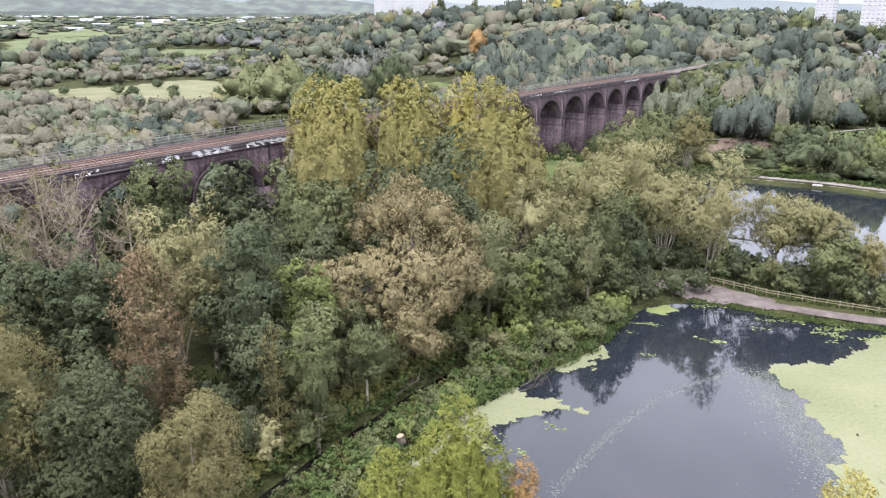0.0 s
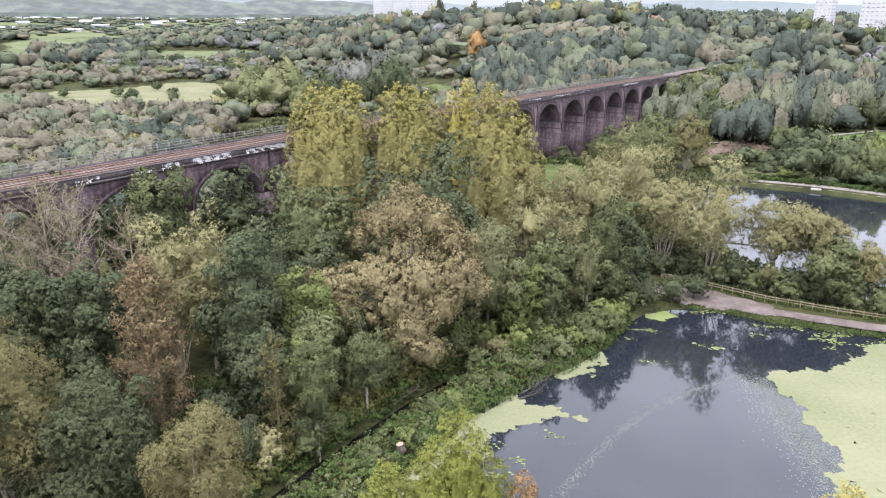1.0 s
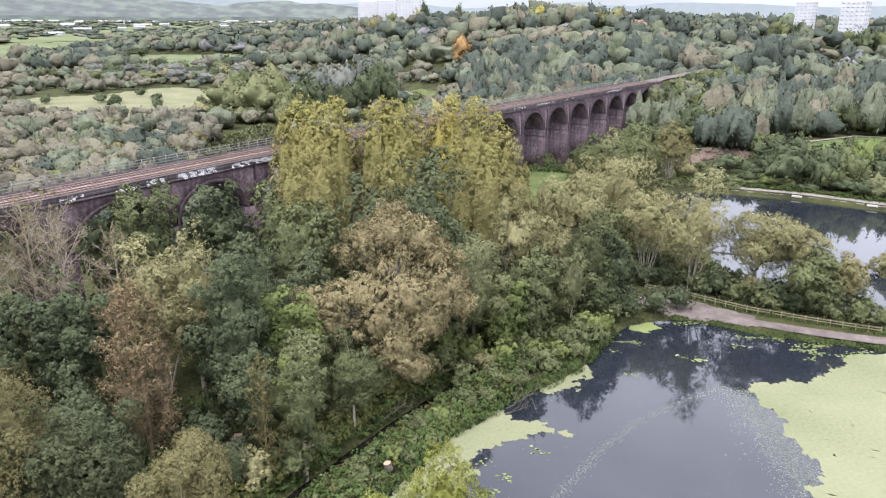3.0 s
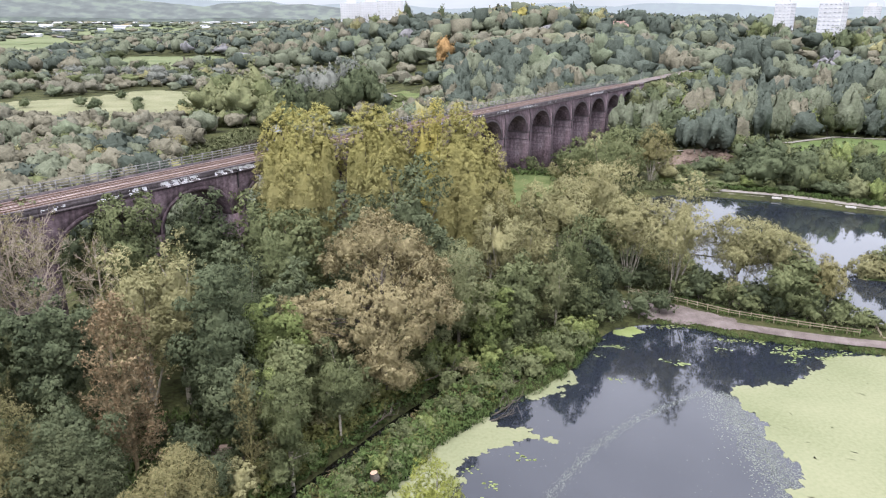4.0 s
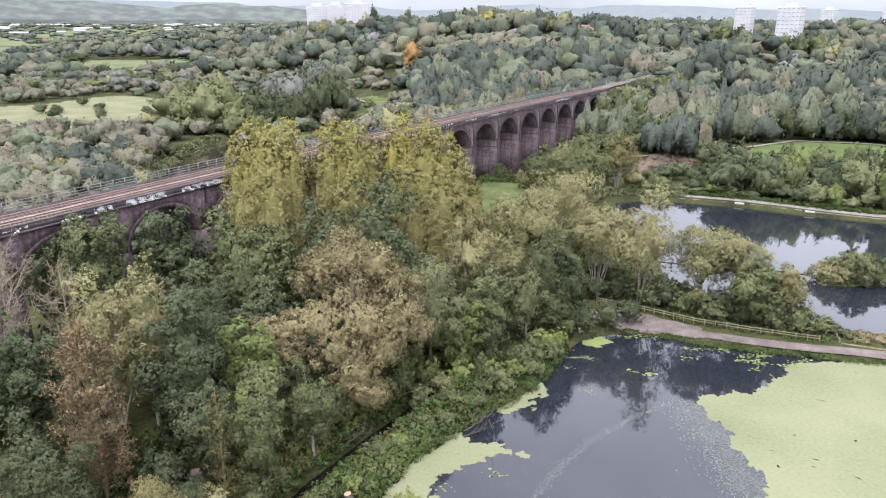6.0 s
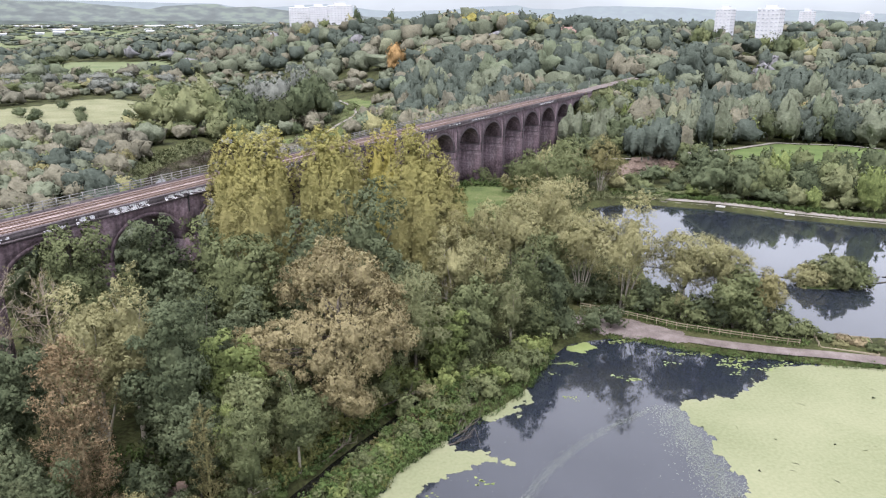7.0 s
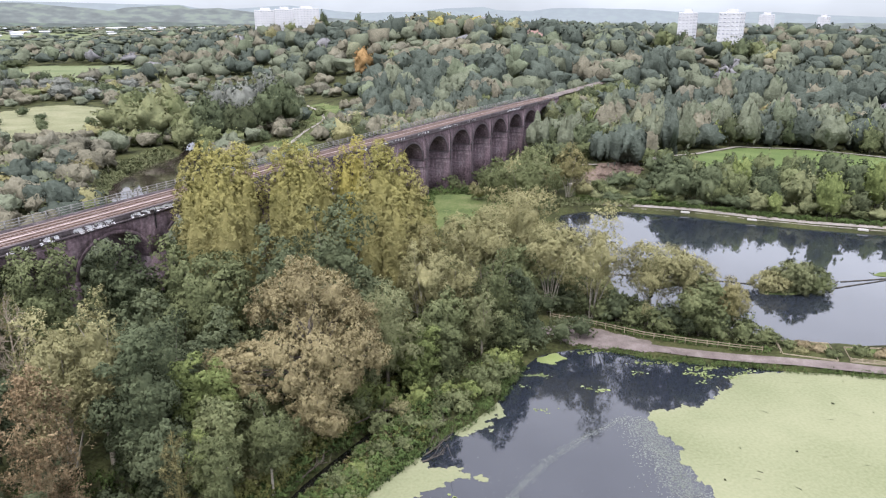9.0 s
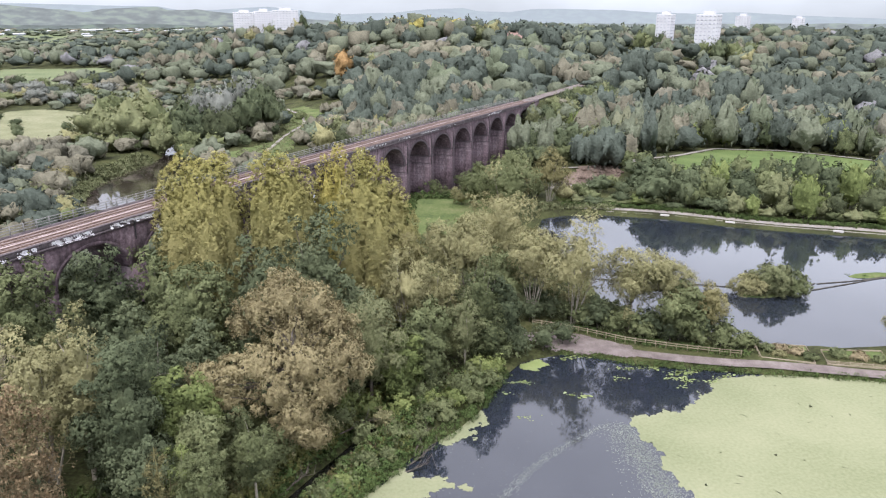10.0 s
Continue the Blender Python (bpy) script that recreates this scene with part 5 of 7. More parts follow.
# low bushes: undergrowth along wood edge, fence and banks
SHRUBS = (
    (8, 89.6, 3.8, 2.2, "olive"), (11, 92.8, 4.4, 2.5, "bright"), (14.2, 96.2, 4.2, 2.4, "mid"), (17.4, 100.6, 4.6, 2.5, "mid"), (5, 87.2, 3.4, 1.9, "mid"), (2.2, 90.4, 4.2, 2.3, "mid"), (-2.0, 85.6, 3.4, 2.0, "olive"), (6.4, 92.2, 5.0, 2.6, "bright"), (13.4, 99.6, 6.0, 2.8, "olive"),
    (44.6, 123.5, 5.0, 2.8, "dark"), (47.6, 121.5, 5.6, 2.8, "mid"), (43.0, 128, 6.0, 3.4, "dark"), (50.6, 120, 5.6, 2.8, "mid"), (46.5, 131, 6.5, 3.6, "mid"), (53.6, 118.6, 6.0, 3.0, "dark"), (56.0, 121.5, 5.0, 3.0, "mid"), (50.5, 126, 5.0, 3.2, "olive"), (53.5, 130, 4.0, 3.0, "mid"), (40.0, 122.6, 5.5, 2.8, "dark"),
    (28.0, 102.6, 3.6, 2.0, "bright"), (26.6, 99.4, 3.2, 1.8, "mid"), (23.8, 97.6, 3.4, 2.0, "mid"), (22.0, 94.0, 2.8, 1.6, "mid"), (19.0, 93.4, 3.2, 1.9, "bright"), (17.2, 89.6, 2.6, 1.5, "mid"), (14.0, 89.4, 3.0, 1.8, "mid"), (12.4, 85.8, 2.6, 1.5, "mid"), (9.6, 86.0, 2.8, 1.7, "mid"), (7.6, 81.6, 2.4, 1.4, "mid"), (5.0, 80.8, 2.8, 1.6, "mid"), (1.6, 76.6, 2.6, 1.5, "bright"), (-0.8, 74.6, 2.6, 1.5, "mid"), (-4.0, 68.6, 2.4, 1.4, "bright"), (-7.4, 64.6, 2.6, 1.5, "mid"), (24.0, 101.4, 4.0, 2.2, "mid"), (20.0, 97.4, 3.4, 2.0, "mid"), (15.6, 93.4, 3.0, 1.9, "bright"),
    (53.9, 114.2, 4.5, 2.6, "mid"), (58.1, 110.5, 4.6, 2.6, "mid"), (62.4, 108.6, 5.2, 2.6, "dark"), (66.1, 106.3, 5.4, 2.6, "mid"), (70, 104.3, 5.6, 2.8, "mid"), (72.9, 102.9, 4.6, 2.2, "mid"), (76.0, 104.4, 2.6, 1.5, "mid"), (49.6, 118.5, 5.0, 3.0, "mid"), (51.8, 117.0, 6.8, 3.2, "dark"), (56.2, 113.8, 6.6, 3.2, "mid"), (60.4, 112.0, 7.0, 3.2, "dark"), (64.4, 109.8, 7.2, 3.2, "mid"), (68.2, 107.8, 7.0, 3.2, "dark"), (71.4, 106.2, 6.0, 2.8, "mid"),
    (77.8, 102.3, 1.7, 1.3, "mid"), (79.8, 101.5, 1.8, 1.4, "brown"), (82, 99.9, 1.7, 1.4, "brown"), (78.5, 99.6, 1.5, 1.1, "olive"), (83.2, 97.7, 1.6, 1.2, "mid"), (88.3, 97.6, 1.8, 1.5, "mid"), (91.4, 96.2, 1.7, 1.5, "brown"), (94.3, 94.5, 1.7, 1.3, "mid"),
    (30.4, 106.9, 5.0, 2.8, "mid"), (25.7, 101.2, 5.0, 2.6, "bright"), (21.1, 96.1, 4.2, 2.3, "mid"), (16.7, 91.5, 3.6, 2.0, "mid"), (33.6, 108.9, 6.5, 3.0, "dark"), (42.8, 111.6, 5.5, 2.8, "dark"), (38.6, 109.8, 6.0, 2.8, "dark"),
    (-12, 84, 7.0, 3.2, "mid"), (-19, 73.5, 7.5, 3.4, "dark"), (-25, 68, 7.5, 3.5, "dark"), (-34, 74, 9, 3.6, "dark"), (-42, 63, 9, 3.8, "dark"), (-23.5, 58.5, 7.0, 3.0, "olive"), (-29, 57.5, 7.5, 3.4, "dark"), (-18.2, 63, 6.0, 2.6, "olive"), (-14.6, 66.0, 5.5, 2.4, "mid"), (-15.2, 71.5, 4.6, 2.2, "olive"), (-6.5, 83.5, 4.0, 2.2, "olive"), (-0.5, 88.5, 4.2, 2.2, "olive"), (3.0, 94.0, 5.0, 2.6, "bright"), (-24.2, 55.5, 5, 2.6, "olive"), (-11.8, 75.6, 3.6, 1.9, "olive"), (-21.8, 57.0, 4.0, 2.2, "olive"),
    (9, 103, 8, 3.5, "dark"), (2, 97, 8.5, 3.5, "dark"), (-9, 96, 9.5, 4, "dark"), (-12, 100, 10, 4, "mid"), (-47, 108, 18, 5, "mid"), (-54, 112, 21, 5, "dark"), (-27, 118.0, 21.6, 4.8, "mid"), (-30.6, 117.0, 18.6, 3.8, "dark"), (-40.5, 109, 18, 4.5, "dark"), (-62, 104, 20, 5.5, "mid"), (-66, 94, 24, 5.5, "dark"), (-30.5, 113, 17, 4, "mid"), (-49, 129, 18, 6.5, "dark"), (-41, 142, 17, 6.5, "dark"), (-57, 121, 18, 6, "dark"), (-33, 152, 15, 6, "dark"),
    (-7, 117, 14, 5, "mid"), (5, 118, 15, 4.5, "olive"), (16, 121, 13, 4.5, "mid"), (22, 124, 9, 4, "mid"), (12, 134, 12, 5, "mid"), (28, 121, 8, 3.6, "olive"),
    (19, 160, 7, 4.5, "mid"), (28, 158, 9, 4.5, "olive"), (14, 176, 5, 3.5, "mid"), (36, 168, 9, 5, "mid"), (44, 158, 10, 5, "olive"), (42, 180, 6, 4, "mid"), (32, 186, 4, 3, "mid"), (46, 216, 7, 4, "olive"), (40, 236, 5.5, 4, "mid"), (28, 236, 4.5, 3.2, "brown"), (52, 240, 7, 4, "mid"),
)
for i, (x, y, top, rad, col) in enumerate(SHRUBS):
    make_tree("shrub", x, y, top, rad, col, "bush", 400 + i, int(600 + 330 * rad), count=18, limb=5, group="shrubs of the wood edge", label={"mid": "dense green shrub at the wood edge", "dark": "dark green shrub in the undergrowth", "olive": "yellowish green shrub beside the bank", "beige": "dry straw-coloured shrub near the water", "brown": "low brown dried shrub in the bed", "bright": "bright green shrub at the wood edge"}[col])


# ---- trees farther off, copied from a few patterns ----
PATTERNS = {}
for col, kinds in (("mid", 2), ("dark", 2), ("olive", 2), ("beige", 1), ("pale", 1), ("silver", 1), ("bright", 1), ("blue", 1), ("orange", 1), ("yellow", 1)):
    for j in range(kinds):
        r = np.random.default_rng(len(PATTERNS) * 7 + 900)
        lob, core = round_lobes(r, 5.0, 9.2, 34, centre=(0, 0, 5.0), size=0.30, low=-0.9)
        PATTERNS[(col, j)] = (crown_mesh("crown", r, [(lob, core)], 720, 0.57, 0.46, LEAF[col], 3, 0.8, tuft=0.5, jitter=0.35, per=6), mesh_np("trunk", *limbs(r, lob, 6.5, 0.16, 6), BARK))


def far_tree(x, y, height, radius, col, j, name="broadleaf_tree", group="trees of the far valley", label=""):
    crown_me, trunk_me = PATTERNS[(col, j)]
    tree = tagged(new({"olive": "willow_tree", "pale": "willow_tree", "beige": "willow_tree", "silver": "willow_tree"}.get(col, name)), label or TREE_LABEL[col] + " in the valley wood", "tree", group=group)
    tree.matrix_basis = pose(x, y, gz(x, y) - 0.3, 0, 0, random.random() * 360) @ Matrix.Diagonal((radius / 5.0, radius / 5.0, height / 9.7, 1))
    part("trunk", trunk_me, tree)
    part("crown", crown_me, tree)


def free(x, y, margin=3.0):
    """Whether a spot is clear of water, lawn, paths and the railway."""
    px, py = np.array([x]), np.array([y])
    if min(signed(px, py, p)[0] for p in (NEAR_POND, FAR_POND, LAWN)) < margin:
        return False
    if inside(px, py, [(-66, 195), (-30, 195), (-25, 258), (-48, 300), (-62, 345), (-82, 348), (-90, 310), (-86, 280), (-80, 262), (-74, 238)])[0]:
        return False
    if polyline_dist(px, py, RIVER_LINE)[0] < 9 + margin or polyline_dist(px, py, [along(-240), along(0), along(120), along(226)])[0] < 6 + margin:
        return False
    return polyline_dist(px, py, TRACK_END)[0] > 8.5 + margin and polyline_dist(px, py, BANK)[0] > margin


def stand(poly, count, heights, radii, mix, seed, margin=3.0, spread=0.75):
    """Trees scattered over an outline, kept apart from each other."""
    r = random.Random(seed)
    xs, ys = [p[0] for p in poly], [p[1] for p in poly]
    put = []
    for _ in range(count * 40):
        if len(put) >= count:
            break
        x, y = r.uniform(min(xs), max(xs)), r.uniform(min(ys), max(ys))
        if not inside(np.array([x]), np.array([y]), poly)[0] or not free(x, y, margin):
            continue
        rad = r.uniform(*radii)
        if any(math.hypot(x - a, y - b) < (rad + c) * spread for a, b, c in put):
            continue
        put.append((x, y, rad))
        col, j = r.choice(mix)
        far_tree(x, y, r.uniform(*heights) * (0.75 + 0.25 * rad / radii[1]), rad, col, j)


GREENS = [("mid", 0), ("dark", 1), ("dark", 0), ("dark", 1), ("pale", 0), ("mid", 1), ("dark", 0), ("mid", 1), ("mid", 0), ("bright", 0), ("blue", 0)]
RIVER_VIEW = [(-66, 195), (-30, 195), (-25, 258), (-48, 300), (-62, 345), (-82, 348), (-90, 310), (-86, 280), (-80, 262), (-74, 238)]
MEADOW_EDGE = [(-262, 455), (-222, 492), (-190, 546), (-153, 520), (-128, 470), (-98, 430), (-120, 372), (-163, 366), (-226, 408)]
WEIR_TREES = ((97, 226, 6.5, 4.6, "dark"), (89, 222, 5, 3.4, "mid"), (104, 232, 5, 3.4, "mid"), (107, 205, 12.5, 7, "dark"), (115, 202, 12.5, 6.5, "dark"), (122, 200, 11.5, 6, "mid"), (88, 279, 9, 4.6, "mid"), (95, 282, 10, 5, "dark"), (103, 281, 9, 4.8, "mid"), (111, 281.5, 10, 5, "olive"), (119, 283, 9.5, 4.8, "mid"), (127, 284, 10, 5, "bright"), (135, 287, 10, 5, "dark"), (122, 262, 8, 4, "mid"), (126, 252, 9, 4.4, "mid"), (118, 246, 7, 3.6, "dark"), (110, 226, 6, 3.6, "dark"), (103, 221, 5, 3.2, "dark"), (60, 226, 13, 6, "olive"), (68, 232, 12, 6, "pale"), (74, 224, 11, 5, "mid"), (79, 213, 7, 4.0, "olive"), (88, 211, 4.5, 3, "mid"), (97, 208, 4.5, 3, "dark"), (72, 240, 12, 5.5, "olive"), (112, 212, 7.5, 4, "mid"))
# the wood's edge beyond the lawn and round the viaduct's far end
stand([(84, 292), (98, 278), (112, 276), (154, 286), (186, 306), (214, 292), (240, 256), (285, 224), (330, 226), (300, 280), (240, 330), (190, 345), (140, 330), (105, 315)], 70, (12, 18), (4.5, 7.0), GREENS, 1, spread=0.55)
# trees below the embankment at the viaduct's far end
stand([(62, 262), (84, 258), (96, 280), (120, 300), (125, 330), (105, 325), (80, 300)], 30, (7, 12), (3.4, 5.2), GREENS, 21, margin=1.0, spread=0.6)
rt = random.Random(44)
for i in range(34):
    s, d = 258 + i * 3.4, rt.uniform(5.5, 20)
    (x, y), a = along(s), VA + VC * s
    far_tree(x + d * math.sin(a), y - d * math.cos(a), rt.uniform(4.5, 6.5) + 0.25 * d, rt.uniform(3.2, 4.8), rt.choice(("mid", "dark", "pale", "bright", "mid", "dark")), 0, group="scrub on the embankment")
# belt between the far pond and the lawn
stand([(108, 206), (118, 242), (130, 236), (150, 222), (172, 207), (210, 212), (262, 188), (250, 140), (200, 146), (160, 167), (136, 180), (118, 194)], 95, (9, 16), (3.8, 6.2), [("dark", 0), ("dark", 1), ("mid", 0), ("pale", 0), ("mid", 1), ("dark", 1), ("bright", 0), ("dark", 0), ("mid", 1), ("blue", 0)], 2, margin=2.6, spread=0.5)
# scrub close behind the pond's far edge
rb = random.Random(9)
for x, y, a in resampled(BANK, 4.6):
    off = rb.uniform(6.0, 9.5)
    h, rad = rb.uniform(3.5, 8.5) * (0.5 if x < 108 else 1.0), rb.uniform(2.6, 4.2)
    col = rb.choice(("dark", "mid", "mid", "dark", "pale", "mid", "bright"))
    far_tree(x - off * math.sin(a), y + off * math.cos(a), h, rad, col, 0, "broadleaf_tree", "scrub behind the mill pond")
# trees round the viaduct's river end and the weir
for x, y, h, rad, col in WEIR_TREES:
    far_tree(x, y, h, rad, col, 0, "broadleaf_tree", "trees beside the weir")
# silvery willows and dark bushes between meadow and pasture
stand([(-330, 600), (-300, 720), (-215, 730), (-150, 640), (-170, 560), (-240, 565)], 30, (9, 15), (6, 10), [("silver", 0), ("silver", 0), ("dark", 0), ("mid", 0), ("blue", 0), ("olive", 0)], 31)
for x, y, h, rad, col in ((-365, 880, 15, 12, "dark"), (-236, 775, 12, 11, "dark"), (-205, 760, 14, 10, "blue"), (-395, 1000, 15, 14, "blue"), (-420, 980, 12, 13, "beige")):
    far_tree(x, y, h, rad, col, 0)
# thickets beyond the viaduct towards the river
stand([(-150, 190), (-80, 150), (-45, 178), (0, 232), (-20, 234), (-50, 238), (-88, 262), (-92, 300), (-150, 320)], 60, (4.5, 8.0), (3.0, 5.0), [("pale", 0), ("olive", 1), ("mid", 0), ("beige", 0), ("pale", 0), ("mid", 1), ("mid", 0)], 3, spread=0.6)
# slope behind the viaduct
stand([(0, 310), (40, 300), (85, 345), (120, 395), (60, 430), (10, 400)], 40, (8, 14), (3.8, 6.2), [("mid", 0), ("dark", 0), ("olive", 0), ("pale", 0), ("silver", 0), ("mid", 1), ("blue", 0)], 4, spread=0.6)
# great willows at the river bend
for x, y, h, rad, col in ((-104, 372, 20, 11, "pale"), (-88, 362, 22, 12, "pale"), (-76, 372, 23, 11, "mid"), (-98, 388, 24, 11, "mid"), (-66, 384, 25, 9, "dark"), (-84, 392, 26, 11, "pale"), (-56, 372, 24, 9, "dark"), (-44, 366, 23, 10, "blue"), (-32, 384, 26, 10, "dark"), (-46, 392, 30, 11, "silver"), (-24, 400, 27, 9, "dark"), (-34, 410, 32, 10, "silver"), (-60, 402, 30, 10, "silver"), (-32, 351, 7, 3.2, "dark"), (-19, 391, 6, 2.6, "dark"), (-24, 366, 6.5, 3.0, "dark"), (-15, 452, 7, 3, "dark"), (-7, 448, 5, 3, "mid"), (-48, 352, 12, 6, "mid"), (-60, 354, 14, 7, "mid"), (-102, 355, 9, 7, "mid"), (-92, 350, 8, 6, "pale"), (-83, 349, 9, 6, "mid"), (-112, 362, 9, 7, "olive"), (-52, 350, 8, 5, "dark"), (-70, 352, 15, 7, "pale"), (-74, 363, 15, 7, "mid"), (-64, 368, 17, 7, "dark"), (-58, 344, 9, 5, "mid")):
    far_tree(x, y, h, rad, col, 0, label="broad old willow standing at the river bend" if col in ("pale", "olive", "silver") else "")
for x, y in ((-188, 437), (-197, 437), (-188, 476), (-159, 424), (-226, 430), (-133, 424), (-170, 455), (-178, 410), (-150, 400)):
    far_tree(x, y, 4.5 + random.random() * 2.5, 2.6 + random.random() * 1.4, "dark", 0, "shrub", "meadow shrubs", "rounded dark green bush standing in the meadow")
for x, y, h, rad, col in ((27, 590, 21, 9, "orange"), (395, 685, 25, 11, "mid"), (410, 680, 26, 10, "dark"), (425, 675, 24, 11, "mid"), (380, 750, 24, 10, "dark"), (366, 770, 24, 10, "mid"), (112, 745, 21, 13, "yellow"), (96, 752, 20, 12, "olive"), (128, 740, 21, 12, "olive"), (84, 740, 19, 10, "olive"), (146, 730, 19, 12, "yellow"), (160, 720, 17, 10, "olive"), (175, 690, 19, 11, "olive"), (158, 670, 18, 10, "pale"), (50, 560, 18, 7, "pale"), (-3, 900, 30, 6, "dark"), (42, 1000, 30, 6, "dark"), (-10, 930, 22, 8, "olive"), (-45, 960, 24, 9, "mid"), (-70, 980, 22, 10, "olive"), (348, 690, 19, 9, "dark"), (385, 680, 18, 10, "mid"), (410, 690, 19, 9, "mid"), (430, 660, 17, 10, "olive"), (400, 730, 20, 10, "dark"), (440, 710, 19, 9, "dark"), (470, 720, 19, 9, "mid"), (375, 760, 20, 8, "mid"), (14, 392, 9, 11, "olive"), (2, 386, 7, 8, "olive"), (28, 384, 8, 9, "olive")):
    far_tree(x, y, h, rad, col, 0)


# ---- woods and scrub to the skyline: crowns joined into one mass ----
def far_woods():
    r = np.random.default_rng(77)
    spots, d = [], 170.0
    while d < 2900:
        sp = 13.0 + d * 0.0098 if d > 470 else 9.8 + d * 0.004
        for th in np.arange(-36, 45, math.degrees(sp / d)) + r.random() * 2:
            q = d + r.normal() * sp * 0.3
            t = math.radians(th + r.normal() * 0.3 * math.degrees(sp / d))
            spots.append((q * math.sin(t), q * math.cos(t), sp))
        d += sp * 0.92
    P = np.array(spots)
    x, y, sp = P.T
    q, th = np.hypot(x, y), np.degrees(np.arctan2(x, y))
    side = (x - V0X) * math.sin(VA) - (y - V0Y) * math.cos(VA)  # positive on the camera's side of the viaduct
    valley = (side < -13) & (th < 3) & (q < 600) | (th < -4) & (q < 780)
    keep = np.where(q < 330, (side < -13) & (th < -4) | (side > 14) & (q > 278), True) & (np.abs(side + 4.5) > 9)
    keep &= ~((th > -4) & (th < 16) & (q < 300))
    for poly, gap in ((MEADOW_EDGE, 4), (FIELD_A, 9), (FIELD_B, 9), (LAWN, 5), (RIVERSIDE, 2)):
        keep &= signed(x, y, poly) > gap
    keep &= polyline_dist(x, y, TRACK_END[:4]) > 10
    keep &= polyline_dist(x, y, RIVER_LINE) > 17
    keep &= signed(x, y, RIVER_VIEW) > 0
    keep &= ~((q > 1300) & (th > -3))
    keep &= ~((q > 1700) & (th < -2) & (wobble(x, y, 160, 2.2) > 0.2))
    x, y, sp, q, th, valley = (a[keep] for a in (x, y, sp, q, th, valley))
    z = terrain(x, y)
    near_track = np.clip((polyline_dist(x, y, TRACK_END[:4]) - 5) / 24, 0.3, 1)
    patch = -0.35 * np.clip((th - 8) / 8, 0, 1) + 0.7 * wobble(x, y, 45, 0.7) + 0.8 * wobble(x, y, 120, 2.6) + 0.4 * r.normal(size=len(x))
    tall = 1 + 0.35 * wobble(x, y, 75, 5.1)
    # a few lumpy crowns of unit size at each fineness, set down again and again
    crowns = []
    for lobes_n, div, k, size, kinds in ((46, 3, 220, 0.11, 8), (38, 3, 80, 0.14, 8), (24, 2, 40, 0.18, 7), (14, 2, 16, 0.26, 6), (9, 2, 4, 0.4, 5)):
        fine = []
        for _ in range(kinds):
            lob, core = round_lobes(r, 1.0, 1.0, lobes_n, centre=(0, 0, 0.5), size=0.27, low=-0.8)
            lob[:, 5] *= 0.6
            fine.append(joined([skin(r, lob, core[0], div, 0.90, 0.06), foliage(r, lob, core, k, size, size * 0.8, 0.06, 0.0, 0.3, per=3, form=0.2)]))
        crowns.append(fine)
    V, F, N, M, o = [], [], [], [], 0
    for i in range(len(x)):
        low = valley[i]
        rad = sp[i] * (0.40 + 0.34 * r.random())
        h = (5.0 + 5.5 * r.random() ** 1.4) if low else (10 + 11 * r.random()) * (0.45 if th[i] < -3 and q[i] > 1500 else 0.75 if th[i] < -4 and q[i] > 1200 else 1.0)
        h *= near_track[i] * (1 if low else tall[i])
        rad = min(rad, h * 0.85) if low else rad * (0.6 + 0.4 * near_track[i])
        fine = crowns[0 if q[i] < 420 and (not low or q[i] < 300) else 1 if q[i] < 640 else 2 if q[i] < 1100 else 3 if q[i] < 1800 else 4]
        v, f, nv = fine[r.integers(len(fine))]
        a = r.random() * 6.283
        turn = np.array([(math.cos(a), math.sin(a), 0), (-math.sin(a), math.cos(a), 0), (0, 0, 1)])
        V.append(v @ turn * np.array([rad, rad, h]) + np.array([x[i], y[i], z[i] - 0.2]))
        N.append(unit(nv @ turn * np.array([1, 1, max(0.7, rad / h)])))
        F.append(f + o)
        o += len(v)
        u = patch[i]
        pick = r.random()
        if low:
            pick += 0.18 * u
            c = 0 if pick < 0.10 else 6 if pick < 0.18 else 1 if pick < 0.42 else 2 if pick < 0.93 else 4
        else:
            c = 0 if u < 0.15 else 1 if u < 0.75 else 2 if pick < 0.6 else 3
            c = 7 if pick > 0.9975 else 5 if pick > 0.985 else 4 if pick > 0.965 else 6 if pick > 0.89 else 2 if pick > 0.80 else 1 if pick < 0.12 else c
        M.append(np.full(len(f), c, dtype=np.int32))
    me = mesh_np("far_woods", np.concatenate(V), np.concatenate(F), HAZED_WOODS[0], True, np.concatenate(N))
    for k in HAZED_WOODS[1:]:
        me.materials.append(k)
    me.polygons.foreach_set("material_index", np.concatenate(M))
    tagged(new("far_woods", me), "mixed autumn woods and scrub, tinted with haze, running to the skyline", "woods", kind="stuff")


far_woods()


# ---- tower blocks, flats, works and hills on the skyline ----
def bearing(th, d):
    return d * math.sin(math.radians(th)), d * math.cos(math.radians(th))


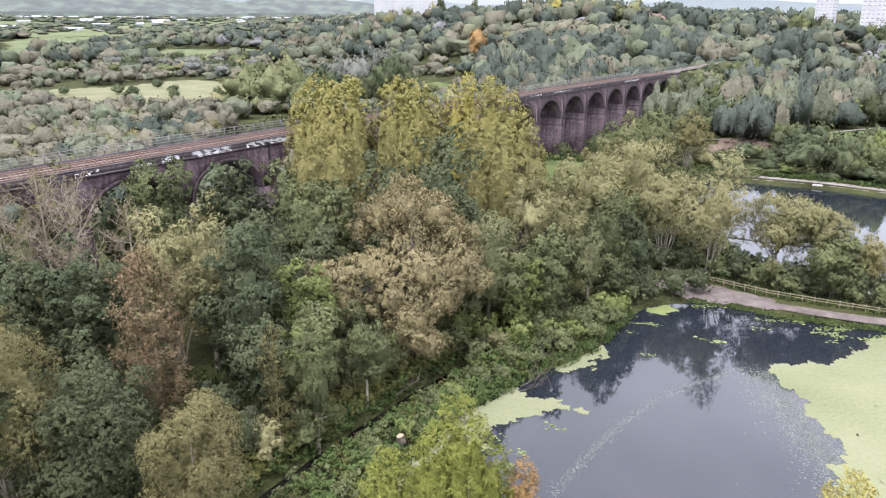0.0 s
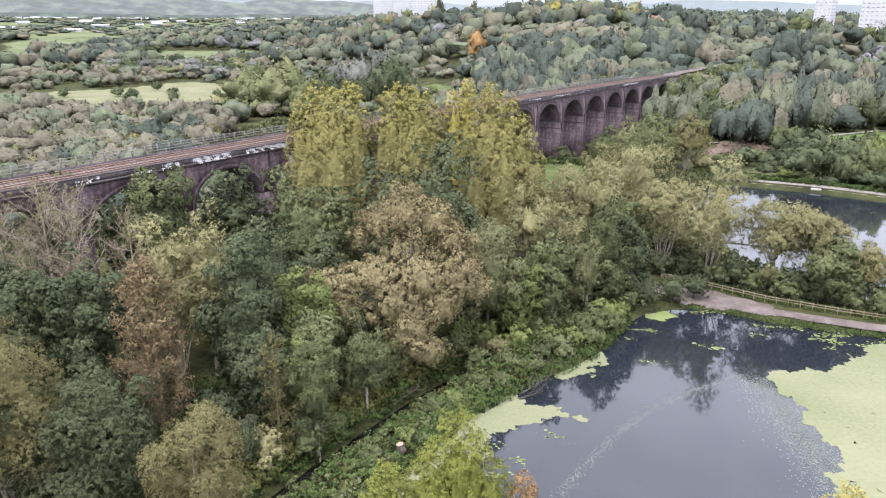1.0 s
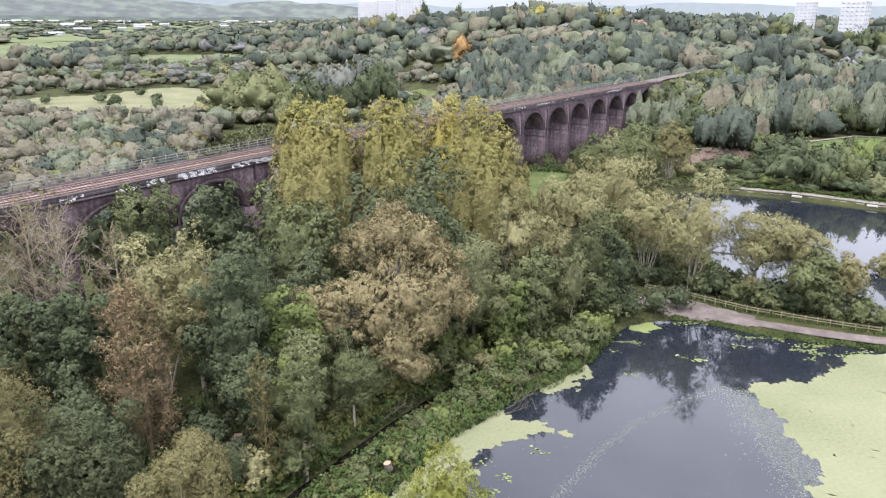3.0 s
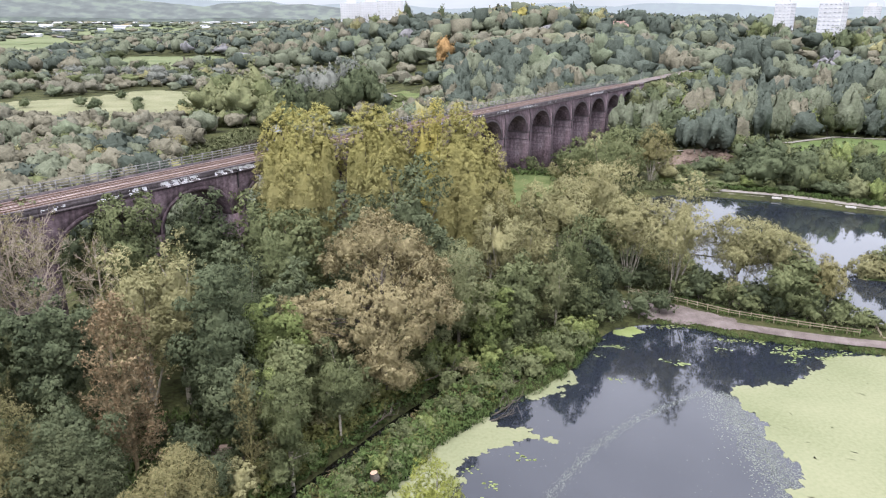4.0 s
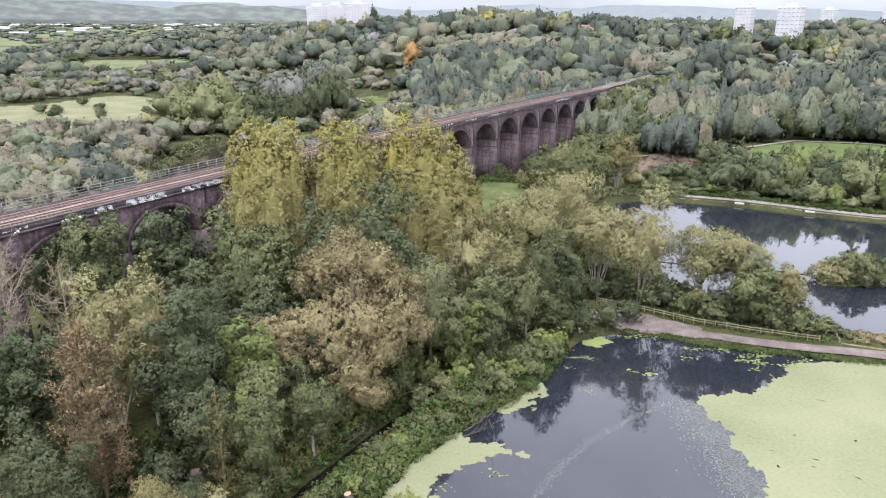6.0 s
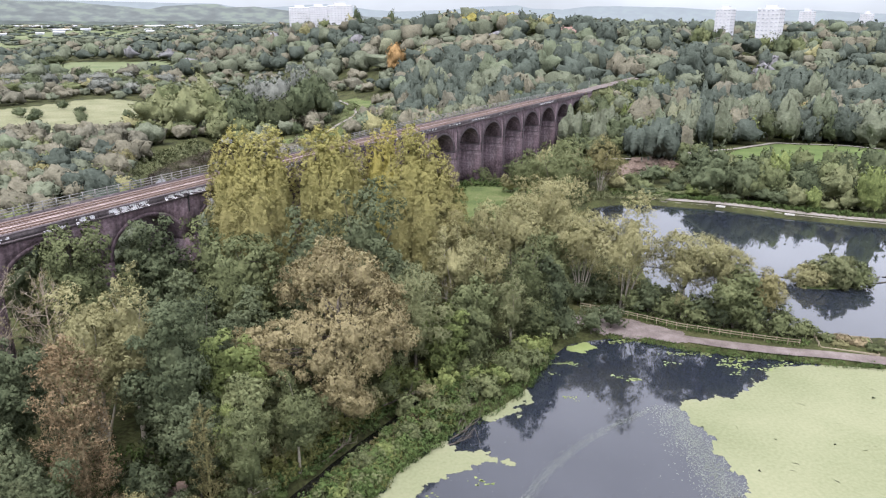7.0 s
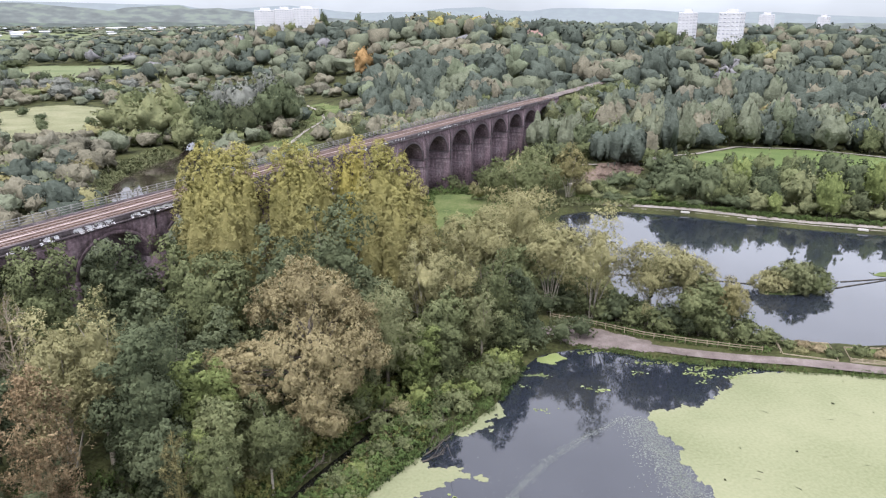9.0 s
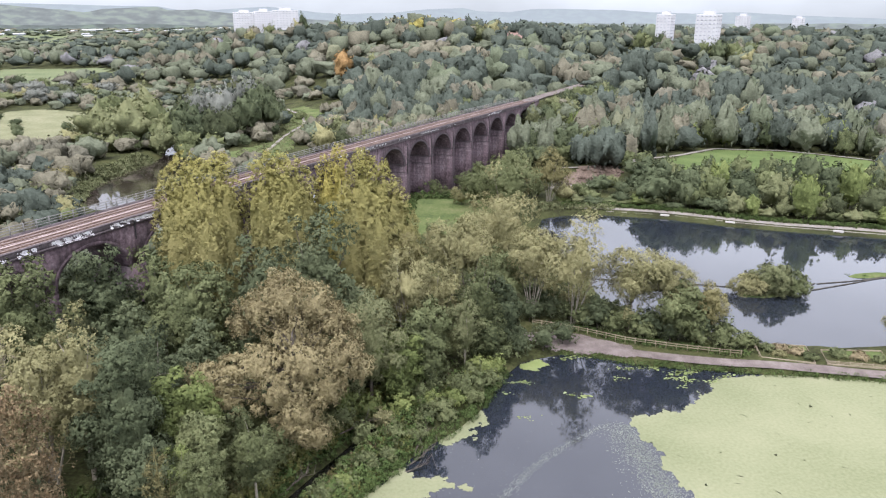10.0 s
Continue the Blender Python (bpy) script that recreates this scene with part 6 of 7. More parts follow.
def tower_block(x, y, base, w, dpt, h, floors, cols, turn, label):
    """A white high-rise with rows of windows and a roof house."""
    t = tagged(new("tower_block"), label, "tower block", group="white tower blocks")
    t.matrix_basis = pose(x, y, base, 0, 0, turn)
    part("wall", bevel_box("wall", w, dpt, h, RENDERED, 0.3), t)
    part("roof_house", bevel_box("roof_house", w * 0.45, dpt * 0.5, 3.2, RENDERED, 0.1), t, m=pose(0, 0, h))
    fh = h / floors
    for side, (ww, off, rot) in enumerate(((w, -dpt / 2, 0), (dpt, -w / 2, 90), (dpt, -w / 2, -90))):
        n = cols if side == 0 else max(2, int(cols * dpt / w))
        me = box_mesh("window", [(-ww / n * 0.26, off - 0.06, 0, ww / n * 0.26, off + 0.2, fh * 0.36)], GLASS)
        for i in range(floors):
            for j in range(n):
                part("window", me, t, m=pose(0, 0, fh * (i + 0.35), 0, 0, rot) @ Matrix.Translation((ww * ((j + 0.5) / n - 0.5), 0, 0)))


for th, dist, w, dpt, tip, cols, turn in ((27.2, 900, 17, 17, 70.0, 4, -45), (30.2, 830, 22, 16, 68.6, 5, -50), (32.5, 1150, 17, 14, 70.8, 4, -55), (36.1, 1300, 15, 14, 69.0, 4, -55)):
    bx, by = bearing(th, dist)
    tower_block(bx, by, gz(bx, by) - 0.5, w, dpt, tip - gz(bx, by), 12, cols, turn, "white tower block rising over the trees")
for th, dist, w, tip in ((-4.5, 1080, 30, 76.5), (-3.1, 1060, 26, 77.5), (-1.5, 1020, 34, 78.0)):
    bx, by = bearing(th, dist)
    tower_block(bx, by, gz(bx, by) - 0.5, w, 16, tip - gz(bx, by), 12, 8, 6, "long white slab of flats above the woods")


def shed(x, y, z, w, dpt, h, turn):
    s = tagged(new("works_shed"), "low pale metal works shed on the plain", "works shed", group="works sheds")
    s.matrix_basis = pose(x, y, z, 0, 0, turn)
    part("wall", bevel_box("wall", w, dpt, h, SHED_WALL, 0.2), s)
    v = np.array([(-w / 2 - 1, -dpt / 2 - 1, h), (w / 2 + 1, -dpt / 2 - 1, h), (w / 2 + 1, dpt / 2 + 1, h), (-w / 2 - 1, dpt / 2 + 1, h), (-w / 2 - 1, 0, h + dpt * 0.10 + 1), (w / 2 + 1, 0, h + dpt * 0.10 + 1)])
    bm = bmesh.new()
    vs = [bm.verts.new(p) for p in v]
    for f in ((0, 1, 5, 4), (2, 3, 4, 5), (0, 4, 3), (1, 2, 5), (0, 3, 2, 1)):
        bm.faces.new([vs[i] for i in f])
    me = bpy.data.meshes.new("roof")
    bm.to_mesh(me)
    bm.free()
    me.materials.append(METAL_ROOF)
    part("roof", me, s)


rs = random.Random(5)
for i in range(80):
    th = rs.uniform(-32, -5) if i < 74 else rs.uniform(3, 8)
    dist = rs.uniform(1600, 2600)
    x, y = bearing(th, dist)
    shed(x, y, gz(x, y) - 0.5, rs.uniform(12, 34), rs.uniform(9, 18), rs.uniform(3.5, 6.5), rs.uniform(-25, 25) - th)


def house(x, y, turn):
    h = tagged(new("house"), "brick house with a brown tiled roof among trees", "house", group="houses on the plateau")
    h.matrix_basis = pose(x, y, gz(x, y) - 0.4, 0, 0, turn)
    part("wall", bevel_box("wall", 14, 8, 6, HOUSE_BRICK, 0.05), h)
    bm = bmesh.new()
    vs = [bm.verts.new(p) for p in ((-7.4, -4.5, 5.9), (7.4, -4.5, 5.9), (7.4, 4.5, 5.9), (-7.4, 4.5, 5.9), (-7.4, 0, 9), (7.4, 0, 9))]
    for f in ((0, 1, 5, 4), (2, 3, 4, 5), (0, 4, 3), (1, 2, 5), (0, 3, 2, 1)):
        bm.faces.new([vs[i] for i in f])
    me = bpy.data.meshes.new("roof")
    bm.to_mesh(me)
    bm.free()
    me.materials.append(ROOF_TILE)
    part("roof", me, h)
    part("chimney", bevel_box("chimney", 0.9, 0.6, 2.2, HOUSE_BRICK, 0.04), h, m=pose(4, 0, 8))
    win = box_mesh("window", [(-0.7, -4.06, 0, 0.7, -3.9, 1.3)], GLASS)
    for i in range(4):
        for z in (1.0, 3.7):
            part("window", win, h, m=pose(-5 + i * 3.3, 0, z))


for th, dist, turn in ((15.3, 730, -10), (15.9, 740, -10), (16.5, 735, -12), (17.1, 745, -12), (3.0, 1300, 0), (4.2, 1340, 4), (-12, 1500, 0), (-20, 1450, 10)):
    house(*bearing(th, dist), turn)


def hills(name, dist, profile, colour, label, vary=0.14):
    """A far ridge round the view: a plain glowing strip with painted-in distance haze."""
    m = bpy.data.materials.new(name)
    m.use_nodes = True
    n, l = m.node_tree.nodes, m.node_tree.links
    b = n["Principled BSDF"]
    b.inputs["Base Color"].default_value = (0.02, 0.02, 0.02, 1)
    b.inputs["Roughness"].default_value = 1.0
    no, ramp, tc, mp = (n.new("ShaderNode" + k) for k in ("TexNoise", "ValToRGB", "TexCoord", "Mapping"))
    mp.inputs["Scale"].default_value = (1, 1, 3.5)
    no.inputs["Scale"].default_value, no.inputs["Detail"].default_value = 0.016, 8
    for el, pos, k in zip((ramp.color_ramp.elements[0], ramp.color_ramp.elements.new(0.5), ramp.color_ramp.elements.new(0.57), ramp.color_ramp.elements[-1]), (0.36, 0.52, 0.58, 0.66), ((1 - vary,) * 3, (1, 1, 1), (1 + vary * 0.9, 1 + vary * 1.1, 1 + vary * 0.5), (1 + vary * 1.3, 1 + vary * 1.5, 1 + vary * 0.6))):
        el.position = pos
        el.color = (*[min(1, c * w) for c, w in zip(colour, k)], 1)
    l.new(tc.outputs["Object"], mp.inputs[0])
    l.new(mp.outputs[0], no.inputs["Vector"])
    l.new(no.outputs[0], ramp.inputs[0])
    # The strip glows in the haze's colour rather than by daylight.
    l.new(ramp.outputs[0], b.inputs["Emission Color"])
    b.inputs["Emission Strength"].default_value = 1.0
    ths = np.arange(-60, 60.1, 0.25)
    hs = np.interp(ths, [p[0] for p in profile], [p[1] for p in profile]) + 2 * wobble(ths, ths * 0, 1.3, dist) + 1.0 * wobble(ths, ths * 0, 0.5, dist)
    v = []
    for th, h in zip(ths, hs):
        x, y = bearing(th, dist)
        v += [(x, y, -60), (x, y, h), (x * 1.05, y * 1.05, -60)]
    f = []
    for i in range(len(ths) - 1):
        a = i * 3
        f += [(a, a + 3, a + 4, a + 1), (a + 1, a + 4, a + 5, a + 2)]
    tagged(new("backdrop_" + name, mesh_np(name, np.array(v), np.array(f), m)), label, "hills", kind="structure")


hills("near_hills", 3600, [(-60, 156), (-30, 153), (-20.2, 148), (-16.9, 132), (-15.2, 119), (-14.1, 136), (-10.4, 145), (-9.7, 131), (-7.7, 134), (-5, 115), (-0.9, 98), (5, 74), (60, 62)], (0.30, 0.345, 0.365), "wooded hills with pale fields, haze painted in blue-grey", 0.2)
hills("plain_woods", 3150, [(-60, 66), (-26, 72), (-18, 64), (-12, 70), (-6, 62), (0, 56), (8, 52), (60, 40)], (0.19, 0.235, 0.235), "dark belts of trees on the plain, haze painted in", 0.3)
hills("far_hills", 4500, [(-60, 173), (-20.2, 179), (-10.4, 170), (-8.5, 143), (-5.7, 158), (-2.5, 171), (0.8, 140), (3, 130), (6.8, 140), (9.4, 159), (12, 165), (13.3, 146), (15.5, 139), (17.2, 158), (19.8, 157), (24, 148), (28, 128), (32.6, 131), (35.6, 114), (41.3, 93), (60, 87)], (0.47, 0.545, 0.64), "moorland ridge on the horizon, painted pale blue with haze", 0.04)


# ---- floating weed, lily pads and bank growth ----
def weed_sheet(name, poly, step, fray, size, material, label, seed, z=0.012):
    """A flat floating mat with a ragged outline."""
    xs, ys = [p[0] for p in poly], [p[1] for p in poly]
    A, B = np.meshgrid(np.arange(min(xs) - 2, max(xs) + 2, step), np.arange(min(ys) - 2, max(ys) + 2, step))
    sd = signed(A, B, poly) + fray * (wobble(A, B, size, seed) + 0.6 * wobble(A, B, size * 0.35, seed * 2) + 0.3 * wobble(A, B, size * 0.13, seed * 5))
    ids = np.arange(A.size).reshape(A.shape)
    q = np.stack([ids[:-1, :-1], ids[:-1, 1:], ids[1:, 1:], ids[1:, :-1]], -1).reshape(-1, 4)
    q = q[(sd.ravel()[q].mean(1) < 0) & (signed(A, B, NEAR_POND).ravel()[q].max(1) < 0.8)]
    used = np.unique(q)
    remap = np.zeros(A.size, int)
    remap[used] = np.arange(len(used))
    P = np.stack([A, B, np.full(A.shape, z)], -1).reshape(-1, 3)[used]
    P[:, :2] += 0.3 * step * rng.normal(size=(len(P), 2))
    return tagged(new(name, mesh_np(name, P, remap[q], material)), label, "duckweed", kind="stuff")


weed_sheet("duckweed_mat", [(71.7, 95.8), (64.6, 94.4), (57.7, 91.5), (52.7, 87.7), (44.9, 87.1), (43.9, 81.7), (43.7, 75.8), (44, 68.8), (41.5, 62.1), (39.1, 56.3), (36.9, 36.6), (127.6, 28.9), (131.3, 72.3), (91.1, 90.1), (80.2, 93.5)], 0.42, 1.3, 4.0, DUCKWEED, "pale green duckweed covering the pond", 1.3)
weed_sheet("duckweed_mat", [(25.5, 97), (23.2, 92.4), (20.8, 85.7), (15.4, 85.3), (13.3, 86.3), (19.8, 92.7), (24.2, 98.3)], 0.22, 1.2, 2.0, DUCKWEED, "patch of duckweed along the reedy bank", 2.9)
weed_sheet("duckweed_mat", [(17.2, 74.5), (13.4, 77.0), (9.2, 80.6), (4.4, 76.6), (0.2, 70.6), (-4.5, 63), (-6, 56), (0, 56), (3.6, 63), (5.2, 68.5), (6.6, 71.6), (11.5, 74.2)], 0.22, 1.1, 1.8, DUCKWEED, "tongue of duckweed reaching from the bank", 4.1)
weed_sheet("duckweed_mat", [(32.9, 106.5), (37.4, 107.6), (38.2, 105.3), (35.1, 103.9), (32.9, 104.5)], 0.22, 0.6, 2.0, LILY, "bright green weed in the pond corner", 5.3)


def floating(name, spots, size, material, label, z=0.02):
    """Small loose pads scattered over the water."""
    r = np.random.default_rng(len(spots))
    V, F, o = [], [], 0
    for x, y, k in spots:
        n = 6
        a = np.arange(n) * 2 * np.pi / n + r.random() * 6
        rad = size * k * (0.6 + 0.7 * r.random(n))
        V.append(np.stack([x + rad * np.cos(a), y + rad * np.sin(a) * 0.8, np.full(n, z)], 1))
        F += [(o, o + 1, o + 2, o + 3), (o, o + 3, o + 4, o + 5)]
        o += n
    tagged(new(name, mesh_np(name, np.concatenate(V), np.array(F), material)), label, "floating weed", kind="stuff")


r = np.random.default_rng(31)
spots = []
for cx, cy, sx_, sy_, n, k in ((30.5, 102.2, 2.4, 2.0, 60, 1.0), (39.6, 94.6, 1.1, 0.8, 45, 1.3), (33.1, 97.5, 2.5, 2.0, 45, 0.8), (28.3, 93.5, 2.0, 2.5, 50, 0.8), (44.9, 107.5, 2.0, 0.5, 45, 1.2), (53.3, 101, 3.0, 0.8, 90, 1.3), (60, 98.2, 4.0, 0.8, 110, 1.3), (65.2, 95.4, 4.0, 1.3, 160, 1.1), (53.1, 98.8, 5.0, 2.0, 80, 0.9), (10.4, 69.7, 1.5, 2.2, 45, 1.0), (8.4, 63.9, 1.2, 3.0, 55, 1.0)):
    nests = [(cx + sx_ * r.normal(), cy + sy_ * r.normal()) for _ in range(max(2, n // 22))]
    for _ in range(int(n * 0.55)):
        bx, by = nests[r.integers(len(nests))]
        spots.append((bx + 0.75 * r.normal(), by + 0.40 * r.normal(), k * (0.3 + 0.9 * r.random())))
spots = [s for s in spots if inside(np.array([s[0]]), np.array([s[1]]), NEAR_POND)[0]]
floating("lily_pads", spots, 0.26, LILY, "yellow-green lily pads and weed on dark water")
spots = []
line = [(10.9, 58.7), (14.9, 64.3), (19.9, 70.8), (26.4, 77.2), (33.8, 82.1), (41.1, 85.9)]
for x, y, a in resampled(line, 0.12):
    for _ in range(7):
        spots.append((x + 0.36 * r.normal(), y + 0.36 * r.normal(), 0.25 + 0.6 * r.random()))
for _ in range(5200):
    t = r.random()
    x, y = 42.2 + 1.4 * t + 1.2 * r.normal() - abs(r.normal()) * 1.6, 58 + 27 * t + 0.5 * r.normal()
    spots.append((x, y, 0.5 + 0.9 * r.random()))
for _ in range(420):
    spots.append((9 + 30 * r.random(), 56 + 34 * r.random(), 0.2 + 0.4 * r.random()))
spots = [s for s in spots if inside(np.array([s[0]]), np.array([s[1]]), NEAR_POND)[0]]
floating("floating_scum", spots, 0.075, SCUM, "thin trail of floating weed and bubbles on the pond", 0.008)


def herbs(name, line, width, per, height, material, label, length=0.42, wide=0.20, grain=1.4, seed=1, dense=40):
    """Standing herb growth along a line: many small leaf sprays in uneven clumps."""
    r = np.random.default_rng(seed)
    lob = []
    for x, y, a in resampled(line, 1.0):
        for _ in range(per):
            u, w = r.normal() * 0.5, (r.random() - 0.5) * width
            px, py = x + u * math.cos(a) - w * math.sin(a), y + u * math.sin(a) + w * math.cos(a)
            if polyline_dist(np.array([px]), np.array([py]), DITCH)[0] < 0.95 + 0.35 * r.random():
                continue
            if math.hypot(px + 4.4, py - 66.0) < 1.5:
                continue
            h = height * (0.3 + 0.75 * r.random() + 0.45 * max(0.0, float(wobble(np.array([px]), np.array([py]), 2.6, seed)[0]))) * min(1.0, max(0.22, (polyline_dist(np.array([px]), np.array([py]), DITCH)[0] - 0.9) / 2.8))
            k = 0.55 + 0.35 * r.random()
            lob.append((px, py, gz(px, py) + h * 0.35, k, k, h * 0.6))
    if grain > 0.5:
        v, f, nv = foliage(r, lob, [], len(lob) * dense, length, wide, 0.5, grain, 0.8)
    else:
        v, f, nv = foliage(r, lob, [], len(lob) * dense, length, wide, 0.42, grain, 0.35)
    tagged(new(name, mesh_np(name, v, f, material, True, nv)), label, "undergrowth", kind="stuff")


BANKLINE = [(24, 106), (17.8, 100.5), (12.4, 94), (7.4, 87.5), (2.6, 81.5), (-2.2, 75.5), (-6, 70), (-9.5, 65), (-13.5, 57.5), (-17, 50)]
BANKSIDE = [(x + 0.9, y - 0.7) for x, y in BANKLINE]
OLIVE_HERB = leafmat("olive_herb", (0.068, 0.078, 0.026), (0.122, 0.132, 0.043), (0.185, 0.19, 0.07), objrand=0)
herbs("nettle_bank", BANKSIDE, 8.4, 9, 1.9, HERB, "nettles and brambles on the pond bank", 0.28, 0.21, 0.0, seed=2, dense=60)
herbs("bramble_bank", BANKSIDE, 8.0, 3, 2.3, LEAF["mid"], "dark bramble mounds among the nettles", 0.28, 0.21, 0.0, seed=22, dense=70)
herbs("bank_grasses", BANKSIDE, 8.6, 3, 1.7, OLIVE_HERB, "yellowing herbs on the pond bank", 0.34, 0.12, 0.6, seed=23, dense=60)
herbs("dry_bank_growth", [(x - 1.0, y - 0.6) for x, y in BANKLINE], 5.0, 2, 1.2, HERB_DRY, "dry grasses among the bank nettles", 0.5, 0.10, seed=3)
herbs("reed_fringe", [(29, 103), (25.5, 97), (22, 92.4), (17, 87.4), (12.4, 84.2), (8, 80.2), (3, 75.6), (-1.2, 69.5), (-5.5, 62.5)], 1.2, 5, 1.1, HERB, "reeds and rushes at the water's edge", 0.5, 0.09, seed=4)
herbs("ditch_herbs", [(x - 3.0, y + 1.9) for x, y in DITCH[1:-1]], 2.6, 9, 1.6, OLIVE_HERB, "tangled yellow-green undergrowth along the ditch", 0.36, 0.22, 0.2, seed=5)
herbs("ditch_side_herbs", [(x - 2.0, y + 1.3) for x, y in DITCH[1:-1]], 1.6, 5, 1.0, HERB, "green growth on the ditch side", 0.36, 0.24, 0.2, seed=15)
herbs("wood_floor_herbs", [(-14, 88), (-24, 80), (-32, 70), (-38, 60), (-30, 62), (-22, 64)], 12, 7, 1.4, HERB, "dim undergrowth on the wood floor", seed=6)
herbs("causeway_fringe", [(42, 109.1), (47.1, 107.2), (51.9, 103.8), (59.5, 100.5), (68.4, 97.4), (72.4, 95.7), (80.2, 93.4), (90.5, 89.6), (106.4, 83)], 0.45, 4, 0.26, HERB, "fringe of grass between path and water", 0.35, 0.10, seed=7)
herbs("causeway_verge", [(44.7, 118.8), (49, 115.9), (55.1, 110.4), (62.4, 106), (68.6, 102.9), (73.1, 100.7)], 1.2, 5, 0.7, HERB, "grass verge behind the timber fence", 0.4, 0.12, seed=8)
herbs("far_bank_fringe", [(x + 1.4, y + 3.8) for x, y in BANK], 2.0, 4, 1.0, HERB, "rough grass behind the pond edge path", 0.6, 0.2, seed=9)
herbs("glade_growth", [(19.8, 187.1), (25.5, 206.5), (31.3, 227.9), (49, 226.3), (64.8, 225)], 5.0, 5, 1.6, HERB, "tall weeds at the foot of the piers", 0.6, 0.25, seed=10)
RANK = leafmat("rank_grass", (0.09, 0.11, 0.05), (0.15, 0.17, 0.08), (0.21, 0.225, 0.12), objrand=0)
herbs("riverbank_growth", [(-84, 246), (-84.5, 265), (-86, 283), (-82, 305), (-74, 338)], 9.0, 13, 1.3, RANK, "rank green growth on the river bank", 0.9, 0.4, seed=11, dense=24)

herbs("river_meadow_growth", [(-26, 318), (-20, 345), (-10, 372), (-8, 410), (-8, 450), (-14, 500)], 20.0, 6, 0.9, RANK, "tussocky grass on the riverside", 0.8, 0.3, seed=13, dense=22)

# the boom across the mill pond
boom = tagged(new("floating_boom"), "dark floating timber boom across the mill pond", "floating boom")
log_v, log_f = tubes([[(-1.45, 0, 0.05, 0.13), (0, 0, 0.06, 0.15), (1.45, 0, 0.05, 0.13)]], 7)
log_me = mesh_np("boom_log", log_v, log_f, DARK_TIMBER, smooth=True)
for x, y, a in resampled([(62, 145.8), (73.5, 140.3), (85.9, 136.9), (91.2, 134), (98.7, 132.2), (106.8, 130.6), (110.1, 132.7), (118.5, 132.8), (129, 133.3), (160.5, 135.4)], 3.0):
    part("boom_log", log_me, boom, m=pose(x, y, 0.0, 0, 0, math.degrees(a)))
for x, y, a in resampled([(108.4, 129.5), (118.5, 131.4), (129.6, 133.7)], 3.0):
    part("boom_log", log_me, boom, m=pose(x, y, 0.0, 0, 0, math.degrees(a)))
# islets in the mill pond
for x, y, rx, ry in ((96.9, 129.7, 7.5, 2.6), (127.2, 135.5, 5.5, 1.6)):
    bm = bmesh.new()
    bmesh.ops.create_icosphere(bm, subdivisions=3, radius=1)
    for v in bm.verts:
        v.co = Vector((v.co.x * rx, v.co.y * ry, v.co.z * 0.5)) * (1 + 0.12 * noise.noise(v.co * 2.0))
    me = bpy.data.meshes.new("islet")
    bm.to_mesh(me)
    bm.free()
    me.materials.append(ROUGH_GRASS)
    isl = tagged(new("islet", me), "small overgrown islet in the mill pond", "islet", group="pond islets")
    isl.matrix_basis = pose(x, y, -0.05)
herbs("pond_head_growth", [(60, 200), (66, 206), (74, 209), (84, 207), (94, 203)], 6.0, 8, 1.0, RANK, "rough grass at the head of the mill pond", 0.6, 0.25, seed=18)
herbs("islet_reeds", [(122.3, 136.3), (131.6, 134.5)], 2.0, 7, 1.2, HERB, "green reeds on the small islet", 0.5, 0.15, seed=12)

# weir and rubble banks on the river
draped("ground_weir_rock", [(88, 246), (100, 243.5), (112, 246.5), (120, 256), (119, 272), (108, 271), (100, 264), (92, 256)], 1.3, 0.4, SAND, "brown sandstone weir and rubble beside the river", "weir rock", edge=1.5)
ribbon("path_weir", WEIR_PATH, 1.8, 0, STONE, "pale path above the weir", "path", drape=0.15)
weir = tagged(new("weir_sill", bevel_box("weir_sill", 22, 2.2, 3.2, STONE, 0.2)), "grey stone weir sill across the river", "weir")
weir.matrix_basis = pose(96, 244, -3.4, 0, 0, 8)

r = np.random.default_rng(64)
rock = []
for _ in range(150):
    t = r.random()
    px, py = 89 + 30 * t + 2.5 * r.normal(), 247 + 16 * t + 4.5 * r.normal()
    k = 0.35 + 0.9 * r.random() ** 2
    rock.append((px, py, gz(px, py) + 0.4, k * 1.3, k, k * 0.7))
tagged(new("weir_boulders", mesh_np("weir_boulders", *clumps(r, rock, 0.18)[:2], SAND)), "brownish sandstone boulders strewn round the weir", "boulders", kind="stuff")

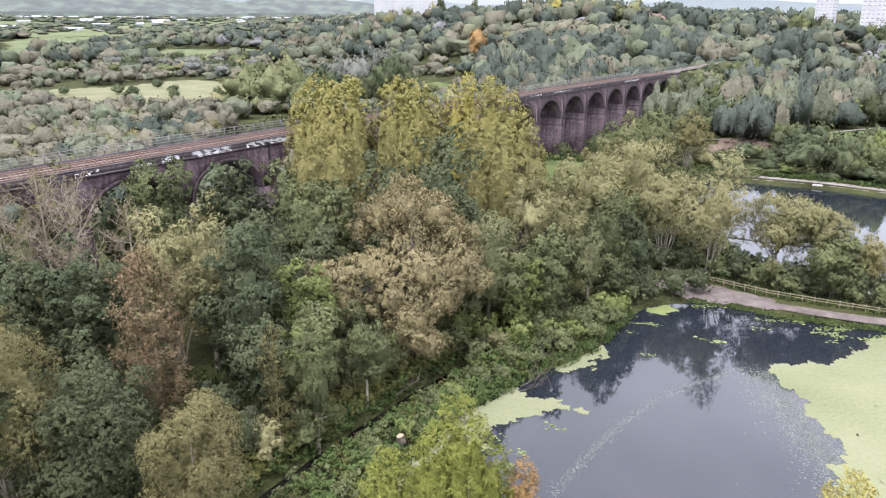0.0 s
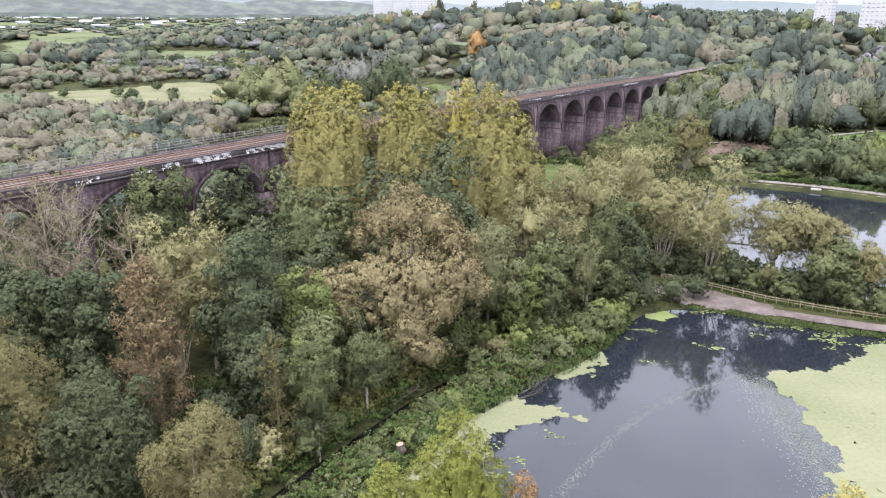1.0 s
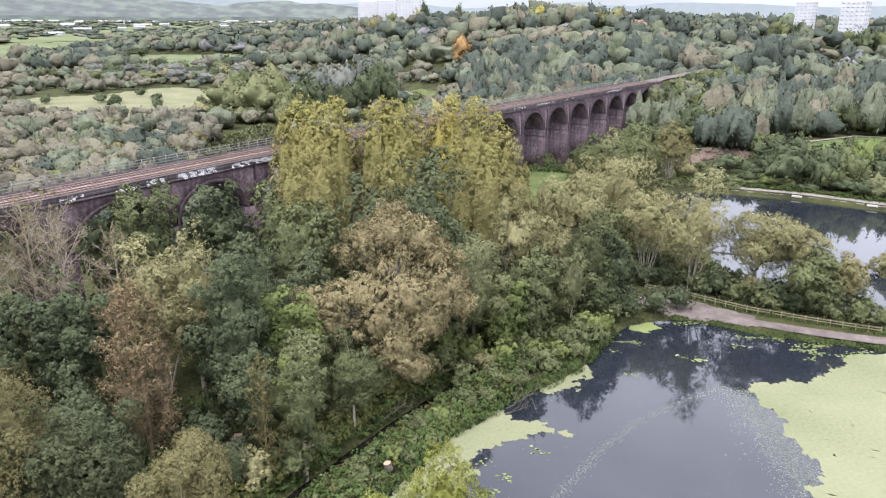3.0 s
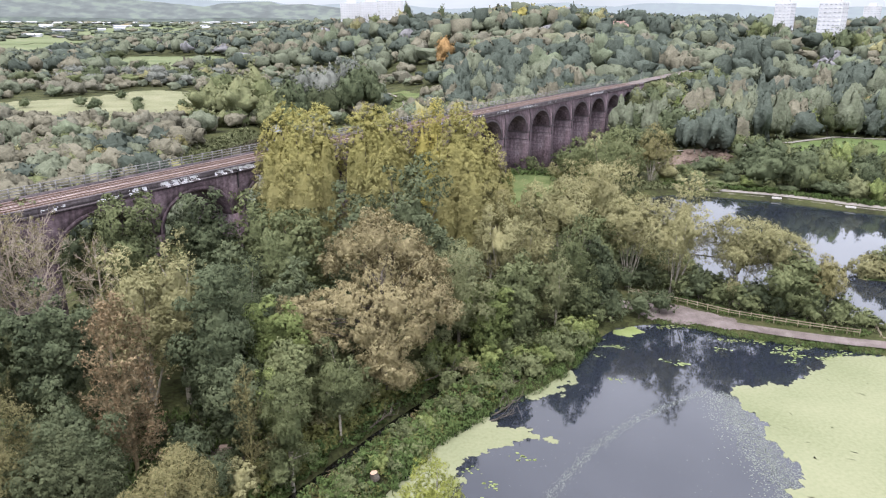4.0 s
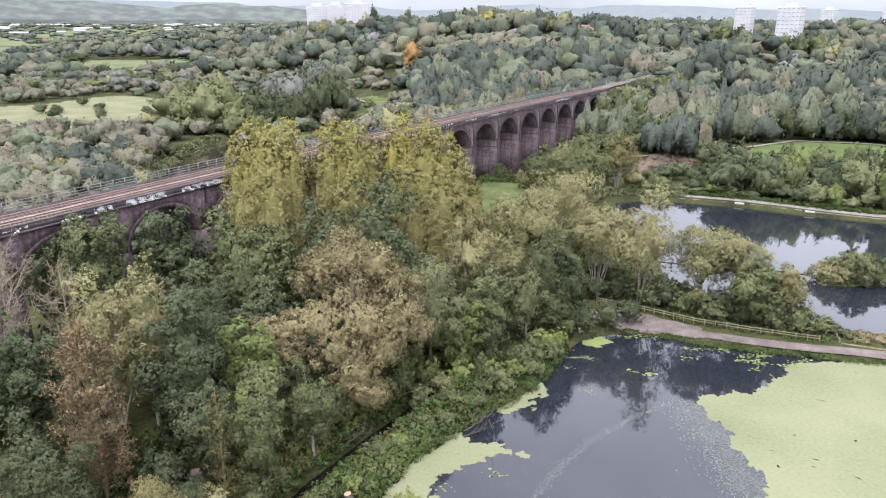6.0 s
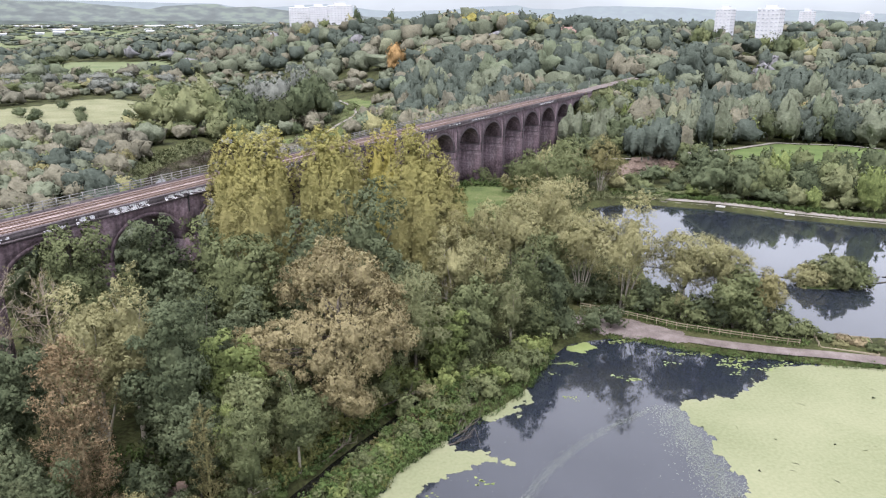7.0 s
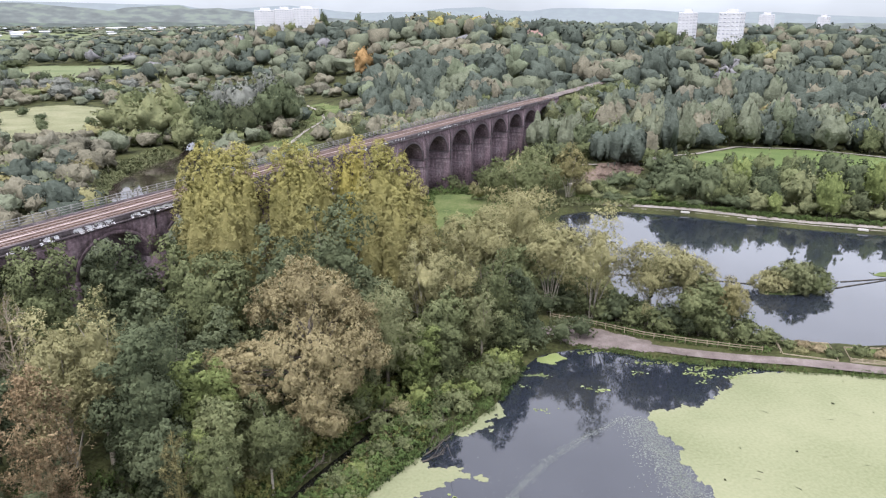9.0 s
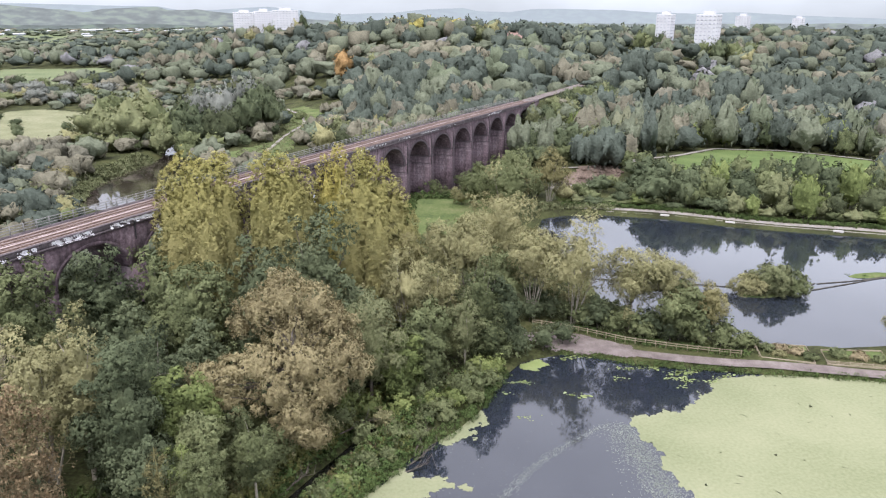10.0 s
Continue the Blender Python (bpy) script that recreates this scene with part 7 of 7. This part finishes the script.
# fallen wood: the stump on the bank and bare boughs in the wood
st_v, st_f = tubes([[(0, 0, -0.3, 0.55), (0, 0, 0.25, 0.46), (0.02, 0, 0.55, 0.42)]], 10)
stump = tagged(new("tree_stump"), "freshly cut pale tree stump on the nettle bank", "tree stump")
stump.matrix_basis = pose(-4.4, 66.2, gz(-4.4, 66.2) + 0.75, 0, -12, 0)
part("trunk", mesh_np("trunk", st_v, st_f, BARK), stump)
bm = bmesh.new()
bmesh.ops.create_circle(bm, cap_ends=True, segments=10, radius=0.42, matrix=Matrix.Translation((0.02, 0, 0.551)))
me = bpy.data.meshes.new("cut_face")
bm.to_mesh(me)
bm.free()
me.materials.append(CUT_WOOD)
part("cut_face", me, stump, "pale fresh-cut wood")
for i, (x, y, a, ln) in enumerate(((-18.5, 66, 15, 7.0), (-20, 68.5, 140, 5.5), (10.0, 80.6, 20, 4.5), (11.2, 82.4, 55, 4.0), (9.0, 79.4, -10, 4.0), (-6.4, 77.2, 30, 4.5), (0.5, 87.5, 10, 6.0))):
    rr = np.random.default_rng(i + 50)
    bough = tagged(new("fallen_bough"), "bare dark fallen bough lying on the bank", "fallen bough", group="fallen boughs")
    bough.matrix_basis = pose(x, y, gz(x, y), 0, 0, a)
    part("stem", mesh_np("stem", *tubes([[(0, 0, 0.2, 0.13), (ln * 0.4, 0.3, 0.6, 0.10), (ln, 0.6, 1.6, 0.03)]], 5), BARK), bough)
    for _ in range(6):
        t = 0.3 + 0.6 * rr.random()
        fork = [(ln * t, 0.4 * t, 0.3 + 1.2 * t, 0.05), (ln * t + 0.7, 0.4 * t + rr.normal() * 0.5, 1.0 + 1.3 * t, 0.035), (ln * t + 1.5, rr.normal() * 1.2, 1.5 + 1.5 * t, 0.012)]
        part("branch", mesh_np("branch", *tubes([fork], 5), BARK), bough)
draped("path_wood", [(-25.6, 69.0), (-22.4, 73.6), (-20.8, 72.2), (-23.4, 67.6), (-25, 62), (-27, 62.5)], 0.5, 0.10, MUD, "bare muddy footpath in the wood", "path", edge=0.4)
